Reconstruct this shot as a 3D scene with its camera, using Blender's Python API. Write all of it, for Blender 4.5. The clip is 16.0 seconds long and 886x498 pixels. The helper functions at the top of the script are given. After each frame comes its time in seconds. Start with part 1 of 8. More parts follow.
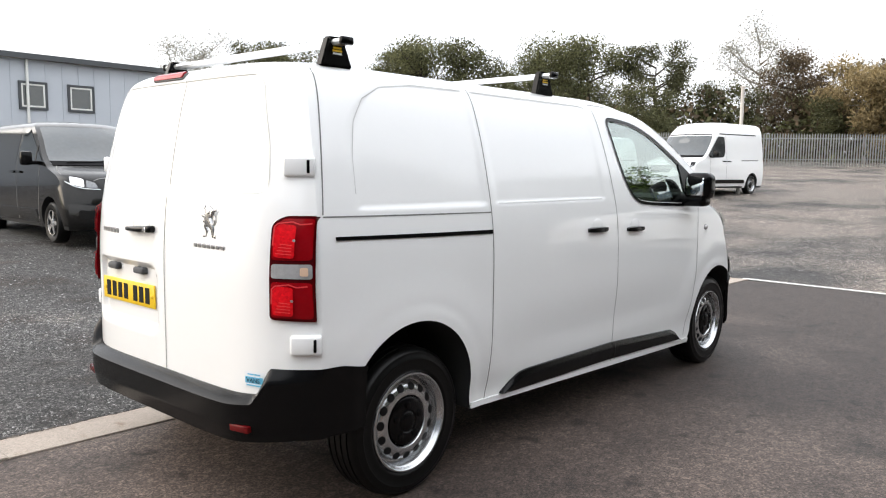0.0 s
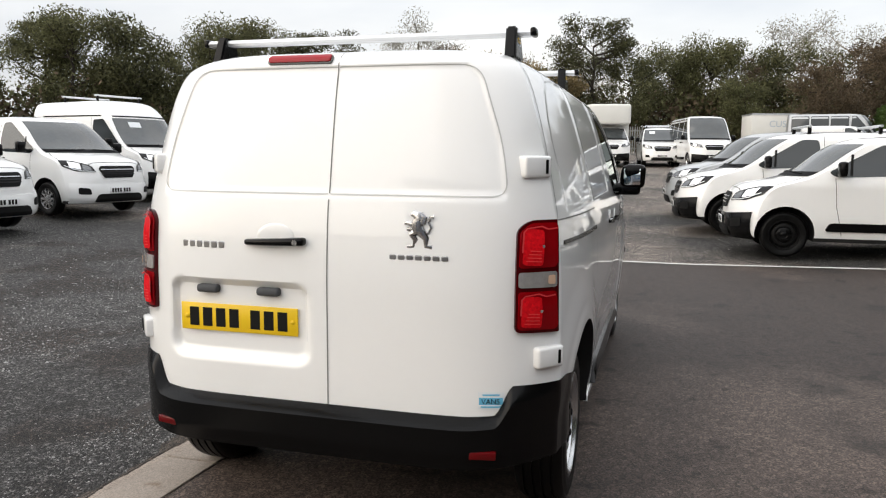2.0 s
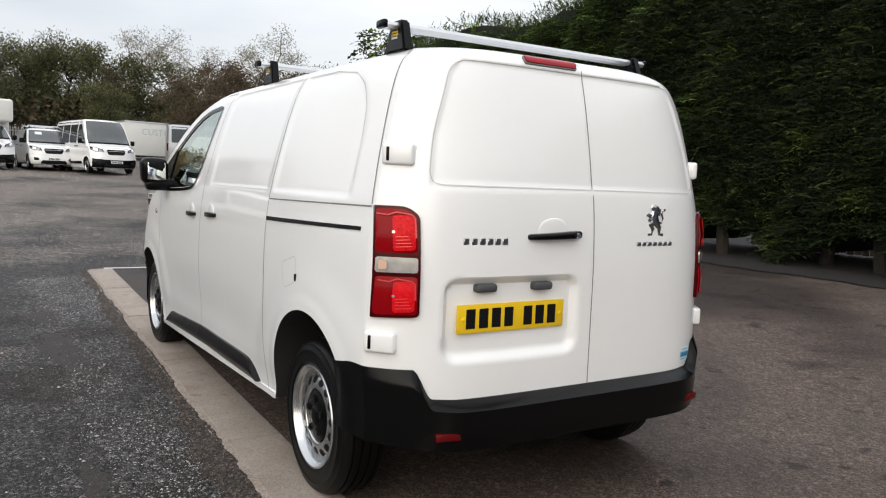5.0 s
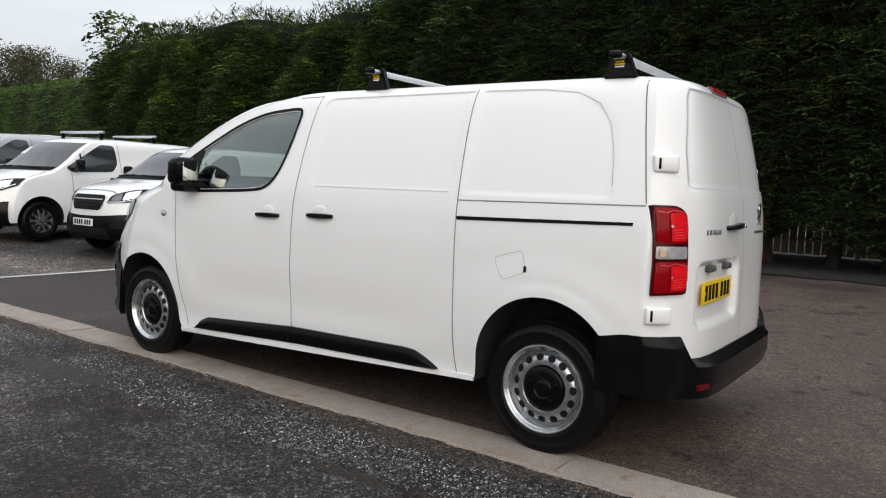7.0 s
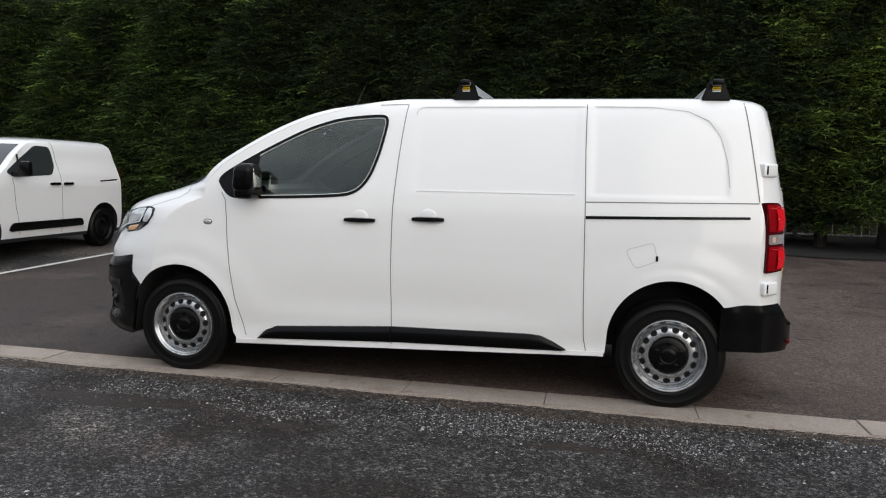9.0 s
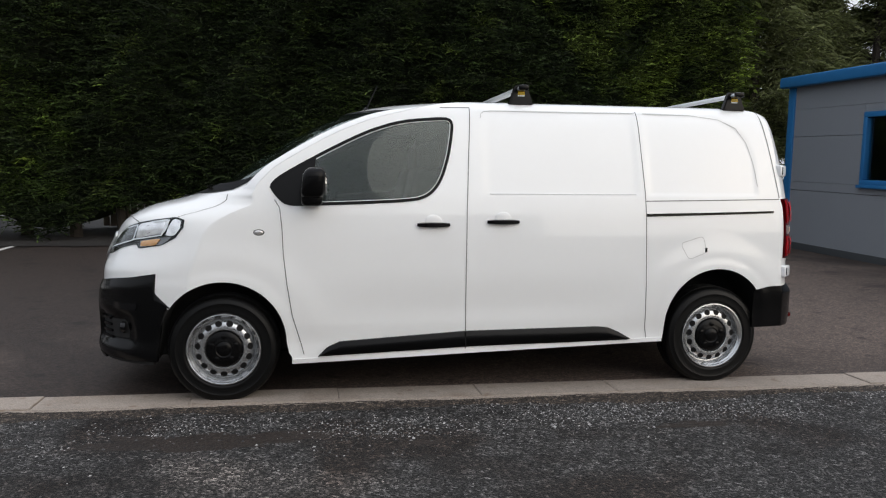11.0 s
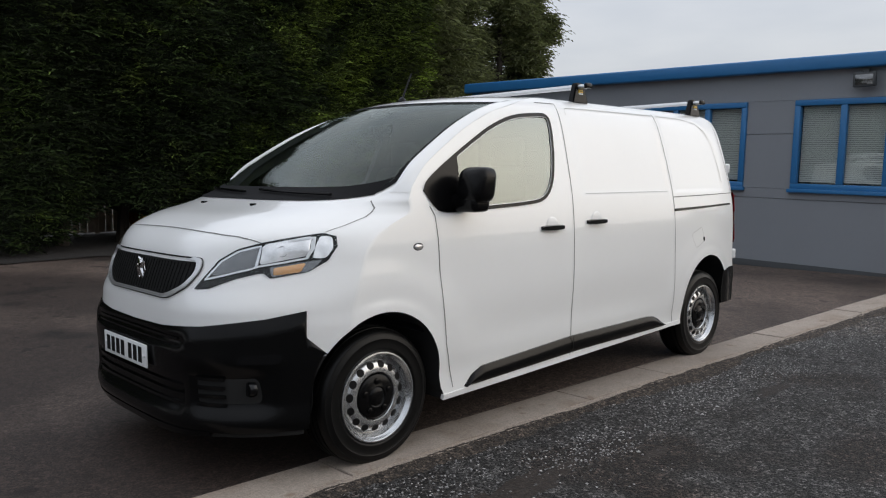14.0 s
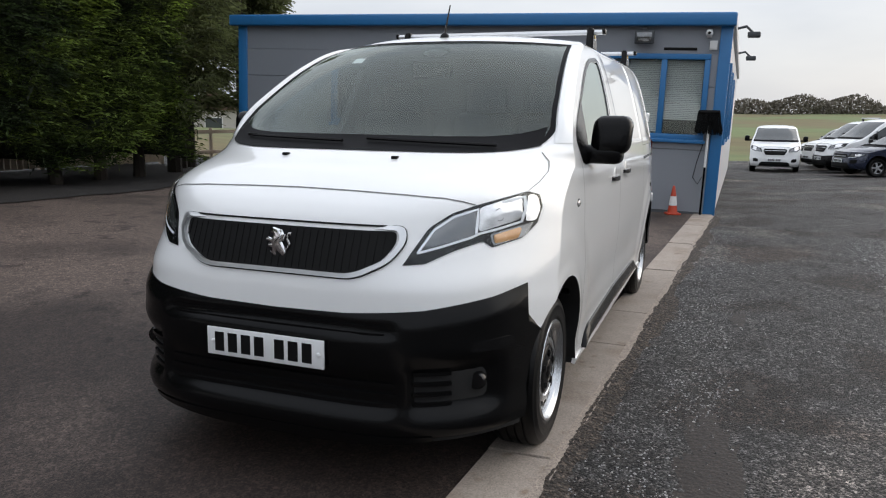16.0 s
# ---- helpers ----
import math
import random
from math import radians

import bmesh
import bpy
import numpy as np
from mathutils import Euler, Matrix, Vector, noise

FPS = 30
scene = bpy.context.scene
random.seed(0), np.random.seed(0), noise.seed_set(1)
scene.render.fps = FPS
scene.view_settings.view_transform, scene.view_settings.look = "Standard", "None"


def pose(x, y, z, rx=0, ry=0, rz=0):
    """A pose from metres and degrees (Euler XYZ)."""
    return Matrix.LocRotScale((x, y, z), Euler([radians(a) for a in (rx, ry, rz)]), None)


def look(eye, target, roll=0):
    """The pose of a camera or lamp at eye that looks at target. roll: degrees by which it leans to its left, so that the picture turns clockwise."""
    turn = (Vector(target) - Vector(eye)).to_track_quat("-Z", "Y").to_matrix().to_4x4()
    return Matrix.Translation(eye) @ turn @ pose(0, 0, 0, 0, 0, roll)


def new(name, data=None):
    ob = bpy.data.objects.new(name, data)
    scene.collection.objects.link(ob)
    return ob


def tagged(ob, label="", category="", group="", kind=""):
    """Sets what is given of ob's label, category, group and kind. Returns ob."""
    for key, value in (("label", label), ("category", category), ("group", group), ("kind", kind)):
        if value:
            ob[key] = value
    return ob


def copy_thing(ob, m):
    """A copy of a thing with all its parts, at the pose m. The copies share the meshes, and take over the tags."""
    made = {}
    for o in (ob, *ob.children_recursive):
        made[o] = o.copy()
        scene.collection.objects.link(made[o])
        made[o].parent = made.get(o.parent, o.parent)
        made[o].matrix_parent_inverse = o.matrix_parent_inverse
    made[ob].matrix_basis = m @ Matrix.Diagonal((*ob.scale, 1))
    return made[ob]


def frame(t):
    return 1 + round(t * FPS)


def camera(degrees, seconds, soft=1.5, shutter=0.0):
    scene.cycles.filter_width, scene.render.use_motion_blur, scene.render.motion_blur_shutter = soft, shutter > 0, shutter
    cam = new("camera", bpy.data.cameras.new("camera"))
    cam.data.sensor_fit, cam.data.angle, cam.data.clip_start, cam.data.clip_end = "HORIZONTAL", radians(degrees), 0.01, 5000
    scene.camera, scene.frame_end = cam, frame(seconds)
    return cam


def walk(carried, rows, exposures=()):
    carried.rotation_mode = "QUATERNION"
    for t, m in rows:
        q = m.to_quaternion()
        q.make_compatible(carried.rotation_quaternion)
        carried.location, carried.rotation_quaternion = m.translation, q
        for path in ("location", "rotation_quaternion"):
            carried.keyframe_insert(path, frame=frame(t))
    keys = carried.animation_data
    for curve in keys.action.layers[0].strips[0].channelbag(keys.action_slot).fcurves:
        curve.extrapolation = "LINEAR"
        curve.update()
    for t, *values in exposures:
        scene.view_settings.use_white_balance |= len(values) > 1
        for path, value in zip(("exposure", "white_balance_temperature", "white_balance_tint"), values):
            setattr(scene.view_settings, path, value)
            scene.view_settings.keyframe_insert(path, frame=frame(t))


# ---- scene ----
cam = camera(60.4, 16.0, soft=1.15)
PATH = [
    (0, (-2.389, -3.225, 1.479), (-0.906, -1.9, 1.268), 0.6),
    (0.5, (-2.74, -2.769, 1.486), (-1.131, -1.601, 1.275), 0.6),
    (1, (-2.982, -2.262, 1.476), (-1.259, -1.268, 1.265), 0.6),
    (1.5, (-3.214, -1.739, 1.48), (-1.388, -0.954, 1.264), 0.5),
    (2, (-3.317, -1.249, 1.513), (-1.408, -0.702, 1.273), 0.4),
    (2.5, (-3.467, -0.677, 1.471), (-1.498, -0.395, 1.261), 0.8),
    (3, (-3.476, -0.105, 1.464), (-1.488, -0.062, 1.252), 0.8),
    (3.2, (-3.466, 0.127, 1.463), (-1.479, 0.025, 1.262), 1.0),
    (5.3, (-2.897, 2.5, 1.386), (-1.283, 1.334, 1.2), 2.2),
    (5.5, (-2.79, 2.73, 1.395), (-1.228, 1.496, 1.206), 2.1),
    (6, (-2.511, 3.319, 1.378), (-1.062, 1.952, 1.198), 2.2),
    (6.5, (-2.119, 3.804, 1.355), (-0.814, 2.298, 1.185), 2.3),
    (7, (-1.707, 4.293, 1.333), (-0.574, 2.653, 1.171), 2.2),
    (7.5, (-1.238, 4.669, 1.335), (-0.289, 2.916, 1.17), 1.8),
    (8, (-0.742, 5.094, 1.376), (0.018, 3.253, 1.198), 1.5),
    (8.5, (-0.164, 5.405, 1.39), (0.442, 3.508, 1.204), 1.2),
    (9, (0.411, 5.662, 1.424), (0.825, 3.715, 1.227), 1.1),
    (9.2, (0.573, 5.734, 1.431), (0.93, 3.776, 1.235), 1.0),
    (11.3, (3.078, 5.688, 1.403), (2.607, 3.753, 1.22), 0.6),
    (11.5, (3.278, 5.612, 1.396), (2.725, 3.699, 1.211), 0.7),
    (12, (3.81, 5.315, 1.426), (3.066, 3.469, 1.23), 0.6),
    (12.5, (4.318, 5.001, 1.467), (3.381, 3.247, 1.255), 0.6),
    (13, (4.755, 4.65, 1.39), (3.644, 2.997, 1.21), 0.1),
    (13.5, (5.234, 4.232, 1.416), (3.983, 2.684, 1.228), 0.0),
    (14, (5.587, 3.748, 1.423), (4.203, 2.317, 1.231), -0.0),
    (14.5, (5.934, 3.236, 1.41), (4.423, 1.94, 1.22), -0.2),
    (15, (6.171, 2.717, 1.422), (4.532, 1.609, 1.128), 0.2),
    (15.5, (6.371, 2.147, 1.432), (4.62, 1.235, 1.11), 0.6),
    (16, (6.504, 1.613, 1.437), (4.664, 0.907, 1.101), 0.9),
]
EXPOSURES = [
    (0.0, 1.12, 6950, 10), (0.5, 0.94, 6950, 10), (1.0, 0.76, 6950, 10), (1.5, 0.58, 7050, 10), (2.0, 0.43, 7100, 10), (2.5, 0.29, 7150, 10), (3.0, 0.22, 7150, 10), (5.5, 0.26, 6800, 10), (6.5, 0.09, 6750, 10),
    (9.0, 0.02, 6650, 10), (12.5, -0.08, 6650, 10), (14.5, -0.18, 6600, 10), (16.0, 0.13, 6600, 10)]
walk(cam, [(t, look(eye, target, roll)) for t, eye, target, roll in PATH], EXPOSURES)

# ---- world and sun ----
SUN_AZ, SUN_EL = radians(133), radians(22)
world = bpy.data.worlds.new("overcast_sky")
scene.world = world
world.use_nodes = True
wt = world.node_tree
wt.nodes.clear()
wn = wt.nodes.new
sky = wn("ShaderNodeTexSky")
sky.sky_type = "NISHITA"
sky.sun_disc = False
sky.sun_elevation = SUN_EL
sky.sun_rotation = radians(90) - SUN_AZ
sky.air_density, sky.dust_density, sky.ozone_density = 1.0, 3.0, 1.0
coords = wn("ShaderNodeTexCoord")
clouds = wn("ShaderNodeTexNoise")
clouds.inputs["Scale"].default_value = 2.2
clouds.inputs["Detail"].default_value = 5.0
squash = wn("ShaderNodeMapping")
squash.inputs["Scale"].default_value = (1, 1, 3.5)
wt.links.new(coords.outputs["Generated"], squash.inputs["Vector"])
wt.links.new(squash.outputs["Vector"], clouds.inputs["Vector"])
ramp = wn("ShaderNodeValToRGB")
ramp.color_ramp.elements[0].position, ramp.color_ramp.elements[1].position = 0.3, 0.7
ramp.color_ramp.elements[0].color = (6.0, 6.5, 7.4, 1)
ramp.color_ramp.elements[1].color = (8.6, 8.9, 9.4, 1)
wt.links.new(clouds.outputs["Fac"], ramp.inputs["Fac"])
blend = wn("ShaderNodeMix")
blend.data_type = "RGBA"
blend.inputs["Factor"].default_value = 0.78
wt.links.new(sky.outputs["Color"], blend.inputs["A"])
wt.links.new(ramp.outputs["Color"], blend.inputs["B"])
background = wn("ShaderNodeBackground")
background.inputs["Strength"].default_value = 0.13
rise = wn("ShaderNodeSeparateXYZ")
wt.links.new(coords.outputs["Generated"], rise.inputs["Vector"])
dome = wn("ShaderNodeMapRange")
dome.inputs["To Min"].default_value, dome.inputs["To Max"].default_value = 0.70, 1.60
wt.links.new(rise.outputs["Z"], dome.inputs["Value"])
overcast = wn("ShaderNodeVectorMath")
overcast.operation = "SCALE"
wt.links.new(blend.outputs["Result"], overcast.inputs[0])
wt.links.new(dome.outputs["Result"], overcast.inputs["Scale"])
wt.links.new(overcast.outputs["Vector"], background.inputs["Color"])
wt.links.new(background.outputs["Background"], wn("ShaderNodeOutputWorld").inputs["Surface"])

sun = bpy.data.lights.new("sun", "SUN")
sun.energy, sun.angle, sun.color = 1.0, radians(70), (1.0, 0.97, 0.93)
sun_lamp = new("sun", sun)
sun_lamp.matrix_world = look((0, 0, 0), (-math.cos(SUN_AZ) * math.cos(SUN_EL), -math.sin(SUN_AZ) * math.cos(SUN_EL), -math.sin(SUN_EL)))


# ---- materials ----
def material(name, color, rough=0.5, metal=0.0, vary=0.0, scale=8.0, bump=0.0, bump_scale=60.0, coat=0.0, spec=0.5, fleck=None, island=0.0, per_object=0.0, translucent=0.0, blotch=0.0, dist=0.02, spots=0.0, tint=None, reach=None, island_rare=0.0, cobble=0.0):
    """A surface with its colour varied at two scales and fine relief."""
    m = bpy.data.materials.new(name)
    m.use_nodes = True
    nt = m.node_tree
    b = nt.nodes["Principled BSDF"]
    b.inputs["Roughness"].default_value = rough
    b.inputs["Metallic"].default_value = metal
    b.inputs["Coat Weight"].default_value = coat
    b.inputs["Coat Roughness"].default_value = 0.02
    b.inputs["Specular IOR Level"].default_value = spec
    b.inputs["Base Color"].default_value = (*color, 1)
    obj = nt.nodes.new("ShaderNodeTexCoord").outputs["Object"]
    last = None

    def shade(fac, low, high):
        nonlocal last
        mr = nt.nodes.new("ShaderNodeMapRange")
        mr.inputs["To Min"].default_value, mr.inputs["To Max"].default_value = low, high
        nt.links.new(fac, mr.inputs["Value"])
        mul = nt.nodes.new("ShaderNodeVectorMath")
        mul.operation = "SCALE"
        if last is None:
            mul.inputs[0].default_value = color
        else:
            nt.links.new(last, mul.inputs[0])
        nt.links.new(mr.outputs["Result"], mul.inputs["Scale"])
        last = mul.outputs["Vector"]

    def noise_tex(s, detail=4.0):
        n = nt.nodes.new("ShaderNodeTexNoise")
        n.inputs["Scale"].default_value = s
        n.inputs["Detail"].default_value = detail
        nt.links.new(obj, n.inputs["Vector"])
        return n.outputs["Fac"]

    for fleck in (fleck if isinstance(fleck, list) else [fleck] if fleck else []):
        v = nt.nodes.new("ShaderNodeTexVoronoi")
        v.inputs["Scale"].default_value = fleck[0]
        nt.links.new(obj, v.inputs["Vector"])
        sep = nt.nodes.new("ShaderNodeSeparateColor")
        nt.links.new(v.outputs["Color"], sep.inputs["Color"])
        rare = nt.nodes.new("ShaderNodeMath")
        rare.operation = "POWER"
        rare.inputs[1].default_value = fleck[3] if len(fleck) > 3 else 1.0
        nt.links.new(sep.outputs["Red"], rare.inputs[0])
        shade(rare.outputs["Value"], fleck[1], fleck[2])
    if vary:
        shade(noise_tex(scale), 1 - vary, 1 + vary)
        shade(noise_tex(scale * 9), 1 - vary * 0.6, 1 + vary * 0.6)
    if blotch:
        shade(noise_tex(0.35, 6.0), 1 - blotch, 1 + blotch)
    if spots:
        mr = nt.nodes.new("ShaderNodeMapRange")
        mr.inputs["From Min"].default_value, mr.inputs["From Max"].default_value = 0.60, 0.68
        nt.links.new(noise_tex(1.1, 6.0), mr.inputs["Value"])
        shade(mr.outputs["Result"], 1.0, 1 - spots)
    for tint in (tint if isinstance(tint, list) else [tint] if tint else []):
        # A second tone in ragged patches; reach: along x, where the patches close up.
        fac = noise_tex(tint[3], 7.0)
        if reach and len(tint) > 6:
            sep = nt.nodes.new("ShaderNodeSeparateXYZ")
            nt.links.new(obj, sep.inputs["Vector"])
            mr = nt.nodes.new("ShaderNodeMapRange")
            mr.inputs["From Min"].default_value, mr.inputs["From Max"].default_value = tint[6] if isinstance(tint[6], tuple) else reach
            mr.inputs["To Min"].default_value, mr.inputs["To Max"].default_value = -0.10, 0.16
            nt.links.new(sep.outputs["X"], mr.inputs["Value"])
            add = nt.nodes.new("ShaderNodeMath")
            nt.links.new(fac, add.inputs[0])
            nt.links.new(mr.outputs["Result"], add.inputs[1])
            fac = add.outputs["Value"]
        mr = nt.nodes.new("ShaderNodeMapRange")
        mr.inputs["From Min"].default_value, mr.inputs["From Max"].default_value = tint[4], tint[5]
        nt.links.new(fac, mr.inputs["Value"])
        mix = nt.nodes.new("ShaderNodeMix")
        mix.data_type = "RGBA"
        mix.inputs["A"].default_value, mix.inputs["B"].default_value = (1, 1, 1, 1), (*tint[:3], 1)
        nt.links.new(mr.outputs["Result"], mix.inputs["Factor"])
        mul = nt.nodes.new("ShaderNodeVectorMath")
        mul.operation = "MULTIPLY"
        nt.links.new(last, mul.inputs[0])
        nt.links.new(mix.outputs["Result"], mul.inputs[1])
        last = mul.outputs["Vector"]
    if island:
        g = nt.nodes.new("ShaderNodeNewGeometry")
        pick = g.outputs["Random Per Island"]
        if island_rare:
            rare = nt.nodes.new("ShaderNodeMath")
            rare.operation = "POWER"
            rare.inputs[1].default_value = 3.0
            nt.links.new(pick, rare.inputs[0])
            pick = rare.outputs["Value"]
        shade(pick, 1 - island, 1 + (island_rare or island))
    if per_object:
        g = nt.nodes.new("ShaderNodeObjectInfo")
        shade(g.outputs["Random"], 1 - per_object, 1 + per_object)
    if last is not None:
        nt.links.new(last, b.inputs["Base Color"])
    if bump:
        bn = nt.nodes.new("ShaderNodeBump")
        bn.inputs["Strength"].default_value = bump
        bn.inputs["Distance"].default_value = dist
        relief = noise_tex(bump_scale, 3.0)
        if cobble:
            # rounded stones, each cell a little dome
            cells = nt.nodes.new("ShaderNodeTexVoronoi")
            cells.inputs["Scale"].default_value = cobble
            nt.links.new(obj, cells.inputs["Vector"])
            domes = nt.nodes.new("ShaderNodeMath")
            domes.operation = "SUBTRACT"
            nt.links.new(relief, domes.inputs[0])
            nt.links.new(cells.outputs["Distance"], domes.inputs[1])
            relief = domes.outputs["Value"]
        nt.links.new(relief, bn.inputs["Height"])
        nt.links.new(bn.outputs["Normal"], b.inputs["Normal"])
    if translucent:
        tr = nt.nodes.new("ShaderNodeBsdfTranslucent")
        if last is not None:
            nt.links.new(last, tr.inputs["Color"])
        else:
            tr.inputs["Color"].default_value = (*color, 1)
        mix = nt.nodes.new("ShaderNodeMixShader")
        mix.inputs["Fac"].default_value = translucent
        nt.links.new(b.outputs["BSDF"], mix.inputs[1])
        nt.links.new(tr.outputs["BSDF"], mix.inputs[2])
        nt.links.new(mix.outputs["Shader"], nt.nodes["Material Output"].inputs["Surface"])
    return m


def glass(name, tint, rough=0.0, sheen_least=0.045, steep=4.0):
    """Thin tinted glass: a clear pane with a mirror's sheen that grows at a slant."""
    m = bpy.data.materials.new(name)
    m.use_nodes = True
    nt = m.node_tree
    nt.nodes.remove(nt.nodes["Principled BSDF"])
    clear = nt.nodes.new("ShaderNodeBsdfTransparent")
    clear.inputs["Color"].default_value = (*tint, 1)
    sheen = nt.nodes.new("ShaderNodeBsdfGlossy")
    sheen.inputs["Roughness"].default_value = rough
    sheen.inputs["Color"].default_value = (0.93, 1.0, 0.95, 1)
    slant = nt.nodes.new("ShaderNodeLayerWeight")
    power = nt.nodes.new("ShaderNodeMath")
    power.operation = "POWER"
    power.inputs[1].default_value = steep
    nt.links.new(slant.outputs["Facing"], power.inputs[0])
    gain = nt.nodes.new("ShaderNodeMath")
    gain.operation = "MULTIPLY_ADD"
    gain.inputs[1].default_value, gain.inputs[2].default_value = 0.75, sheen_least
    nt.links.new(power.outputs["Value"], gain.inputs[0])
    mix = nt.nodes.new("ShaderNodeMixShader")
    nt.links.new(gain.outputs["Value"], mix.inputs["Fac"])
    nt.links.new(clear.outputs["BSDF"], mix.inputs[1])
    nt.links.new(sheen.outputs["BSDF"], mix.inputs[2])
    nt.links.new(mix.outputs["Shader"], nt.nodes["Material Output"].inputs["Surface"])
    return m


WHITE_PAINT = material("white_paint", (0.83, 0.835, 0.83), 0.32, vary=0.012, scale=3, coat=1.0)
SILVER_PAINT = material("silver_paint", (0.45, 0.46, 0.47), 0.3, 0.6, vary=0.03, scale=4, coat=0.6)
DARK_PAINT = material("dark_grey_paint", (0.008, 0.0076, 0.0072), 0.16, 0.0, vary=0.05, scale=4, coat=0.3, spec=0.25)
BLUE_CAR_PAINT = material("blue_car_paint", (0.010, 0.016, 0.040), 0.25, 0.2, coat=0.8)
BLACK_PLASTIC = material("black_plastic", (0.0034, 0.0034, 0.0036), 0.21, vary=0.12, scale=12, bump=0.04, bump_scale=700, dist=0.001, spec=0.16)
GLOSS_BLACK = material("gloss_black", (0.004, 0.004, 0.0045), 0.14, spec=0.35)
GAP_DARK = material("panel_gap", (0.17, 0.17, 0.165), 0.8)
LINER_BLACK = material("arch_liner", (0.008, 0.008, 0.008), 0.9, vary=0.3)
CABIN_GREY = material("cabin_trim", (0.060, 0.063, 0.068), 0.75, vary=0.15, scale=30)
SEAT_CLOTH = material("seat_cloth", (0.03, 0.032, 0.038), 0.9, vary=0.2, scale=40, bump=0.3, bump_scale=300)
RUBBER = material("tyre_rubber", (0.0036, 0.0036, 0.0036), 0.38, spec=0.18, vary=0.25, scale=15, bump=0.15, bump_scale=220, dist=0.004)
STEEL_SILVER = material("wheel_silver", (0.54, 0.55, 0.56), 0.25, 0.9, vary=0.06, scale=10)
# Grey for painted shade along pressed creases; also the fuel flap's joint.
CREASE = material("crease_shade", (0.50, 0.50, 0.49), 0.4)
CHROME = material("chrome", (0.75, 0.75, 0.76), 0.12, 1.0)
BADGE_CHROME = material("figure_chrome", (0.50, 0.50, 0.51), 0.22, 1.0)
BADGE_GREY = material("badge_chrome", (0.34, 0.34, 0.345), 0.28, 1.0)
ALUMINIUM = material("bar_aluminium", (0.62, 0.63, 0.64), 0.35, 0.85, vary=0.05, scale=20)
CAR_GLASS = glass("tinted_glass", (0.42, 0.50, 0.46), 0.0, 0.055, 1.6)
SCREEN_GLASS = glass("windscreen_glass", (0.66, 0.72, 0.70), 0.0, 0.055, 4.5)
OFFICE_GLASS = glass("office_glass", (0.75, 0.80, 0.80), 0.0, 0.08)
CLEAR_LENS = glass("clear_lens", (0.93, 0.94, 0.95), 0.0, 0.02, 5.5)
DARK_GLASS = material("dark_glass", (0.030, 0.035, 0.037), 0.03, spec=0.7)
SCREEN_GREY = material("grey_screen_glass", (0.050, 0.057, 0.060), 0.03, spec=0.9, vary=0.25, scale=2)
RED_LENS = material("red_lens", (0.055, 0.001, 0.002), 0.10, spec=0.2, vary=0.12, scale=40)
RED_MID = material("red_lens_face", (0.24, 0.002, 0.005), 0.12, spec=0.15, vary=0.12, scale=30)
ORANGE_LENS = material("orange_lens", (0.62, 0.42, 0.30), 0.2, coat=0.4)
RED_BRIGHT = material("red_reflector", (0.64, 0.008, 0.014), 0.2, spec=0.1, vary=0.12, scale=12, fleck=(120, 0.85, 1.15))
RED_STOP = material("red_stop_lens", (0.30, 0.006, 0.012), 0.2, spec=0.3)
RED_DIM = material("red_dim", (0.10, 0.002, 0.003), 0.25, spec=0.3)
RED_BAND = material("red_band", (0.60, 0.045, 0.05), 0.2, spec=0.4)
RED_DOT = material("red_facet", (0.80, 0.06, 0.06), 0.12, spec=0.6)
CLEAR_PLASTIC = material("clear_plastic", (0.62, 0.60, 0.59), 0.10, 0.6, vary=0.3, scale=30)
AMBER = material("amber_lens", (0.66, 0.36, 0.16), 0.2, coat=0.5)
# Strong tone variation paints sparkle into the chrome reflectors.
LAMP_SILVER = material("lamp_silver", (0.92, 0.92, 0.93), 0.12, 0.5, vary=0.5, scale=20)
LAMP_DIM = material("lamp_dim", (0.10, 0.10, 0.105), 0.2, 0.3, vary=0.3, scale=30)
FRIT = material("screen_border", (0.010, 0.010, 0.011), 0.6, spec=0.05)
LAMP_GREY = material("lamp_grey", (0.20, 0.205, 0.21), 0.12, 0.8, vary=0.3, scale=22)
PLATE_YELLOW = material("yellow_plate", (0.80, 0.52, 0.015), 0.35, vary=0.03, scale=30)
PLATE_WHITE = material("white_plate", (0.75, 0.76, 0.76), 0.35, vary=0.03, scale=30)
INK = material("black_ink", (0.006, 0.006, 0.006), 0.6, spec=0.15)
MIRROR = material("mirror_glass", (0.8, 0.82, 0.84), 0.02, 1.0)
FAINT_BLUE = material("faded_lettering", (0.42, 0.48, 0.54), 0.5, vary=0.1)
STICKER_BLUE = material("sticker_blue", (0.12, 0.45, 0.65), 0.4)
STICKER_WHITE = material("sticker_white", (0.75, 0.78, 0.8), 0.4)

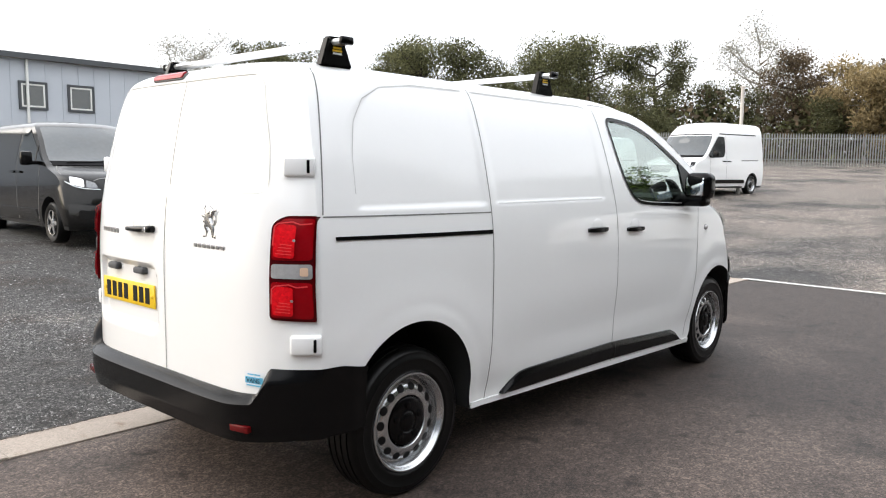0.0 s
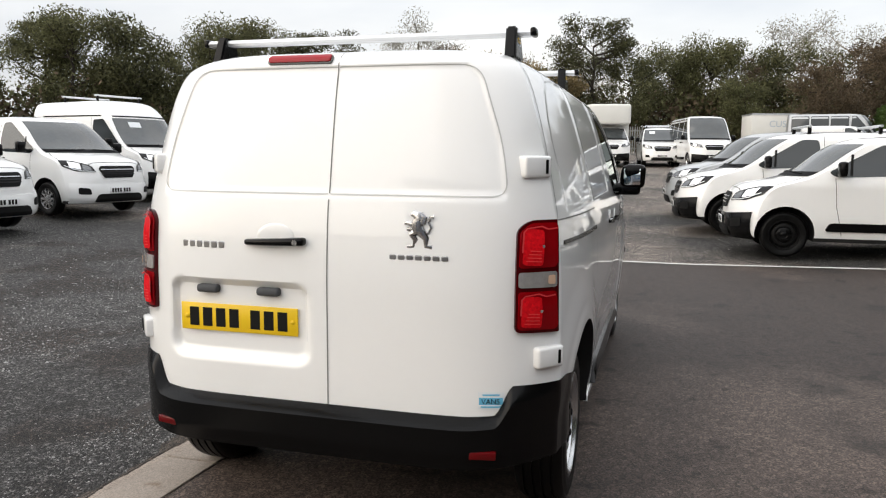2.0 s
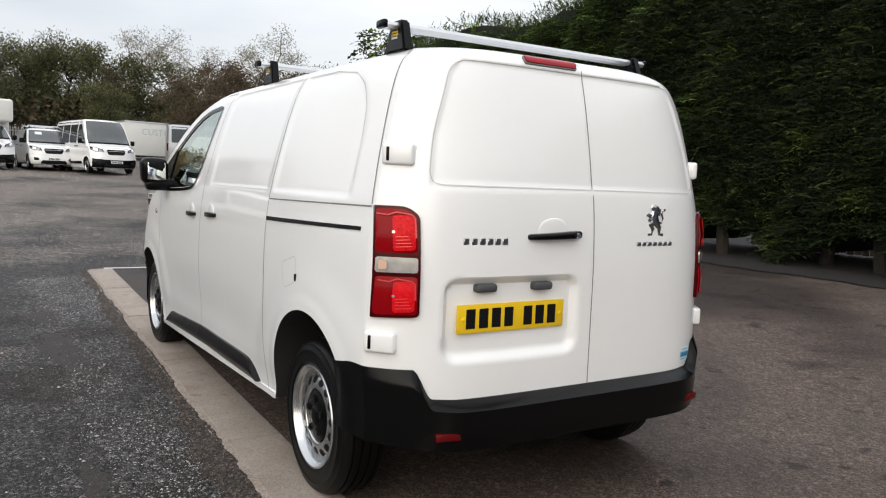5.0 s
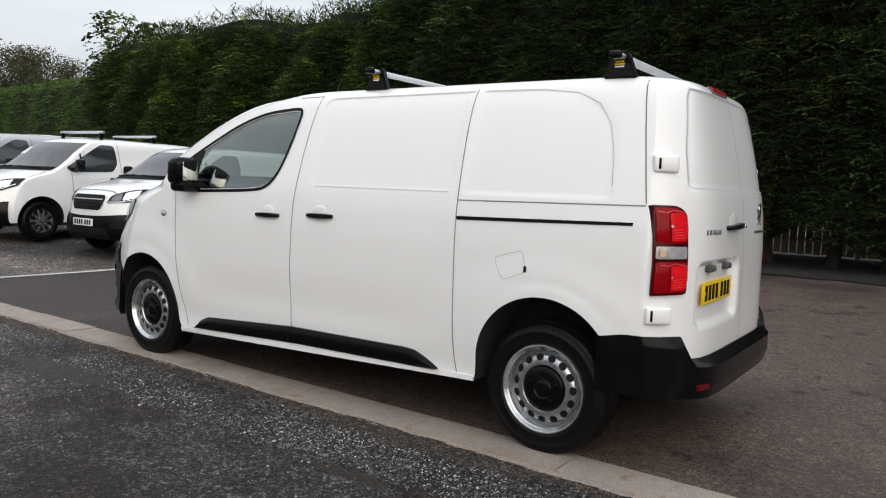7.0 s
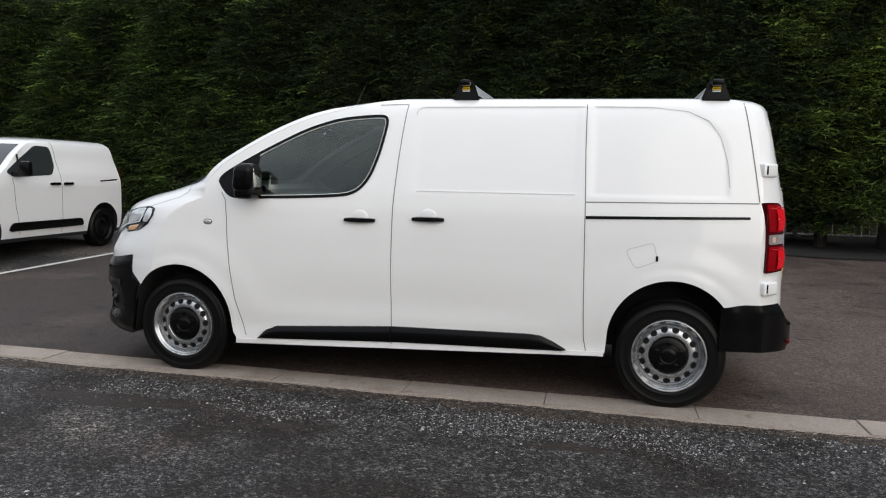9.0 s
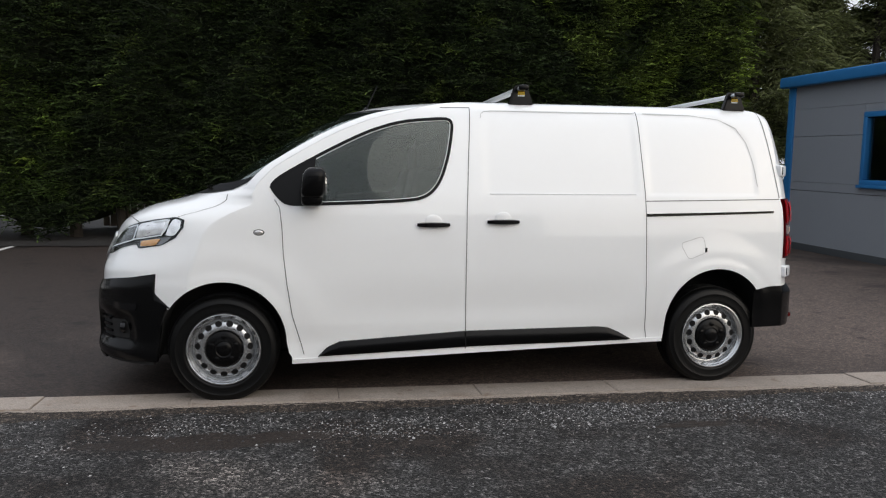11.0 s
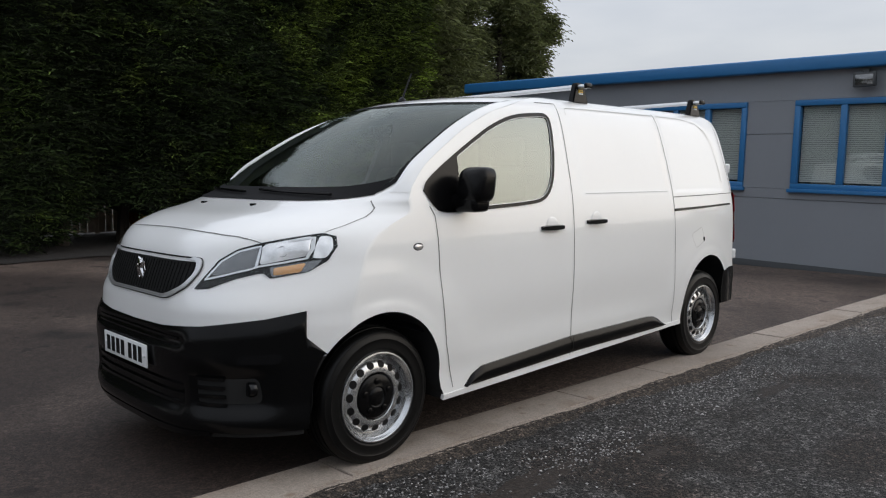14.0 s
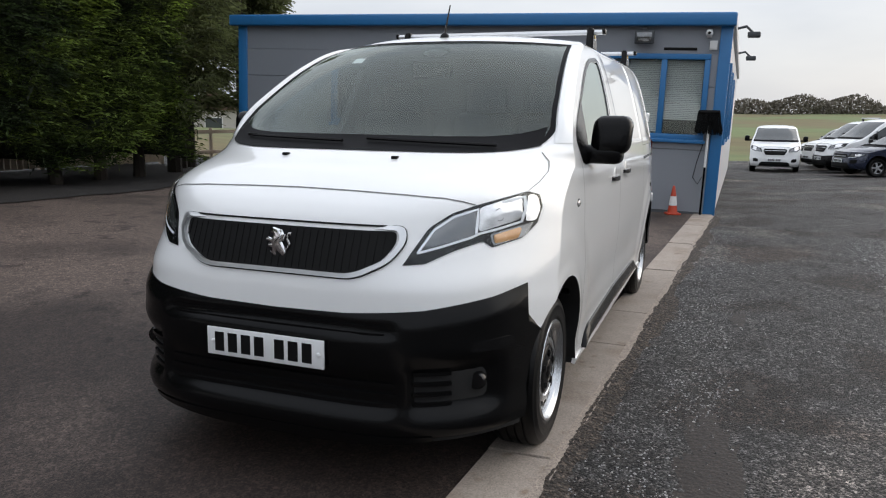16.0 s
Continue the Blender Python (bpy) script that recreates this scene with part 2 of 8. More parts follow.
# Small stains, plus a broad darker tone that closes up towards +x.
ASPHALT = material("asphalt", (0.096, 0.0710, 0.0585), 0.68, spec=0.38, vary=0.14, scale=3.5, spots=0.55, fleck=[(120, 0.45, 2.0, 1.6), (38, 0.75, 1.35, 1.5)], bump=0.5, bump_scale=170, blotch=0.16, dist=0.006, tint=[(0.33, 0.31, 0.31, 0.45, 0.38, 0.58, 1), (0.40, 0.37, 0.37, 4.0, 0.63, 0.67)], reach=(0.5, 5.5))
GRAVEL = material("gravel", (0.039, 0.0372, 0.0360), 0.66, spec=0.32, vary=0.20, scale=1.4, fleck=[(98, 0.22, 4.0, 2.4), (40, 0.5, 2.0, 2.2), (230, 0.5, 1.8, 1.4)], bump=1.0, bump_scale=150, cobble=98, blotch=0.26, dist=0.016, tint=[(3.7, 3.3, 2.95, 0.35, 0.46, 0.66, 1), (0.52, 0.41, 0.35, 0.9, 0.66, 0.74, (14.0, 4.0)), (0.62, 0.58, 0.56, 2.6, 0.70, 0.78, (14.0, 4.0))], reach=(5.0, 16.0))
MUD = material("damp_mud", (0.021, 0.0148, 0.0115), 0.65, spec=0.35, vary=0.3, scale=5, fleck=[(150, 0.6, 2.2, 3.0)], bump=0.6, bump_scale=45, dist=0.012)
DIRT = material("washed_dirt", (0.048, 0.037, 0.029), 0.9, vary=0.35, scale=4, fleck=[(130, 0.4, 2.6, 2.5), (50, 0.5, 1.8, 2.0)], bump=1.0, bump_scale=50, dist=0.03)
STONE = material("loose_stone", (0.056, 0.0548, 0.0538), 0.5, island=0.82, island_rare=7.5, vary=0.15, scale=30)
CONCRETE = material("kerb_concrete", (0.315, 0.268, 0.228), 0.85, vary=0.20, scale=5, tint=[(0.72, 0.66, 0.60, 1.3, 0.52, 0.70), (0.72, 0.64, 0.57, 9.0, 0.60, 0.72)], fleck=(160, 0.8, 1.15), bump=0.35, bump_scale=120, per_object=0.04, blotch=0.2, dist=0.004)
KERB_BED = material("kerb_bed", (0.265, 0.222, 0.187), 0.9, vary=0.3, scale=7, fleck=(140, 0.7, 1.3), bump=0.6, bump_scale=60, dist=0.006)
LINE_PAINT = material("line_paint", (0.62, 0.61, 0.58), 0.7, vary=0.18, scale=14, blotch=0.1)
# Earth brown, darkened further to hold the shade under the trees.
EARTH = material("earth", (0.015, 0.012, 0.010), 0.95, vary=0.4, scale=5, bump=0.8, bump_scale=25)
GRASS = material("grass_field", (0.120, 0.155, 0.052), 0.95, vary=0.25, scale=0.4, blotch=0.2, tint=(1.05, 0.66, 0.75, 0.018, 0.46, 0.54))
PALE_CLADDING = material("pale_cladding", (0.56, 0.57, 0.58), 0.45, vary=0.03, scale=2, blotch=0.04)
CLADDING = material("grey_cladding", (0.235, 0.25, 0.275), 0.5, vary=0.04, scale=2, blotch=0.05)
SHED_CLADDING = material("shed_cladding", (0.42, 0.45, 0.49), 0.5, vary=0.04, scale=1)
BLUE_TRIM = material("blue_trim", (0.022, 0.155, 0.37), 0.4, vary=0.06, scale=6)
ROOF_DARK = material("roof_trim", (0.05, 0.055, 0.06), 0.6, vary=0.1)
WINDOW_GLASS = material("window_glass", (0.05, 0.06, 0.065), 0.05, spec=0.9)
BLIND = material("blind_cloth", (0.62, 0.61, 0.58), 0.8, vary=0.05, scale=3)
FENCE_STEEL = material("fence_steel", (0.28, 0.29, 0.28), 0.6, 0.4, vary=0.15, scale=3)
WHITE_TIMBER = material("white_rail", (0.42, 0.34, 0.26), 0.7, vary=0.1, scale=4)
BARK = material("bark", (0.034, 0.027, 0.021), 0.95, vary=0.35, scale=6, bump=0.8, bump_scale=18)
PALE_BARK = material("pale_bark", (0.26, 0.24, 0.21), 0.9, vary=0.25, scale=6)
# First two tints lighten the leaves towards the row's better lit ends.
HEDGE_LEAF = material("cypress_leaf", (0.0210, 0.0340, 0.0105), 0.8, island=0.65, island_rare=1.5, vary=0.40, scale=0.9, translucent=0.25, spec=0.25, tint=[(2.0, 2.0, 1.5, 0.9, 0.48, 0.62, (5.0, 11.0)), (3.9, 3.4, 2.2, 1.1, 0.50, 0.62, (-0.8, -4.5)), (1.4, 1.4, 1.0, 1.7, 0.52, 0.64)], reach=(3.5, 10.0))
# Leaf colour raised for the brighter daylight beside the office.
CYPRESS_LEAF = material("loose_cypress_leaf", (0.110, 0.128, 0.046), 0.75, island=0.6, vary=0.3, scale=0.8, translucent=0.3)
LEAF_FAR = material("far_leaf", (0.115, 0.100, 0.076), 0.9, island=0.35, vary=0.3, scale=0.05)
# Near-black, so that the hedge's inner shade is in the colour.
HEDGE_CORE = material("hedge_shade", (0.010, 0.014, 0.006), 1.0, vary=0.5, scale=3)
LOW_HEDGE_LEAF = material("clipped_leaf", (0.060, 0.110, 0.018), 0.8, island=0.4, vary=0.25, scale=0.6, translucent=0.2)
LEAF_GREEN = material("leaf_green", (0.086, 0.088, 0.038), 0.8, island=0.6, per_object=0.25, translucent=0.3)
LEAF_RUST = material("leaf_rust", (0.102, 0.074, 0.045), 0.85, island=0.5, per_object=0.2, translucent=0.3)
LEAF_GOLD = material("leaf_gold", (0.29, 0.22, 0.11), 0.85, island=0.45, per_object=0.2, translucent=0.3)
LEAF_PALE = material("leaf_pale", (0.30, 0.29, 0.25), 0.9, island=0.4, translucent=0.2)
SKIP_ORANGE = material("skip_orange", (0.62, 0.26, 0.035), 0.5, vary=0.2, scale=5, blotch=0.15)
ROOF_TILE = material("roof_tile", (0.16, 0.10, 0.075), 0.85, vary=0.2, scale=4)
CONE_ORANGE = material("cone_orange", (0.46, 0.05, 0.018), 0.5, vary=0.08, scale=20)
CONE_WHITE = material("cone_white", (0.72, 0.72, 0.70), 0.5, vary=0.08, scale=20)
BOX_WHITE = material("box_body_white", (0.66, 0.66, 0.63), 0.5, vary=0.05, scale=2)
PALE_STONE = material("pale_wall", (0.45, 0.42, 0.38), 0.85, vary=0.15, scale=3)


# ---- mesh helpers ----
def smooth_by_angle(me, degrees=38):
    bm = bmesh.new()
    bm.from_mesh(me)
    for f in bm.faces:
        f.smooth = True
    lim = radians(degrees)
    for e in bm.edges:
        e.smooth = len(e.link_faces) == 2 and e.calc_face_angle(0.0) < lim
    bm.to_mesh(me)
    bm.free()


def mesh_part(name, verts, faces, mat, parent=None, label="", smooth=False):
    me = bpy.data.meshes.new(name)
    me.from_pydata([tuple(v) for v in verts], [], [tuple(f) for f in faces])
    me.materials.append(mat)
    if smooth:
        smooth_by_angle(me)
    ob = new(name, me)
    if parent is not None:
        ob.parent = parent
    if label:
        ob["label"] = label
    return ob


def part(name, bm, mat, parent=None, label="", smooth=True):
    bmesh.ops.recalc_face_normals(bm, faces=bm.faces)
    me = bpy.data.meshes.new(name)
    bm.to_mesh(me)
    bm.free()
    me.materials.append(mat)
    if smooth:
        smooth_by_angle(me)
    ob = new(name, me)
    if parent is not None:
        ob.parent = parent
    if label:
        ob["label"] = label
    return ob


def thing(name, label, category, m=None, group="", kind=""):
    ob = new(name)
    ob.empty_display_size = 0.2
    if m is not None:
        ob.matrix_basis = m
    return tagged(ob, label, category, group, kind)


def box_bm(x0, x1, y0, y1, z0, z1, bevel=0.0, seg=2, bm=None):
    """A box with bevelled edges."""
    own = bmesh.new()
    bmesh.ops.create_cube(own, size=1.0)
    for v in own.verts:
        v.co = Vector((x0 + (v.co.x + 0.5) * (x1 - x0), y0 + (v.co.y + 0.5) * (y1 - y0), z0 + (v.co.z + 0.5) * (z1 - z0)))
    if bevel:
        bmesh.ops.bevel(own, geom=own.edges[:], offset=bevel, segments=seg, profile=0.5, affect="EDGES")
    if bm is None:
        return own
    tmp = bpy.data.meshes.new("tmp")
    own.to_mesh(tmp)
    own.free()
    bm.from_mesh(tmp)
    bpy.data.meshes.remove(tmp)
    return bm


def lathe(profile, n=48, axis="y", bm=None, centre=(0, 0, 0)):
    """Turns a list of (radius, along) round an axis."""
    bm = bm or bmesh.new()
    rings = []
    for r, a in profile:
        ring = []
        for k in range(n):
            c, s = math.cos(2 * math.pi * k / n), math.sin(2 * math.pi * k / n)
            p = (r * c, a, r * s) if axis == "y" else (r * c, r * s, a) if axis == "z" else (a, r * c, r * s)
            ring.append(bm.verts.new(Vector(p) + Vector(centre)))
        rings.append(ring)
    for a, b in zip(rings, rings[1:]):
        for k in range(n):
            bm.faces.new((a[k], a[(k + 1) % n], b[(k + 1) % n], b[k]))
    return bm


def tube(points, radius, n=8, bm=None, caps=True):
    """A round bar along points; radius may be a list."""
    bm = bm or bmesh.new()
    pts = [Vector(p) for p in points]
    rad = radius if isinstance(radius, (list, tuple)) else [radius] * len(pts)
    rings = []
    for i, p in enumerate(pts):
        d = (pts[min(i + 1, len(pts) - 1)] - pts[max(i - 1, 0)]).normalized()
        u = d.cross(Vector((0, 0, 1)) if abs(d.z) < 0.95 else Vector((1, 0, 0))).normalized()
        v = d.cross(u)
        rings.append([bm.verts.new(p + rad[i] * (u * math.cos(2 * math.pi * k / n) + v * math.sin(2 * math.pi * k / n))) for k in range(n)])
    for a, b in zip(rings, rings[1:]):
        for k in range(n):
            bm.faces.new((a[k], a[(k + 1) % n], b[(k + 1) % n], b[k]))
    if caps:
        bm.faces.new(rings[0])
        bm.faces.new(rings[-1])
    return bm


def curve_of(xs, ys):
    """A monotone cubic through the given points."""
    xs, ys = np.array(xs, float), np.array(ys, float)
    h, d = np.diff(xs), np.diff(ys) / np.diff(xs)
    m = np.zeros(len(xs))
    m[0], m[-1] = d[0], d[-1]
    for i in range(1, len(xs) - 1):
        m[i] = 0 if d[i - 1] * d[i] <= 0 else 2 * d[i - 1] * d[i] / (d[i - 1] + d[i])

    def at(x):
        x = np.clip(x, xs[0], xs[-1])
        i = np.clip(np.searchsorted(xs, x) - 1, 0, len(xs) - 2)
        t = (x - xs[i]) / h[i]
        return (2 * t**3 - 3 * t**2 + 1) * ys[i] + (t**3 - 2 * t**2 + t) * h[i] * m[i] + (3 * t**2 - 2 * t**3) * ys[i + 1] + (t**3 - t**2) * h[i] * m[i + 1]

    return at


def step(a, b, x):
    t = np.clip((x - a) / (b - a), 0, 1)
    return t * t * (3 - 2 * t)


# ---- the lie of the ground ----
def gz(x, y):
    """Height of the ground: level round the van, rising gently on three sides, falling behind the office."""
    up = 0.030 * np.maximum(0, y - 2.5) + 0.024 * np.maximum(0, -1.6 - y)
    return np.minimum(up, 0.6) + 0.038 * np.clip(x - 8.5, 0, 60) - 0.022 * np.clip(-8.0 - x, 0, 60)


def kerb_in(x):
    return 0.80 - 0.034 * x


def kerb_out(x):
    return 1.08 - 0.034 * x


# ---- ground ----
def ground_sheet(name, xs, ys, mat, label, category, lift=0.0, inside=None):
    gx, gy = np.meshgrid(xs, ys, indexing="ij")
    if inside is not None:
        gx, gy = inside(gx, gy)
    z = gz(gx, gy) + lift
    verts = np.stack([gx, gy, z], -1).reshape(-1, 3)
    n, m = gx.shape
    faces = [(i * m + j, (i + 1) * m + j, (i + 1) * m + j + 1, i * m + j + 1) for i in range(n - 1) for j in range(m - 1)]
    ob = mesh_part(name, verts, faces, mat, smooth=True)
    return tagged(ob, label, category, kind="structure")


spread = np.concatenate([[-2500, -900, -300, -150], np.arange(-80, -15, 5), np.arange(-15, 12, 1.5), np.arange(12, 80, 4), [90, 150, 300, 900, 2500]])
ground_sheet("ground", spread, spread, GRAVEL, "dark grey wet gravel yard with worn patches", "ground", -0.006)


def pad(u, v):
    y0 = kerb_in(u) + 0.02
    return u, y0 + v * (-9.2 - y0)


ground_sheet("road", np.linspace(-13, 8.02, 30), np.linspace(0, 1, 24), ASPHALT, "brown-grey tarmac parking pad with damp stains", "tarmac", 0.006, pad)

line_pts = []
for k in range(41):
    y = 0.62 - k * 0.235
    x = 8.13 + 0.040 * (y - 0.5)
    line_pts += [(x - 0.05, y, gz(x, y) + 0.012), (x + 0.05, y, gz(x, y) + 0.012)]
tagged(mesh_part("trim", line_pts, [(2 * i, 2 * i + 1, 2 * i + 3, 2 * i + 2) for i in range(40)], LINE_PAINT), "worn white line painted along the tarmac's edge", "painted line", kind="structure")

# Flush concrete edging, block by block.
kerb = thing("pavement_edging", "flush pale concrete kerb edging between tarmac and gravel", "kerb", kind="structure")
x, k = 8.06, 0
while x > -6.15:
    x1 = max(x - 0.915, -6.2)
    bm = bmesh.new()
    tilt = 0.003 * math.sin(k * 2.7)
    ring = [(x - 0.002, kerb_in(x)), (x - 0.002, kerb_out(x)), (x1 + 0.002, kerb_out(x1)), (x1 + 0.002, kerb_in(x1))]
    top = [bm.verts.new((a, b, 0.016 + tilt)) for a, b in ring]
    low = [bm.verts.new((a, b, -0.12)) for a, b in ring]
    bm.faces.new(top)
    for i in range(4):
        bm.faces.new((top[i], low[i], low[(i + 1) % 4], top[(i + 1) % 4]))
    bmesh.ops.bevel(bm, geom=[e for e in bm.edges if all(v.co.z > 0 for v in e.verts)], offset=0.003, segments=2, affect="EDGES")
    part("kerb_block", bm, CONCRETE, kerb)
    x, k = x1, k + 1

# The rough concrete bed that shows along the outer side of the blocks.
bed_pts, bed_faces = [], []
for i, px in enumerate(np.arange(-6.1, 8.0, 0.03)):
    bed_pts += [(px, kerb_out(px) - 0.03, 0.0125), (px, kerb_out(px) + 0.045, 0.0105), (px, kerb_out(px) + 0.08, -0.014)]
    if i:
        k = 3 * i
        bed_faces += [(k - 3, k, k + 1, k - 2), (k - 2, k + 1, k + 2, k - 1)]
tagged(mesh_part("kerb_bed", bed_pts, bed_faces, KERB_BED, smooth=True), "rough stained concrete bed along the kerb blocks", "concrete", kind="structure")

# Washed-up dirt along the edging, ragged on both sides.
fringe_rng = np.random.default_rng(12)
fx = np.arange(-6.1, 8.0, 0.018)
ragged = np.cumsum(fringe_rng.normal(0, 1, len(fx)))
ragged = ragged - np.convolve(np.pad(ragged, 40, mode="edge"), np.ones(81) / 81, "valid")
ragged = np.clip(ragged / 3.5, -1, 1)
fringe_pts, fringe_faces = [], []
for i, px in enumerate(fx):
    c = kerb_out(px) + 0.145 + 0.05 * math.sin(px * 2.3) * math.sin(px * 0.7 + 1) + 0.03 * ragged[-1 - i]
    a = kerb_out(px) + 0.024 + 0.012 * ragged[i] + 0.006 * math.sin(px * 3.1 + 2) + fringe_rng.normal(0, 0.003)
    fringe_pts += [(px, a, 0.0085), (px, a + 0.016, 0.0128), (px, max(c, a + 0.035), gz(px, c) - 0.0068)]
    if i:
        k = 3 * i
        fringe_faces += [(k - 3, k, k + 1, k - 2), (k - 2, k + 1, k + 2, k - 1)]
tagged(mesh_part("dirt_fringe", fringe_pts, fringe_faces, DIRT), "brown dirt washed up along the concrete edging", "dirt", kind="stuff")

def bed(u, v):
    edge = -8.30 + 0.55 * step(1.0, -4.0, u) + 0.05 * np.sin(u * 3.1) + 0.04 * np.sin(u * 7.7)
    return u, edge + v * (-14.5 - edge)


ground_sheet("ground_bed", np.linspace(-8.0, 60, 280), np.array([0, 0.006, 0.03, 0.2, 0.5, 1.0]), EARTH, "bare earth bed under the hedge, darkened for the trees' shade", "soil", 0.022, bed)


grass = ground_sheet("grass_bank", np.linspace(-60, -12.5, 24), np.linspace(-60, -12.6, 24), GRASS, "rough green grass beyond the timber fence", "grass", 0.02)
for v in grass.data.vertices:
    v.co.z += 0.022 * max(0.0, -16.0 - v.co.y)


# ---- bare muddy patches in the gravel: x, y, half length, half width ----
MUD_SPOTS = ((3.30, 1.64, 0.78, 0.19), (2.15, 1.78, 0.42, 0.10), (1.25, 2.40, 0.36, 0.13), (2.65, 2.16, 0.22, 0.10), (0.55, 1.72, 0.50, 0.10), (-0.60, 1.85, 0.40, 0.11),
             (-1.05, 2.62, 0.80, 0.16), (4.75, 1.62, 0.50, 0.14), (2.30, 2.85, 0.42, 0.14))


def mud_patches():
    rg = np.random.default_rng(41)
    verts, faces = [], []
    for cx, cy, rx, ry in MUD_SPOTS:
        base, n = len(verts), 90
        a = np.linspace(0, 2 * math.pi, n, endpoint=False)
        rim = 1 + 0.16 * np.sin(3 * a + cx) + 0.10 * np.sin(5 * a + cy) + 0.10 * np.sin(11 * a) + rg.normal(0, 0.14, n)
        px, py = cx + rx * rim * np.cos(a), cy + ry * rim * np.sin(a)
        verts.append((cx, cy, float(gz(cx, cy)) - 0.002))
        verts += [(u, v, float(gz(u, v)) - 0.0058) for u, v in zip(px, py)]
        faces += [(base, base + 1 + i, base + 1 + (i + 1) % n) for i in range(n)]
    tagged(mesh_part("mud_patches", verts, faces, MUD, smooth=True), "bare brown damp mud showing through the gravel", "mud", kind="stuff")


mud_patches()


# ---- loose stones ----
def stones(name, n, area, size, seed):
    rng = np.random.default_rng(seed)
    xy = area(rng, n)
    s = rng.uniform(size[0], size[1], n) ** 1.0
    base = np.array([(1, 0, 0.1), (0.2, 0.9, 0), (-0.8, 0.5, 0.1), (-0.6, -0.7, 0), (0.5, -0.8, 0.1), (0.05, 0.1, 0.75)])
    tri = np.array([(0, 1, 5), (1, 2, 5), (2, 3, 5), (3, 4, 5), (4, 0, 5)])
    a = rng.uniform(0, 6.28, n)
    c, d = np.cos(a), np.sin(a)
    v = base[None] * (1 + rng.uniform(-0.25, 0.25, (n, 6, 3)))
    vx = v[..., 0] * c[:, None] - v[..., 1] * d[:, None]
    vy = v[..., 0] * d[:, None] + v[..., 1] * c[:, None]
    pts = np.stack([vx * s[:, None] + xy[:, :1], vy * s[:, None] + xy[:, 1:], v[..., 2] * s[:, None] + (gz(xy[:, 0], xy[:, 1]) - 0.0062)[:, None]], -1)
    faces = (tri[None] + 6 * np.arange(n)[:, None, None]).reshape(-1, 3)
    return tagged(mesh_part(name, pts.reshape(-1, 3), faces, STONE), "scattered loose grey gravel stones on the yard", "gravel", kind="stuff")


def side_strip(rng, n):
    # Stones lie in drifts, with worn bare patches between them.
    x = rng.uniform(-4.5, 7.5, 2 * n)
    off = 0.01 + 4.2 * rng.beta(1.1, 1.6, 2 * n)
    drift = np.sin(1.9 * x + 1.3 * np.sin(1.1 * off)) * np.sin(2.7 * off + 0.8 * x) + 0.6 * np.sin(5.3 * x - 3.1 * off) * np.sin(6.1 * off + 2.0)
    drift += 0.5 * np.sin(11.0 * x + 7.0 * off) * np.sin(13.0 * off - 4.0 * x) + np.minimum(0, off - 0.35) * 2.0
    y = kerb_out(x) + off
    for cx, cy, rx, ry in MUD_SPOTS:
        near = np.hypot((x - cx) / rx, (y - cy) / ry)
        drift -= 9.0 * (near < 0.70 + 0.55 * rng.random(2 * n)) * (rng.random(2 * n) > 0.06)
    keep = np.argsort(-(drift + 2.4 * rng.random(2 * n)))[:n]
    x, off = x[keep], off[keep]
    return np.stack([x, kerb_out(x) + off], -1)


def rear_strip(rng, n):
    x = rng.uniform(-4, 14, n)
    return np.stack([x, kerb_out(x) + 0.5 + 9 * rng.random(n)], -1)


def front_strip(rng, n):
    return np.stack([8.3 + 9 * rng.beta(1, 1.6, n), rng.uniform(-9, 6, n)], -1)


stones("gravel_stones", 118000, side_strip, (0.0020, 0.0068), 3)
stones("gravel_stones", 9000, side_strip, (0.005, 0.0100), 6)
stones("gravel_stones", 22000, rear_strip, (0.005, 0.014), 4)
stones("gravel_stones", 12000, front_strip, (0.005, 0.016), 5)


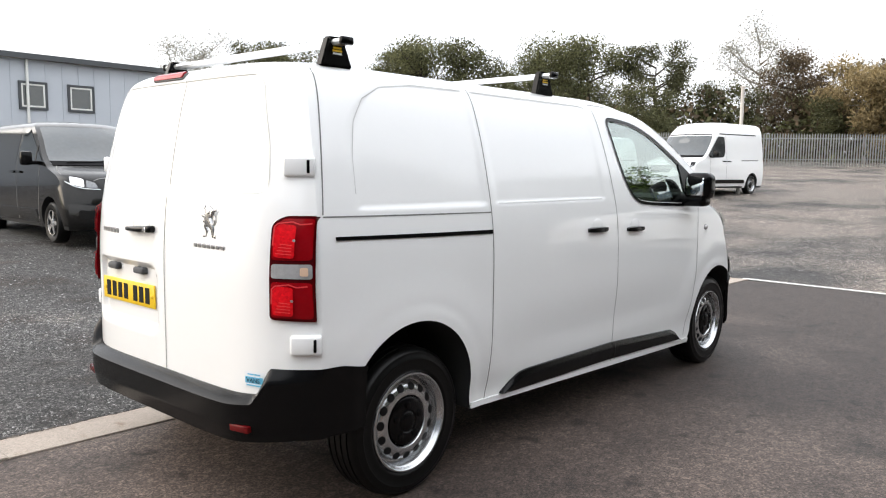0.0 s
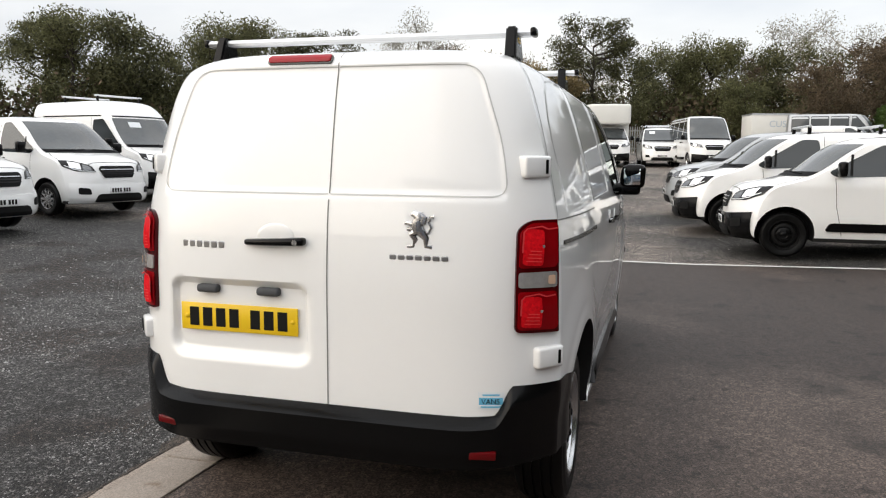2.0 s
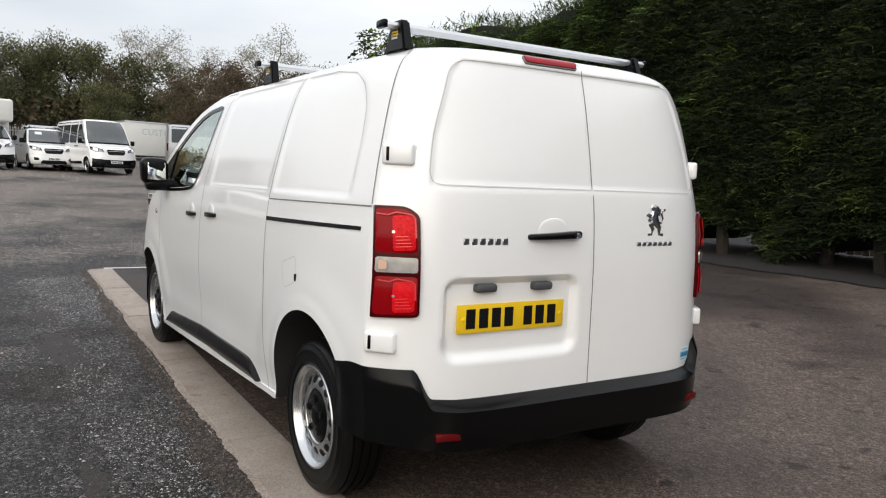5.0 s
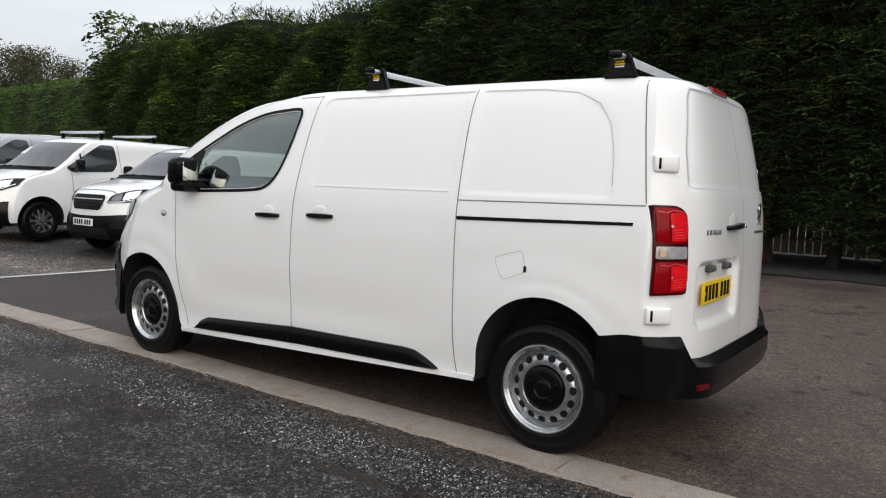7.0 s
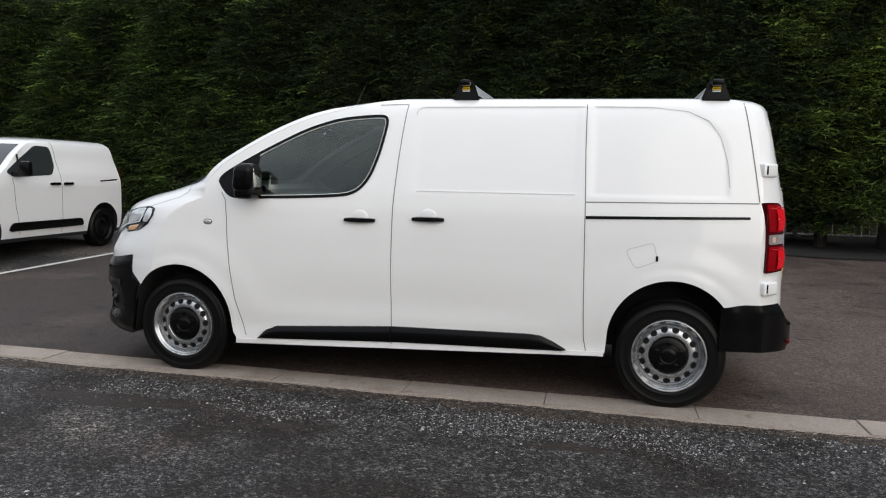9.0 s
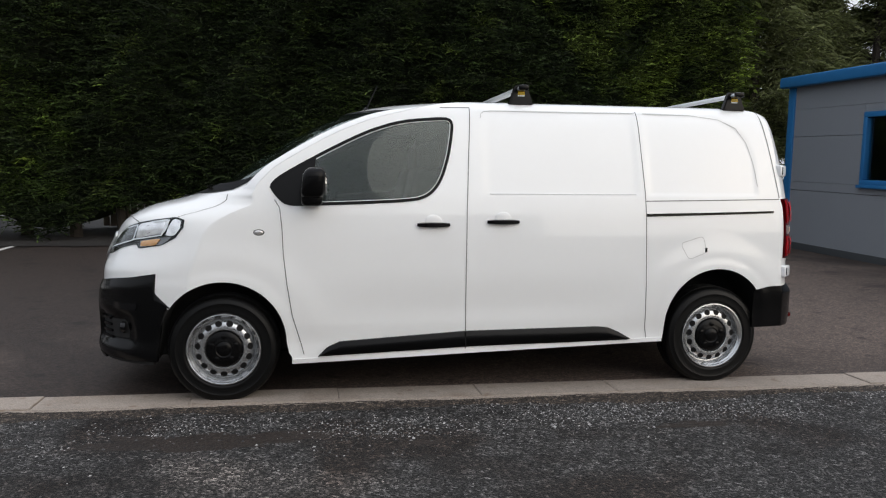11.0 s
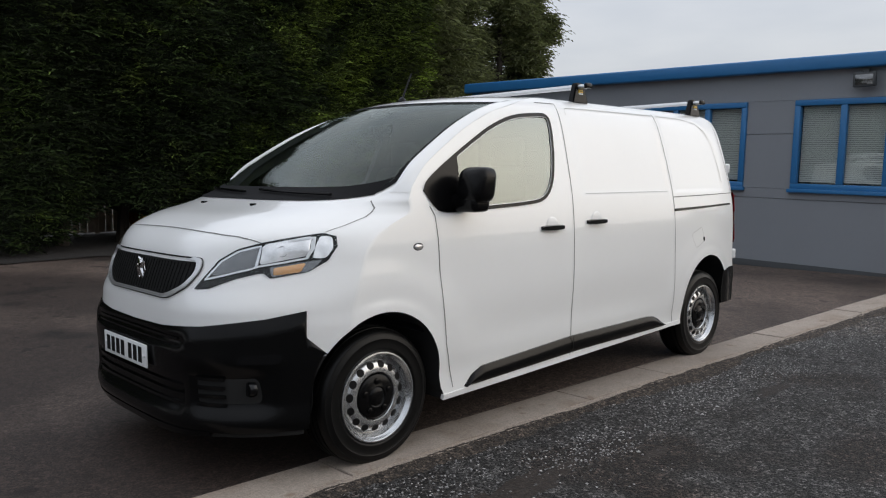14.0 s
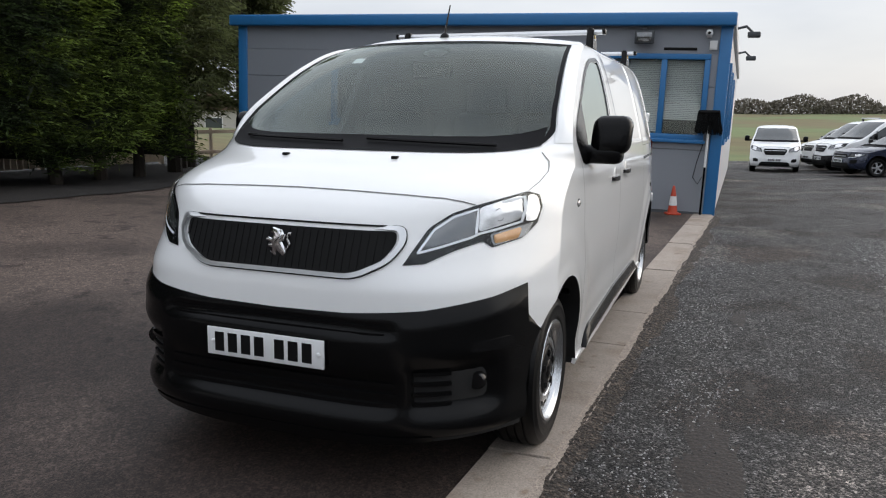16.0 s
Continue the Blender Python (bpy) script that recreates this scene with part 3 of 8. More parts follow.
# ---- office cabin with blue trim ----
def office():
    o = thing("office_building", "single-storey grey clad site office with blue trim", "building", pose(-6.22, 1.30, -0.02, -1.6, 0, 0))
    # Local frame: front face x = 0, its corner at y = 0, running to -y and back to -x.
    W, D, H = 8.9, 14.0, 3.02
    holes = [(-6.88, -6.15), (-4.85, -2.97), (-2.24, -0.26)]
    z0, z1 = 1.18, 2.50
    xs = [-W]
    for a, b in holes:
        xs += [a, b]
    xs.append(0.0)
    for za, zb in ((0.0, 1.02), (1.028, z0 - 0.003), (z1 + 0.003, H)):
        part("wall_panel", box_bm(-0.12, 0, -W, 0.0, za, zb, 0.003, 1), CLADDING, o)
    for i in range(0, len(xs) - 1, 2):
        for za, zb in ((z0, 2.0), (2.008, z1)):
            part("wall_panel", box_bm(-0.12, 0, xs[i], xs[i + 1], za, zb, 0.003, 1), CLADDING, o)
    for k in range(6):
        part("wall_side", box_bm(-0.125 - (k + 1) * (D - 0.13) / 6, -0.131 - k * (D - 0.13) / 6, -0.10, 0.0, 0.0, H, 0.004, 1), PALE_CLADDING, o, "pale side wall panel")
    part("vent_slot", box_bm(0.0, 0.012, -0.98, -0.48, 2.555, 2.595, 0.004), INK, o, "black slot vent")
    part("cable_box", box_bm(0.0, 0.05, -0.30, -0.19, 2.56, 2.70, 0.008), CONE_WHITE, o)
    part("cable", tube([(0.02, -0.25, 1.15), (0.03, -0.32, 0.85), (0.02, -0.36, 0.60), (0.03, -0.28, 0.50), (0.03, -0.22, 0.62)], 0.006, 5), INK, o)
    part("wall_back", box_bm(-D, -D + 0.1, -W, -0.1, 0.0, H), CLADDING, o)
    part("wall_side", box_bm(-D, -0.10, -W, -W + 0.1, 0.0, H), CLADDING, o)
    part("roof", box_bm(-D - 0.1, 0.10, -W - 0.1, 0.05, H + 0.02, H + 0.075, 0.02), ROOF_DARK, o)
    bm = box_bm(0.02, 0.16, -W - 0.15, 0.06, H - 0.11, H + 0.09, 0.03, 3)
    part("roof_fascia", bm, BLUE_TRIM, o, "blue painted roof fascia")
    part("side_fascia", box_bm(-D, 0.02, 0.002, 0.06, H - 0.14, H + 0.09, 0.01), PALE_CLADDING, o)
    part("corner_post", box_bm(-0.03, 0.03, -0.16, 0.02, 0.0, H - 0.1, 0.012), BLUE_TRIM, o, "blue corner post")
    part("corner_post", box_bm(-0.12, 0.03, -W - 0.03, -W + 0.16, 0.0, H - 0.1, 0.012), BLUE_TRIM, o, "blue corner post")
    part("skirting", box_bm(-0.10, 0.012, -W, -0.16, -0.25, 0.05, 0.006), ROOF_DARK, o)
    for j, (a, b) in enumerate(holes):
        top = 2.37 if j == 0 else z1
        if j == 0:
            part("wall_panel", box_bm(-0.12, 0, a, b, top + 0.003, z1, 0.003, 1), CLADDING, o)
        w = new("window")
        w.parent = o
        frame_bm = bmesh.new()
        t = 0.085
        for q in ((a, b, z0, z0 + t), (a, b, top - t, top), (a, a + t, z0 + t, top - t), (b - t, b, z0 + t, top - t)):
            box_bm(-0.08, 0.035, q[0], q[1], q[2], q[3], 0.008, 2, frame_bm)
        n = 1 if j == 0 else 3
        step_y = (b - a - 2 * t) / n
        for k in range(1, n):
            yk = a + t + k * step_y
            box_bm(-0.06, 0.025, yk - 0.045, yk + 0.045, z0 + t, top - t, 0.006, 2, frame_bm)
        part("window_frame", frame_bm, BLUE_TRIM, w, "blue window frame")
        part("window_sill", box_bm(0.0, 0.07, a - 0.03, b + 0.03, z0 - 0.05, z0 + 0.005, 0.008), BLUE_TRIM, w)
        for k in range(n):
            ya, yb = a + t + k * step_y, a + t + (k + 1) * step_y
            mesh_part("pane", [(-0.04, ya, z0 + t), (-0.04, yb, z0 + t), (-0.04, yb, top - t), (-0.04, ya, top - t)], [(0, 1, 2, 3)], OFFICE_GLASS, w).visible_shadow = False
            if j == 0:
                continue
            slat = bmesh.new()
            drop = (0.97, 0.80, 0.97)[(j + k) % 3]
            zz = top - t - 0.02
            while zz > top - t - drop * (top - z0 - 2 * t):
                box_bm(-0.080, -0.072, ya + 0.01, yb - 0.01, zz - 0.012, zz + 0.012, 0, 1, slat)
                zz -= 0.028
            part("blind", slat, BLIND, w, "lowered grey slatted blind", smooth=False)
    part("room_lining", box_bm(-2.6, -2.5, -W + 0.2, -0.2, 0.1, H - 0.1), CABIN_GREY, o)
    part("room_floor", box_bm(-2.5, -0.13, -W + 0.2, -0.2, 0.1, 0.15), CABIN_GREY, o)
    # Side wall: two narrow windows with blue frames and a door.
    for a, b in ((-2.0, -0.95), (-4.5, -3.45), (-7.2, -6.15)):
        w = new("window")
        w.parent = o
        fb = bmesh.new()
        for q in ((a, b, 1.1, 1.19), (a, b, 2.35, 2.44), (a, a + 0.08, 1.19, 2.35), (b - 0.08, b, 1.19, 2.35)):
            box_bm(q[0], q[1], -0.02, 0.04, q[2], q[3], 0.006, 1, fb)
        part("window_frame", fb, BLUE_TRIM, w)
        part("pane", box_bm(a + 0.08, b - 0.08, 0.004, 0.012, 1.19, 2.35), WINDOW_GLASS, w)
    return o


office()


def wall_lamp():
    o = thing("flood_light", "small dark floodlight fixed on the grey office wall", "wall light", pose(-6.19, 0.10, 2.75))
    part("housing", box_bm(0.07, 0.14, -0.15, 0.15, -0.10, 0.10, 0.02), ROOF_DARK, o)
    part("lens", box_bm(0.138, 0.146, -0.115, 0.115, -0.07, 0.07, 0.004), LAMP_GREY, o)
    part("bracket", box_bm(0.0, 0.08, -0.04, 0.04, 0.08, 0.15, 0.008), ROOF_DARK, o)


wall_lamp()


def traffic_cone(m):
    o = thing("traffic_cone", "orange and white traffic cone on the tarmac by the office", "traffic cone", m)
    part("base", box_bm(-0.15, 0.15, -0.15, 0.15, 0.0, 0.035, 0.012), CONE_ORANGE, o)
    part("body", lathe([(0.115, 0.03), (0.108, 0.05), (0.088, 0.17)], 28, "z"), CONE_ORANGE, o)
    part("sleeve", lathe([(0.0905, 0.165), (0.0655, 0.33)], 28, "z"), CONE_WHITE, o, "white reflective sleeve")
    part("tip", lathe([(0.064, 0.328), (0.028, 0.50), (0.02, 0.515), (0.0, 0.517)], 28, "z"), CONE_ORANGE, o)


traffic_cone(pose(-5.98, 0.70, 0.008, 0, 0, 20) @ Matrix.Diagonal((0.70, 0.70, 0.88, 1)))


# ---- hedge of cypress trees ----
def sprays(n, place, size, seed, droop=0.25, thin=1.0):
    """Fans of small scale leaves: each a bent, pointed frond of four triangles, set by place(rng, n) -> points, outward ways."""
    rng = np.random.default_rng(seed)
    p, out = place(rng, n)
    ln = rng.uniform(size[0], size[1], n)[:, None]
    way = out + rng.normal(0, 0.6, (n, 3)) * np.array([1.9, 0.8, 0.42]) + np.array([0, 0, 0.05])
    way /= np.linalg.norm(way, axis=1, keepdims=True)
    side = np.cross(way, rng.normal(0, 1, (n, 3)))
    side /= np.linalg.norm(side, axis=1, keepdims=True)
    dip = np.array([0, 0, -1.0]) * ln * droop
    w = ln * rng.uniform(0.10, 0.20, (n, 1)) * thin
    v = np.stack([p, p + way * ln * 0.45 + side * w, p + way * ln * 0.5 - side * w, p + way * ln * 0.62 + dip * 0.3, p + way * ln * 0.85 + side * w * 0.8 + dip * 0.5, p + way * ln * 0.85 - side * w * 0.7 + dip * 0.6, p + way * ln + dip], 1)
    tri = np.array([(0, 1, 3), (0, 3, 2), (3, 4, 6), (3, 6, 5)])
    return v.reshape(-1, 3), (tri[None] + 7 * np.arange(n)[:, None, None]).reshape(-1, 3)


def hedge_front(x, z):
    """How far the leaf wall stands out (towards +y) along the row."""
    return -9.3 + 0.28 * np.sin(x * 1.9) * np.cos(z * 1.1 + x) + 0.22 * np.sin(x * 0.8 + 1) + 0.25 * np.sin(z * 2.2 + x * 3.1) * 0.5 - 0.10 * np.maximum(0, z - 4.2) + 0.40 * step(11.0, 16.0, x) + 0.5 * step(1.0, -4.0, x)


def hedge_top(x):
    return 6.45 - 0.85 * step(6.0, 13.0, x) - 0.35 * step(18.5, 20.7, x) + 0.10 * np.sin(x * 2.3) + 0.12 * np.sin(x * 0.9 + 2)


def big_hedge(x0, x1, n, seed):
    o = thing("cypress_hedge", "tall dark green cypress hedge along the tarmac", "hedge")
    xs = np.linspace(x0, x1, int((x1 - x0) / 0.25))
    rows = np.linspace(0, 1, 26)
    gx, gt = np.meshgrid(xs, rows, indexing="ij")
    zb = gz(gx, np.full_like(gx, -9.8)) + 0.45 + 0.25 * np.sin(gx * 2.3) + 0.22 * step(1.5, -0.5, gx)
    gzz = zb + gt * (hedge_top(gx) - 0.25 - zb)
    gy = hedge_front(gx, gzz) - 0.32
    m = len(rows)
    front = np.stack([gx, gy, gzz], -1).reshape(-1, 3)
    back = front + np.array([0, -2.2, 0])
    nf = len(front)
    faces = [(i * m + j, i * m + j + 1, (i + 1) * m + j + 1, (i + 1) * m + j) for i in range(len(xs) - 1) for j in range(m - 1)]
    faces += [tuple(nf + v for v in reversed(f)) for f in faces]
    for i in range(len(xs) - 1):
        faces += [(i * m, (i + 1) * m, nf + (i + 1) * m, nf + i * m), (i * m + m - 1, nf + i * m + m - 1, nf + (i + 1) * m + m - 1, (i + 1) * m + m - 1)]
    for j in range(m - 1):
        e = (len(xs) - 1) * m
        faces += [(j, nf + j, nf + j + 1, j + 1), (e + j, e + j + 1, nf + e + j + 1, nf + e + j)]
    # Dark solid set behind the sprays as the shade between them.
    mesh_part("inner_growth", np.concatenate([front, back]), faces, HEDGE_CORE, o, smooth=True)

    def on_wall(rng, k):
        # boughs: sprays gather round flattened clumps, with darker hollows between them
        tufts = 9000
        which = rng.integers(0, tufts, k)
        loose = rng.random(k) < 0.30
        x = np.where(loose, rng.uniform(x0, x1, k), rng.uniform(x0, x1, tufts)[which] + rng.normal(0, 0.13, k))
        x = np.clip(x, x0 - 0.1, x1 + 0.1)
        t = np.where(loose, rng.beta(1.0, 0.95, k), rng.beta(1.0, 0.95, tufts)[which] + rng.normal(0, 0.008, k))
        proud = np.where(loose, -0.16, (0.30 * rng.random(tufts) - 0.06)[which] - 0.10 * np.abs(rng.normal(0, 1, k)))
        zb = gz(x, np.full_like(x, -9.8)) + 0.36 + 0.27 * np.sin(x * 2.3) + 0.18 * step(1.5, -0.5, x)
        top = hedge_top(x)
        z = zb + t * (top - zb)
        y = hedge_front(x, z) + proud - 0.12 * rng.random(k)
        out = np.tile([0.0, 1.0, 0.1], (k, 1))
        up = z > top - 0.5
        y = np.where(up, y - 2.0 * rng.random(k), y)
        out[up] = (0, 0.25, 1)
        return np.stack([x, y, z], -1), out

    v, f = sprays(n, on_wall, (0.12, 0.325), seed, 0.22, 0.43)
    mesh_part("foliage", v, f, HEDGE_LEAF, o)

    def on_end(rng, k):
        x = np.where(rng.random(k) < 0.5, x0, x1) + rng.normal(0, 0.15, k)
        z = 1.0 + rng.random(k) * 5.3
        return np.stack([x, -9.0 - 2.6 * rng.random(k), z], -1), np.stack([np.sign(x - (x0 + x1) / 2), np.zeros(k), np.full(k, 0.1)], -1)

    v, f = sprays(3500, on_end, (0.2, 0.5), seed + 1)
    mesh_part("end_foliage", v, f, HEDGE_LEAF, o)
    rng = random.Random(seed)
    x = x0 + 0.4
    while x < x1:
        zt = float(gz(x, -10.0))
        y = -10.1 + rng.uniform(-0.25, 0.25)
        y += 0.55 * float(step(1.0, -4.0, x))
        part("trunk", tube([(x, y, zt - 0.1), (x + rng.uniform(-0.1, 0.1), y, zt + 0.6), (x + rng.uniform(-0.15, 0.15), y - 0.1, zt + 1.6)], [0.13, 0.10, 0.09], 8), BARK, o)
        x += rng.uniform(0.8, 1.3)


big_hedge(-6.0, 20.7, 195000, 11)


# ---- vehicle shells ----
class Shell:
    """A vehicle's skin as level slices: plan outlines with a rounded nose, long sides and a rounded tail."""

    def __init__(self, F, D, P, W, R, B, zmin, zmax, taper_f=0.03, taper_r=0.03, x_f=3.2, x_r=0.4, detail=None, q=5.0, tail=None):
        self.tail = tail
        self.F, self.D, self.P, self.W, self.R, self.B = (curve_of(*zip(*t)) for t in (F, D, P, W, R, B))
        self.zmin, self.zmax, self.tf, self.tr, self.x_f, self.x_r, self.detail, self.q = zmin, zmax, taper_f, taper_r, x_f, x_r, detail, q

    def Y(self, x, z):
        w = self.W(z) * (1 - self.tf * np.clip((x - self.x_f) / 0.9, 0, 1) ** 2 - self.tr * np.clip((self.x_r - x) / 1.1, 0, 1) ** 2)
        return w + (self.detail(x, z) if self.detail else 0)

    def xf(self, z):
        return self.F(z) - self.D(z)

    def xr(self, z):
        return self.R(z) + self.B(z)

    def at(self, seg, c, z):
        """Points of the skin: seg front or rear with c = y, left or right with c = x."""
        c, z = np.asarray(c, float), np.asarray(z, float)
        c, z = np.broadcast_arrays(c, z)
        if seg == "front":
            wf = self.Y(self.xf(z), z)
            x = self.F(z) - self.D(z) * np.clip(np.abs(c) / wf, 0, 1) ** self.P(z)
            return np.stack([x, c, z], -1)
        if seg == "rear":
            wr = self.Y(self.xr(z), z)
            x = self.R(z) + self.B(z) * np.clip(np.abs(c) / wr, 0, 1) ** self.q + (self.tail(c, z) if self.tail else 0)
            return np.stack([x, c, z], -1)
        y = self.Y(c, z) * (1 if seg == "left" else -1)
        return np.stack([c, y, z], -1)

    def normal(self, seg, c, z):
        e = 0.004
        a = self.at(seg, np.asarray(c) + e, z) - self.at(seg, np.asarray(c) - e, z)
        b = self.at(seg, c, np.asarray(z) + e) - self.at(seg, c, np.asarray(z) - e)
        n = np.cross(a, b)
        n = n / (np.linalg.norm(n, axis=-1, keepdims=True) + 1e-12)
        out = {"front": (1, 0, 0), "rear": (-1, 0, 0), "left": (0, 1, 0), "right": (0, -1, 0)}[seg]
        s = np.sign((n * np.array(out)).sum(-1, keepdims=True) + 1e-9)
        return n * s

    def ring(self, z, nf, ns, nr):
        xf, xr = self.xf(z), self.xr(z)
        wf, wr = self.Y(xf, z), self.Y(xr, z)
        t = np.sin(np.linspace(-1, 1, nf) * math.pi / 2)
        front = self.at("front", t * wf, z)
        left = self.at("left", np.linspace(xf, xr, ns + 2)[1:-1], z)
        t = np.sin(np.linspace(1, -1, nr) * math.pi / 2)
        rear = self.at("rear", t * wr, z)
        right = self.at("right", np.linspace(xr, xf, ns + 2)[1:-1], z)
        return np.concatenate([front, left, rear, right])

    def solid(self, zs, nf=40, ns=60, nr=24):
        rings = [self.ring(z, nf, ns, nr) for z in zs]
        m = len(rings[0])
        verts = np.concatenate(rings)
        faces = [(i * m + j, i * m + (j + 1) % m, (i + 1) * m + (j + 1) % m, (i + 1) * m + j) for i in range(len(zs) - 1) for j in range(m)]
        faces += [tuple(reversed(range(m))), tuple((len(zs) - 1) * m + j for j in range(m))]
        return verts, faces

    def sheet(self, seg, cs, lo, hi, m=8, off=0.003, thick=0.0, bulge=None):
        """A piece that follows the skin: for each c of cs, z runs from lo to hi. off: how far it stands off; thick: its depth."""
        cs = np.asarray(cs, float)
        t = np.linspace(0, 1, m)
        z = np.asarray(lo)[:, None] + (np.asarray(hi) - np.asarray(lo))[:, None] * t[None]
        c = np.repeat(cs[:, None], m, 1)
        p, n = self.at(seg, c, z), self.normal(seg, c, z)
        o = np.full(c.shape, off)
        if bulge is not None:
            o = o + bulge(c, z, t[None] + 0 * c)
        outer = p + n * o[..., None]
        k = len(cs)
        verts = list(outer.reshape(-1, 3))
        faces = [(i * m + j, i * m + j + 1, (i + 1) * m + j + 1, (i + 1) * m + j) for i in range(k - 1) for j in range(m - 1)]
        if thick:
            inner = outer - n * thick
            b = len(verts)
            verts += list(inner.reshape(-1, 3))
            faces += [tuple(b + v for v in reversed(f)) for f in faces]
            edge = [i * m for i in range(k)] + [(k - 1) * m + j for j in range(1, m)] + [i * m + m - 1 for i in range(k - 2, -1, -1)] + [j for j in range(m - 2, 0, -1)]
            for a, d in zip(edge, edge[1:] + edge[:1]):
                faces.append((a, d, b + d, b + a))
        return verts, faces

    def poly(self, seg, outline, n=40, m=8, **kw):
        """A sheet bounded by a closed outline of (c, z)."""
        o = np.array(outline, float)
        c0, c1 = o[:, 0].min(), o[:, 0].max()
        cs = c0 + (c1 - c0) * (0.5 - 0.5 * np.cos(np.linspace(0.02, 0.98, n) * math.pi))
        lo, hi = [], []
        for c in cs:
            zs = []
            for (ca, za), (cb, zb) in zip(o, np.roll(o, -1, 0)):
                if (ca - c) * (cb - c) <= 0 and ca != cb:
                    zs.append(za + (zb - za) * (c - ca) / (cb - ca))
            lo.append(min(zs)), hi.append(max(zs))
        return self.sheet(seg, cs, np.array(lo), np.array(hi), m, **kw)

    def strip(self, seg, pts, width, off=0.0015, close=False):
        """A narrow band along a line of (c, z) on the skin."""
        pts = np.array(pts, float)
        fine = []
        ring = list(zip(pts, np.roll(pts, -1, 0))) if close else list(zip(pts[:-1], pts[1:]))
        for a, b in ring:
            k = max(2, int(np.linalg.norm(b - a) / 0.03))
            fine += [a + (b - a) * i / k for i in range(k)]
        if not close:
            fine.append(pts[-1])
        fine = np.array(fine)
        if close:
            d = np.roll(fine, -1, 0) - np.roll(fine, 1, 0)
        else:
            d = np.gradient(fine, axis=0)
        d /= np.linalg.norm(d, axis=1, keepdims=True) + 1e-12
        s = np.stack([-d[:, 1], d[:, 0]], -1) * width / 2
        a, b = fine + s, fine - s
        A = self.at(seg, a[:, 0], a[:, 1]) + off * self.normal(seg, a[:, 0], a[:, 1])
        Bp = self.at(seg, b[:, 0], b[:, 1]) + off * self.normal(seg, b[:, 0], b[:, 1])
        k = len(fine)
        faces = [(i, i + 1, k + i + 1, k + i) for i in range(k - 1)]
        if close:
            faces.append((k - 1, 0, k, 2 * k - 1))
        return list(A) + list(Bp), faces


def joined(*pieces):
    verts, faces = [], []
    for v, f in pieces:
        b = len(verts)
        verts += list(v)
        faces += [tuple(b + i for i in q) for q in f]
    return verts, faces


def rounded(pts, r, n=5):
    """The outline with its corners rounded by r."""
    out = []
    k = len(pts)
    for i in range(k):
        p, a, b = Vector(pts[i]), Vector(pts[i - 1]), Vector(pts[(i + 1) % k])
        rr = r[i] if isinstance(r, (list, tuple)) else r
        u, v = (a - p), (b - p)
        q = min(rr, u.length * 0.45, v.length * 0.45)
        s, e = p + u.normalized() * q, p + v.normalized() * q
        for j in range(n + 1):
            t = j / n
            out.append(tuple((1 - t) ** 2 * s + 2 * t * (1 - t) * p + t * t * e))
    return out


def flip(pts):
    return [(-a, b) for a, b in pts]


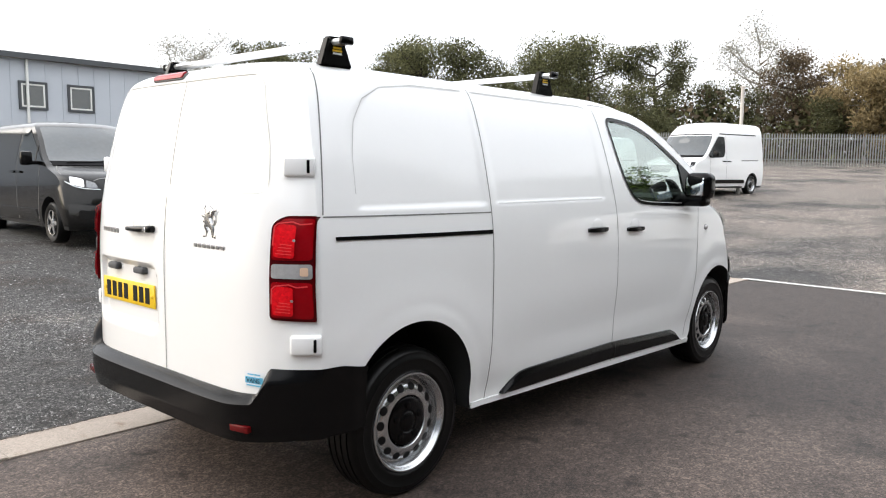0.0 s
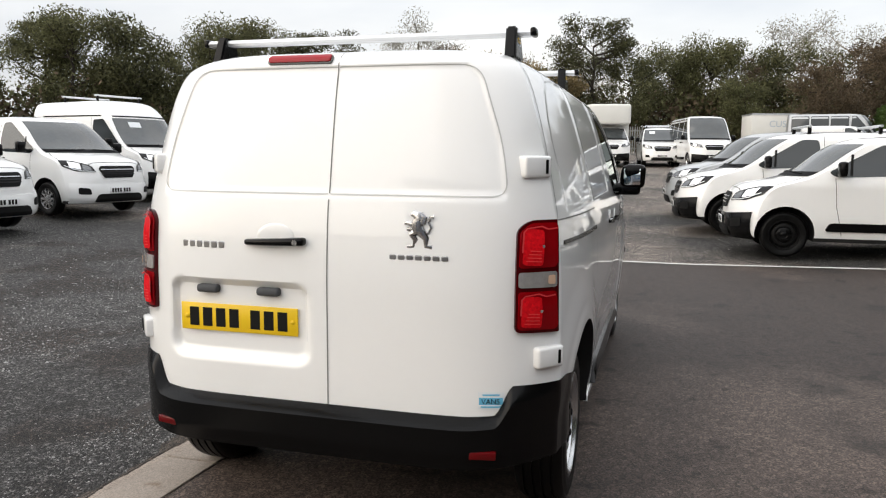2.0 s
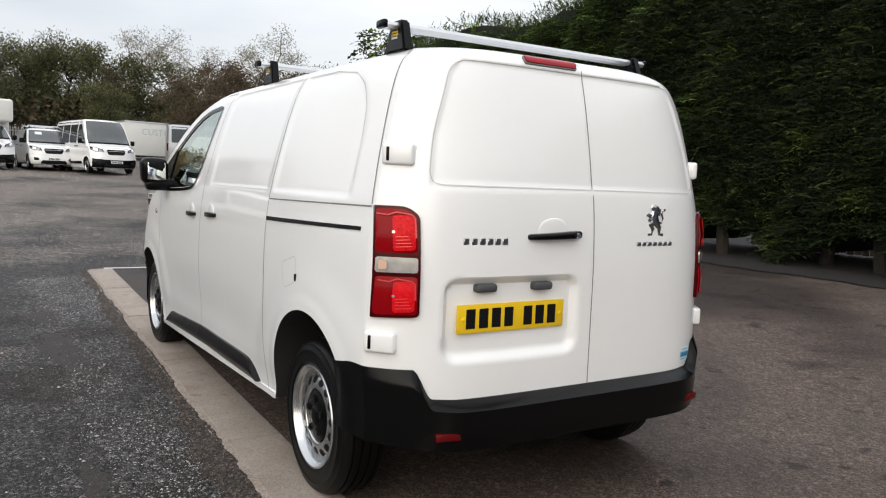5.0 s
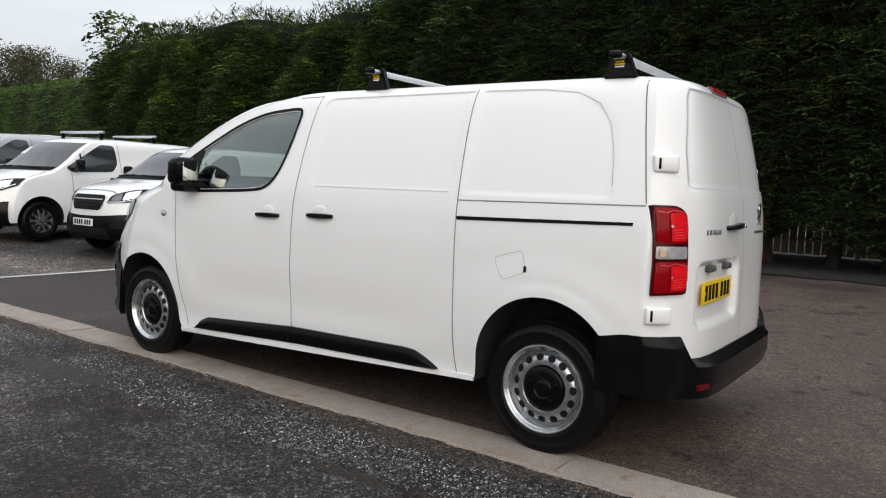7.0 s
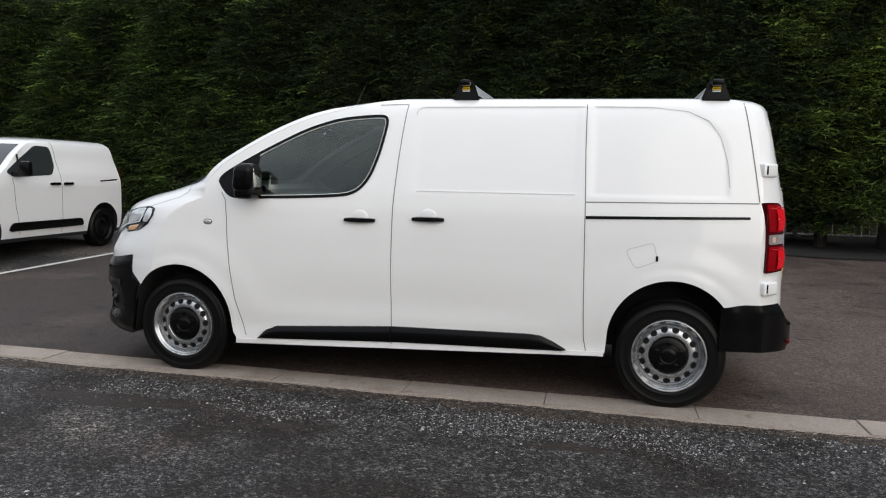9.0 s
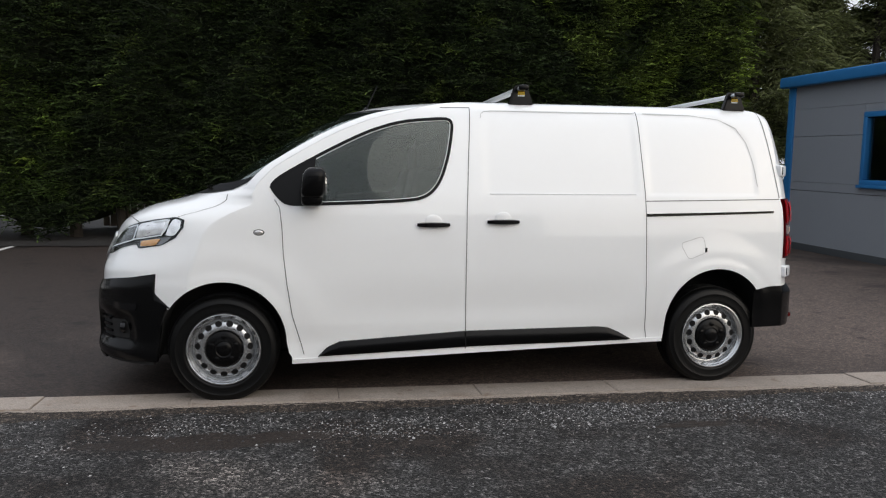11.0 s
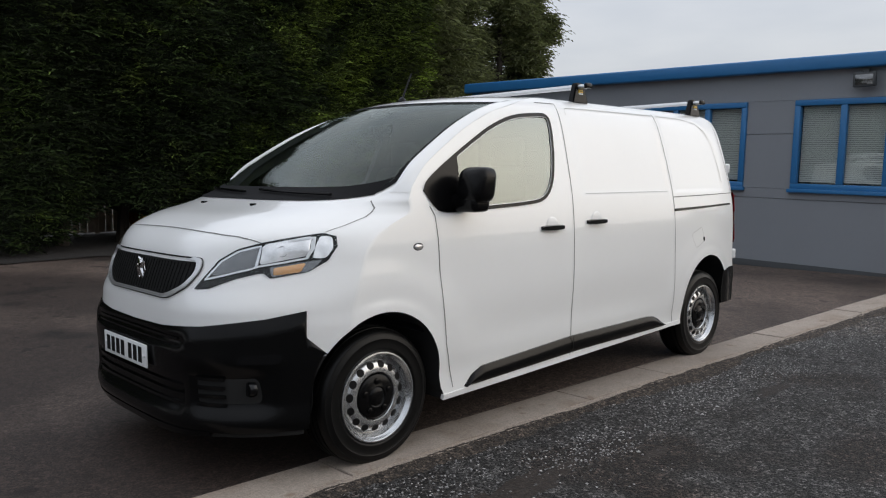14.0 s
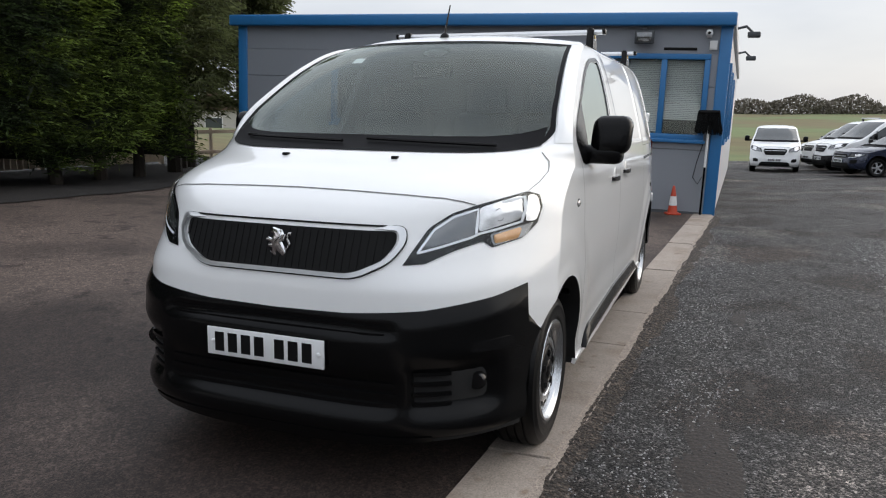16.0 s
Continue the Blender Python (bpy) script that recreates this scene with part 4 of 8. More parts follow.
# ---- wheels ----
def wheel(parent, x, y, r=0.340, steel=True, spokes=0, name="wheel", dark=False):
    """Tyre, rim and cap; y's sign says on which side it faces out."""
    s = 1 if y > 0 else -1
    w = new(name)
    w.parent = parent
    w.location = (x, y, r)
    k = r / 0.335

    def prof(p):
        return [(a * k, b * s) for a, b in p]

    far_tyre = [(0.215, -0.200), (0.285, -0.214), (0.332, -0.178), (0.335, -0.156), (0.335, -0.052), (0.329, -0.028), (0.297, -0.001), (0.240, -0.003), (0.217, -0.018)]
    part("tyre", lathe(prof(far_tyre if parent is not van else [(0.215, -0.200), (0.232, -0.212), (0.285, -0.214), (0.318, -0.200), (0.332, -0.178), (0.334, -0.166), (0.327, -0.165), (0.327, -0.157), (0.335, -0.156), (0.335, -0.128), (0.327, -0.127), (0.327, -0.119), (0.335, -0.118), (0.335, -0.090), (0.327, -0.089), (0.327, -0.081), (0.335, -0.080), (0.334, -0.052), (0.327, -0.051), (0.327, -0.044), (0.332, -0.043), (0.329, -0.028), (0.320, -0.012), (0.312, -0.006), (0.309, -0.0065), (0.297, 0.000), (0.284, 0.0035), (0.280, 0.0015), (0.262, 0.003), (0.244, 0.0005), (0.238, 0.002), (0.231, -0.001), (0.224, -0.008), (0.217, -0.018)]), 64 if parent is van else 32), RUBBER, w)
    rim_mat = RUBBER if dark else STEEL_SILVER
    if steel:
        part("rim", lathe(prof([(0.213, -0.2), (0.218, -0.014), (0.2235, -0.005), (0.221, 0.001), (0.214, 0.002), (0.209, -0.003), (0.206, -0.012), (0.200, -0.017), (0.197, -0.022), (0.194, -0.050), (0.190, -0.061), (0.184, -0.062), (0.178, -0.050), (0.171, -0.037), (0.162, -0.029), (0.148, -0.024), (0.130, -0.021), (0.119, -0.022), (0.113, -0.029), (0.109, -0.046), (0.0, -0.046)]), 64 if parent is van else 40), rim_mat, w, "" if dark else "silver painted steel rim")
        hole = bpy.data.meshes.new("vent_hole")
        hb = lathe([(0.0, 0.0012 * s), (0.0165 * k, 0.0012 * s), (0.0185 * k, -0.001 * s)], 16, "y")
        hb.to_mesh(hole)
        hb.free()
        hole.materials.append(INK)
        for i in range(15):
            a = 2 * math.pi * (i + 0.3) / 15
            h = new("vent_hole", hole)
            h.parent = w
            h.matrix_basis = Matrix.Rotation(-a, 4, "Y") @ Matrix.Translation((0.1575 * k, -0.0268 * s, 0)) @ Matrix.Rotation(radians(-22 * s), 4, "Z") @ Matrix.Diagonal((1.0, 1, 1.14, 1))
        cap = lathe(prof([(0.109, -0.045), (0.1075, -0.024), (0.100, -0.019), (0.074, -0.017), (0.052, -0.012), (0.046, -0.016), (0.040, -0.011), (0.018, -0.008), (0.0, -0.008)]), 40)
        if parent is van:
            for i in range(5):
                a = 2 * math.pi * (i + 0.25) / 5
                lathe(prof([(0.017, -0.022), (0.015, -0.010), (0.010, -0.008), (0.0, -0.008)]), 12, "y", cap, (0.076 * math.cos(a), 0, 0.076 * math.sin(a)))
        part("hub_cap", cap, BLACK_PLASTIC, w, "black plastic hub cap")
    else:
        part("rim", lathe(prof([(0.203, -0.2), (0.208, -0.016), (0.212, -0.006), (0.202, -0.004), (0.192, -0.03), (0.185, -0.07), (0.0, -0.075)]), 40), INK if not dark else rim_mat, w)
        sp = bmesh.new()
        for i in range(spokes or 5):
            a = 2 * math.pi * i / (spokes or 5)
            c, d = math.cos(a), math.sin(a)
            wd = 0.030 if (spokes or 5) <= 6 else 0.020
            ring = [(0.04, -wd), (0.2, -wd * 1.25), (0.2, wd * 1.25), (0.04, wd)]
            top = [sp.verts.new((k * (u * c - v * d), s * -0.012, k * (u * d + v * c))) for u, v in ring]
            low = [sp.verts.new((k * (u * c - v * d), s * -0.05, k * (u * d + v * c))) for u, v in ring]
            sp.faces.new(top)
            for i2 in range(4):
                sp.faces.new((top[i2], low[i2], low[(i2 + 1) % 4], top[(i2 + 1) % 4]))
        lathe(prof([(0.205, -0.03), (0.205, -0.006), (0.192, -0.008), (0.190, -0.03)]), 40, "y", sp)
        lathe(prof([(0.06, -0.03), (0.06, -0.008), (0.0, -0.006)]), 20, "y", sp)
        part("spokes", sp, rim_mat, w)
    return w


BAR = bpy.data.meshes.new("plate_mark")
bar_bm = box_bm(0.0035, 0.0052, -0.021, 0.021, -0.038, 0.038)
bar_bm.to_mesh(BAR)
bar_bm.free()
BAR.materials.append(INK)


def plate_bars(parent, name, centre, ahead, mat, w=0.52, h=0.111, tilt=0.0, groups=((-0.225, 4), (0.045, 3)), seg="x"):
    """A number plate with its characters as plain bars. ahead: +1 faces +x, -1 faces -x."""
    p = new(name)
    p.parent = parent
    p.matrix_basis = Matrix.Translation(centre) @ Euler((0, radians(tilt), 0)).to_matrix().to_4x4() @ (Matrix.Identity(4) if ahead > 0 else Matrix.Rotation(math.pi, 4, "Z"))
    part("plate_sheet", box_bm(-0.004, 0.004, -w / 2, w / 2, -h / 2, h / 2, 0.003, 2), mat, p)
    if parent is van:
        for y in (-0.232, 0.238):
            bolt = lathe([(0.009, 0.004), (0.0085, 0.008), (0.005, 0.0105), (0.0, 0.011)], 12, "x", None, (0, y, 0.0))
            part("plate_bolt", bolt, mat, p)
    for start, n in groups:
        for i in range(n):
            a = start + i * 0.060
            c = new("plate_mark", BAR)
            c.parent = p
            c.location = (0.0, a + 0.023, 0.0)
    return p


# ---- the white panel van ----
HUBS = ((0.0, 0.335), (3.275, 0.335))


def van_detail(x, z):
    d = 0.0
    for hx, hz in HUBS:
        r = np.hypot(x - hx, (z - hz))
        d = d + 0.008 * step(0.72, 0.56, r) * step(0.35, 0.6, z) + 0.005 * step(0.46, 0.40, np.hypot(x - hx, z - hz - (0.05 if hx > 1 else 0.097)))
    # pressed panels above the waist
    m = step(1.304, 1.316, z) * step(1.858, 1.842, z)
    a = step(0.575, 0.60, x) * step(1.645, 1.60, x)
    edge = -0.30 + 0.30 * np.clip((z - 1.50) / 0.36, 0, 1) ** 3
    b = step(edge - 0.012, edge + 0.02, x) * step(0.515, 0.49, x)
    d = d - 0.006 * m * np.maximum(a, b)
    # waist sweep between the wheels
    d = d - 0.008 * step(0.85, 0.55, z) * step(0.40, 0.60, z) * step(0.5, 1.2, x) * step(2.85, 2.2, x)
    return d


def tail_detail(y, z):
    # hollow for the number plate and the pressed upper panels of the doors
    qy, qz = np.abs(y - 0.352) - 0.255, np.abs(z - 0.866) - 0.098
    sdf = np.hypot(np.maximum(qy, 0), np.maximum(qz, 0)) + np.minimum(np.maximum(qy, qz), 0) - 0.05
    soft = np.where(z < 0.80, 0.024, 0.015)
    d = 0.030 * step(soft, -soft, sdf)
    edge = np.interp(z, [1.371, 1.56, 1.80, 1.853], [0.718, 0.690, 0.607, 0.560])
    d = d + 0.009 * step(edge, edge - 0.022, np.abs(y)) * step(1.362, 1.382, z) * step(1.862, 1.845, z)
    return d


VAN = Shell(
    F=[(0.20, 4.00), (0.25, 4.085), (0.31, 4.108), (0.42, 4.098), (0.60, 4.095), (0.80, 4.085), (0.93, 4.048), (1.00, 4.022), (1.06, 4.00), (1.11, 3.962), (1.155, 3.905), (1.19, 3.845), (1.225, 3.765), (1.27, 3.585), (1.305, 3.47), (1.34, 3.385), (1.50, 3.13), (1.65, 2.89), (1.78, 2.66), (1.85, 2.50), (1.89, 2.36), (1.915, 2.2), (1.93, 2.0), (1.94, 1.7)],
    D=[(0.20, 0.48), (0.60, 0.60), (0.95, 0.62), (1.05, 0.62), (1.13, 0.62), (1.225, 0.64), (1.27, 0.50), (1.305, 0.38), (1.38, 0.27), (1.50, 0.22), (1.65, 0.235), (1.78, 0.30), (1.85, 0.40), (1.94, 0.45)],
    P=[(0.20, 4.2), (0.60, 4.9), (0.80, 4.9), (0.93, 4.3), (1.05, 4.0), (1.11, 4.4), (1.155, 4.8), (1.225, 4.3), (1.305, 3.9), (1.40, 3.0), (1.50, 2.8), (1.94, 2.4)],
    W=[(0.20, 0.90), (0.27, 0.925), (0.36, 0.925), (0.50, 0.938), (0.80, 0.953), (1.0, 0.951), (1.15, 0.943), (1.28, 0.926), (1.40, 0.900), (1.55, 0.862), (1.70, 0.818), (1.79, 0.785), (1.85, 0.752), (1.885, 0.715), (1.91, 0.66), (1.928, 0.56), (1.94, 0.30)],
    R=[(0.20, -0.35), (0.33, -0.40), (0.42, -0.60), (0.50, -0.70), (0.60, -0.70), (1.0, -0.70), (1.22, -0.69), (1.40, -0.668), (1.60, -0.632), (1.80, -0.585), (1.87, -0.56), (1.905, -0.52), (1.928, -0.42), (1.94, -0.15)],
    B=[(0.20, 0.17), (0.9, 0.20), (1.5, 0.17), (1.85, 0.14), (1.94, 0.2)],
    zmin=0.20, zmax=1.94, taper_f=0.025, taper_r=0.10, x_f=3.0, x_r=0.3, detail=van_detail, q=6.0, tail=tail_detail)

WINDOW = [(2.985, 1.345), (2.90, 1.245), (2.80, 1.235), (2.10, 1.262), (1.99, 1.30), (1.915, 1.39), (1.86, 1.55), (1.825, 1.74), (1.835, 1.785), (1.88, 1.80), (2.16, 1.775), (2.38, 1.705), (2.62, 1.585), (2.83, 1.47), (2.95, 1.395)]



def softened(pts, rounds=2):
    """The outline with its corners cut, twice over."""
    for _ in range(rounds):
        pts = [q for a, b in zip(pts, pts[1:] + pts[:1]) for q in ((0.78 * a[0] + 0.22 * b[0], 0.78 * a[1] + 0.22 * b[1]), (0.22 * a[0] + 0.78 * b[0], 0.22 * a[1] + 0.78 * b[1]))]
    return pts


WINDOW = softened(WINDOW)


def cut(ob, cutters):
    """Takes the cutters out of ob, for good."""
    for c in cutters:
        mod = ob.modifiers.new("cut", "BOOLEAN")
        mod.operation, mod.solver, mod.object = "DIFFERENCE", "EXACT", c
    bpy.context.view_layer.update()
    me = bpy.data.meshes.new_from_object(ob.evaluated_get(bpy.context.evaluated_depsgraph_get()))
    ob.modifiers.clear()
    old = ob.data
    ob.data = me
    bpy.data.meshes.remove(old)
    for c in cutters:
        bpy.data.objects.remove(c)


def cutter(verts, faces, index):
    me = bpy.data.meshes.new("cutter")
    me.from_pydata([tuple(v) for v in verts], [], [tuple(f) for f in faces])
    bm = bmesh.new()
    bm.from_mesh(me)
    bmesh.ops.recalc_face_normals(bm, faces=bm.faces)
    for f in bm.faces:
        f.material_index = index
    bm.to_mesh(me)
    bm.free()
    for mat in (WHITE_PAINT, LINER_BLACK, CABIN_GREY):
        me.materials.append(mat)
    return new("cutter", me)


def prism(outline, y0, y1):
    n = len(outline)
    v = [(a, y0, b) for a, b in outline] + [(a, y1, b) for a, b in outline]
    return v, [tuple(range(n)), tuple(range(2 * n - 1, n - 1, -1))] + [(i, n + i, n + (i + 1) % n, (i + 1) % n) for i in range(n)]


def inset_outline(pts, d):
    o = np.array(pts)
    c = o.mean(0)
    t = np.roll(o, -1, 0) - np.roll(o, 1, 0)
    n = np.stack([t[:, 1], -t[:, 0]], -1)
    n /= np.linalg.norm(n, axis=1, keepdims=True)
    s = np.sign(((o - c) * n).sum(1).sum())
    return [tuple(p) for p in o - s * n * d]


def arch_outline(hx):
    """A wheel opening: a half round on legs that flare a little."""
    rad, cz, flare = (0.384, 0.385, 0.034) if hx > 1 else (0.377, 0.432, 0.014)
    ring = [(hx + rad * math.cos(a), cz + rad * math.sin(a)) for a in np.linspace(0, math.pi, 40)]
    return ring + [(hx - rad - 0.4 * flare, cz - 0.07), (hx - rad - flare, 0.28), (hx - rad - flare, 0.1), (hx + rad + flare, 0.1), (hx + rad + flare, 0.28), (hx + rad + 0.4 * flare, cz - 0.07)]


def sill_line(x):
    return np.interp(x, [0.392, 2.858], [0.322, 0.247])


def panel_van():
    V = VAN
    van = thing("panel_van", "white medium panel van with black bumpers and steel wheels", "van")
    zs = np.unique(np.round(np.concatenate([np.linspace(0.265, 0.36, 6), np.linspace(0.36, 1.02, 64), np.linspace(1.02, 1.34, 33), np.linspace(1.34, 1.86, 36), np.linspace(1.86, 1.94, 14)]), 4))
    verts, faces = V.solid(zs, 56, 170, 170)
    # the lower edge rises a little towards the tail
    low = sill_line(verts[:, 0])
    verts[:, 2] = np.where(verts[:, 2] < 0.36, low + (verts[:, 2] - 0.265) / 0.095 * (0.36 - low), verts[:, 2])
    body = mesh_part("body", verts, faces, WHITE_PAINT, van)
    for mat in (LINER_BLACK, CABIN_GREY):
        body.data.materials.append(mat)
    bm = bmesh.new()
    bm.from_mesh(body.data)
    bmesh.ops.recalc_face_normals(bm, faces=bm.faces)
    bm.to_mesh(body.data)
    bm.free()
    # Wheel arches, the cab's hollow, then its openings.
    arches = []
    for hx, hz in HUBS:
        ring = arch_outline(hx)
        for y0, y1 in ((0.58, 1.2), (-1.2, -0.58)):
            arches.append(prism(ring, y0, y1))
    cabin_z = np.linspace(0.62, 1.87, 26)
    rings = []
    for z in cabin_z:
        xs = np.linspace(1.80, max(1.9, float(V.xf(z)) - 0.04), 10)
        if z < 1.30:
            xs = np.linspace(1.80, 3.0, 10)
        yy = V.Y(xs, z) - 0.05
        nose = float(V.F(z)) - 0.07 if z >= 1.30 else 3.12
        k = np.linspace(1, -1, 12)[1:-1]
        fr = np.stack([nose - (nose - xs[-1]) * np.abs(k) ** 2.3, k * yy[-1]], -1)
        loop = [(a, b) for a, b in zip(xs, yy)] + [tuple(q) for q in fr] + [(a, -b) for a, b in zip(xs[::-1], yy[::-1])]
        rings.append([(a, b, z) for a, b in loop])
    m = len(rings[0])
    cv = [p for r in rings for p in r]
    cf = [(i * m + j, i * m + (j + 1) % m, (i + 1) * m + (j + 1) % m, (i + 1) * m + j) for i in range(len(rings) - 1) for j in range(m)] + [tuple(range(m)), tuple((len(rings) - 1) * m + j for j in range(m))]
    cut(body, [cutter(*joined(*arches), 1), cutter(cv, cf, 2)])
    glass_edge = inset_outline(WINDOW, 0.018)
    ws_lo, ws_hi = 1.325, 1.853

    def screen_sheet(off, thick, shrink=0.0):
        """The windscreen's curved pane, from side to side."""
        k = 41
        v, f = [], []
        t = np.linspace(ws_lo + shrink, ws_hi - shrink, 16)
        grid = []
        for u in np.linspace(-1, 1, k):
            half = (V.Y(V.xf(t), t) * 0.925 - shrink) * (1 - 0.07 * np.clip(1 - (t - ws_lo) / 0.09, 0, 1) ** 2)
            p = V.at("front", half * u, t)
            n = V.normal("front", half * u, t)
            grid.append((p + n * off, p + n * (off - thick)))
        outer = np.array([g[0] for g in grid])
        inner = np.array([g[1] for g in grid])
        mm = len(t)
        v = list(outer.reshape(-1, 3)) + list(inner.reshape(-1, 3))
        b = k * mm
        f = [(i * mm + j, i * mm + j + 1, (i + 1) * mm + j + 1, (i + 1) * mm + j) for i in range(k - 1) for j in range(mm - 1)]
        f += [tuple(b + q for q in reversed(g)) for g in f]
        edge = [i * mm for i in range(k)] + [(k - 1) * mm + j for j in range(1, mm)] + [i * mm + mm - 1 for i in range(k - 2, -1, -1)] + [j for j in range(mm - 2, 0, -1)]
        f += [(a, d, b + d, b + a) for a, d in zip(edge, edge[1:] + edge[:1])]
        return v, f

    openings = [prism(glass_edge, 0.60, 1.15), prism(glass_edge, -1.15, -0.60)]
    cut(body, [cutter(*openings[0], 2)])
    cut(body, [cutter(*openings[1], 2)])
    cut(body, [cutter(*screen_sheet(0.05, 0.15, 0.012), 2)])
    for f in body.data.polygons:
        c = f.center
        if f.material_index == 0 and (c.z < float(sill_line(c.x)) + 0.012 or (c.x < -0.30 and c.z < 0.56) or (c.x > 3.55 and c.z < 0.60)):
            f.material_index = 1
    smooth_by_angle(body.data, 32)
    return van, body, screen_sheet, glass_edge


van, van_body, screen_sheet, glass_edge = panel_van()


def screen_pane():
    v, f = screen_sheet(0.001, 0.006)
    n = len(v) // 2
    return v[:n], [q for q in f if max(q) < n]


def van_parts():
    V = VAN
    L, Rr = "left", "right"
    ws = mesh_part("windscreen", *screen_pane(), SCREEN_GLASS, van, "tinted glass windscreen", smooth=True)
    ws.visible_shadow = False
    # black band round the windscreen
    zlo, zhi = 1.325, 1.853
    t = np.linspace(-1, 1, 41)
    half_lo, half_hi = float(V.Y(V.xf(zlo), zlo)) * 0.965, float(V.Y(V.xf(zhi), zhi)) * 0.925
    band = joined(
        V.sheet("front", t * half_lo * 0.905, 1.296 + 0.03 * np.abs(t) ** 8, 1.360 + 0.05 * np.abs(t) ** 8, 6, off=0.004),
        V.sheet("front", t * half_hi, np.full(41, zhi - 0.010), np.full(41, zhi + 0.002), 3, off=0.004))
    side_z = np.linspace(zlo, zhi, 24)
    for s in (1, -1):
        hw = V.Y(V.xf(side_z), side_z)
        hw = hw * (1 - 0.07 * np.clip(1 - (side_z - zlo) / 0.09, 0, 1) ** 2)
        a = V.at("front", s * hw * 0.902, side_z) + 0.004 * V.normal("front", s * hw * 0.902, side_z)
        b = V.at("front", s * hw * 0.930, side_z) + 0.004 * V.normal("front", s * hw * 0.930, side_z)
        k = len(side_z)
        band = joined(band, (list(a) + list(b), [(i, i + 1, k + i + 1, k + i) for i in range(k - 1)]))
    mesh_part("screen_surround", *band, FRIT, van, smooth=True)
    # pillars beside the windscreen, standing a little proud of the glass
    pz = np.linspace(1.338, 1.872, 26)
    for s in (1, -1):
        hw = V.Y(V.xf(pz), pz)
        fade = step(1.335, 1.42, pz) * step(1.876, 1.82, pz)
        rows = []
        for u, o in ((0.924, 0.0), (0.930, 0.9), (0.942, 1.15), (0.958, 1.1), (0.975, 0.75), (0.99, 0.25), (1.0, 0.0)):
            rows.append(V.at("front", s * hw * u, pz) + (0.002 + 0.016 * o * fade)[:, None] * V.normal("front", s * hw * min(u, 0.985), pz))
        k = len(pz)
        mesh_part("screen_pillar", [p for r in rows for p in r], [(j * k + i, j * k + i + 1, (j + 1) * k + i + 1, (j + 1) * k + i) for j in range(6) for i in range(k - 1)], WHITE_PAINT, van, smooth=True)
    for seg, s in ((L, 1), (Rr, -1)):
        g = V.poly(seg, WINDOW, 60, 12, off=-0.004)
        mesh_part("side_window", *g, CAR_GLASS, van, "tinted cab door window", smooth=True).visible_shadow = False
        mesh_part("window_seal", *V.strip(seg, inset_outline(WINDOW, 0.004), 0.020, 0.004, True), BLACK_PLASTIC, van)
        mesh_part("quarter_panel", *V.poly(seg, [(2.985, 1.345), (2.90, 1.245), (2.80, 1.235), (2.735, 1.24), (2.70, 1.545), (2.83, 1.47), (2.95, 1.395)], 20, 8, off=0.003, thick=0.006), BLACK_PLASTIC, van, "black plastic mirror corner")
        # panel gaps
        gaps = (
            V.strip(seg, [(2.955, 1.27), (2.925, 1.22), (2.912, 1.1), (2.905, 0.93), (2.885, 0.75), (2.855, 0.55), (2.80, 0.36), (2.785, 0.30)], 0.0055),
            V.strip(seg, [(1.705, 1.872), (1.715, 1.75), (1.735, 1.5), (1.752, 1.2), (1.757, 0.8), (1.752, 0.40), (1.752, 0.30)], 0.0055),
            V.strip(seg, [(0.548, 1.872), (0.545, 1.6), (0.535, 1.3), (0.530, 1.0), (0.522, 0.6), (0.515, 0.42), (0.50, 0.345)], 0.0055),
            V.strip(seg, [(0.53, 1.268), (-0.475, 1.282)], 0.006),
            V.strip(seg, [(-0.385, 1.885), (-0.415, 1.7), (-0.445, 1.5), (-0.475, 1.29)], 0.006),
            V.strip(seg, [(1.705, 1.872), (1.80, 1.871), (1.90, 1.868)], 0.005))
        for g in gaps:
            mesh_part("panel_gap", *g, GAP_DARK, van)
        # Shade of the side pressings, drawn as thin grey strips.
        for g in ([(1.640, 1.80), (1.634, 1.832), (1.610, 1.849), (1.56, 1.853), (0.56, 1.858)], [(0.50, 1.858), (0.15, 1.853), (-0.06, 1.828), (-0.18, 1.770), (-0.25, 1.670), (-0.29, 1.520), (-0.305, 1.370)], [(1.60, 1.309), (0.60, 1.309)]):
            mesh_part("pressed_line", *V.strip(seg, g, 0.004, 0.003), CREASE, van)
        mesh_part("door_rail", *V.sheet(seg, np.linspace(-0.425, 0.528, 40), np.full(40, 1.165) + np.linspace(0.022, 0.0, 40), np.full(40, 1.184) + np.linspace(0.018, 0.0, 40), 3, off=0.004, thick=0.012), BLACK_PLASTIC, van, "black sliding door rail")
        rock = [(2.70, 0.285), (2.64, 0.345), (2.56, 0.378), (1.75, 0.425), (0.86, 0.432), (0.78, 0.425), (0.71, 0.395), (0.62, 0.345), (0.64, 0.335), (1.7, 0.322)]
        mesh_part("side_moulding", *V.poly(seg, rock, 60, 8, off=0.012, thick=0.02, bulge=lambda c, z, t: 0.016 * np.sin(t * math.pi)), BLACK_PLASTIC, van, "black plastic side moulding", smooth=True)
        mesh_part("moulding_joint", *V.strip(seg, [(1.755, 0.32), (1.755, 0.43)], 0.006, 0.029), INK, van)
        mesh_part("sill", *V.sheet(seg, np.linspace(0.392, 2.858, 30), np.linspace(0.318, 0.243, 30), np.linspace(0.346, 0.272, 30), 3, off=0.006, thick=0.02), WHITE_PAINT, van, smooth=True)
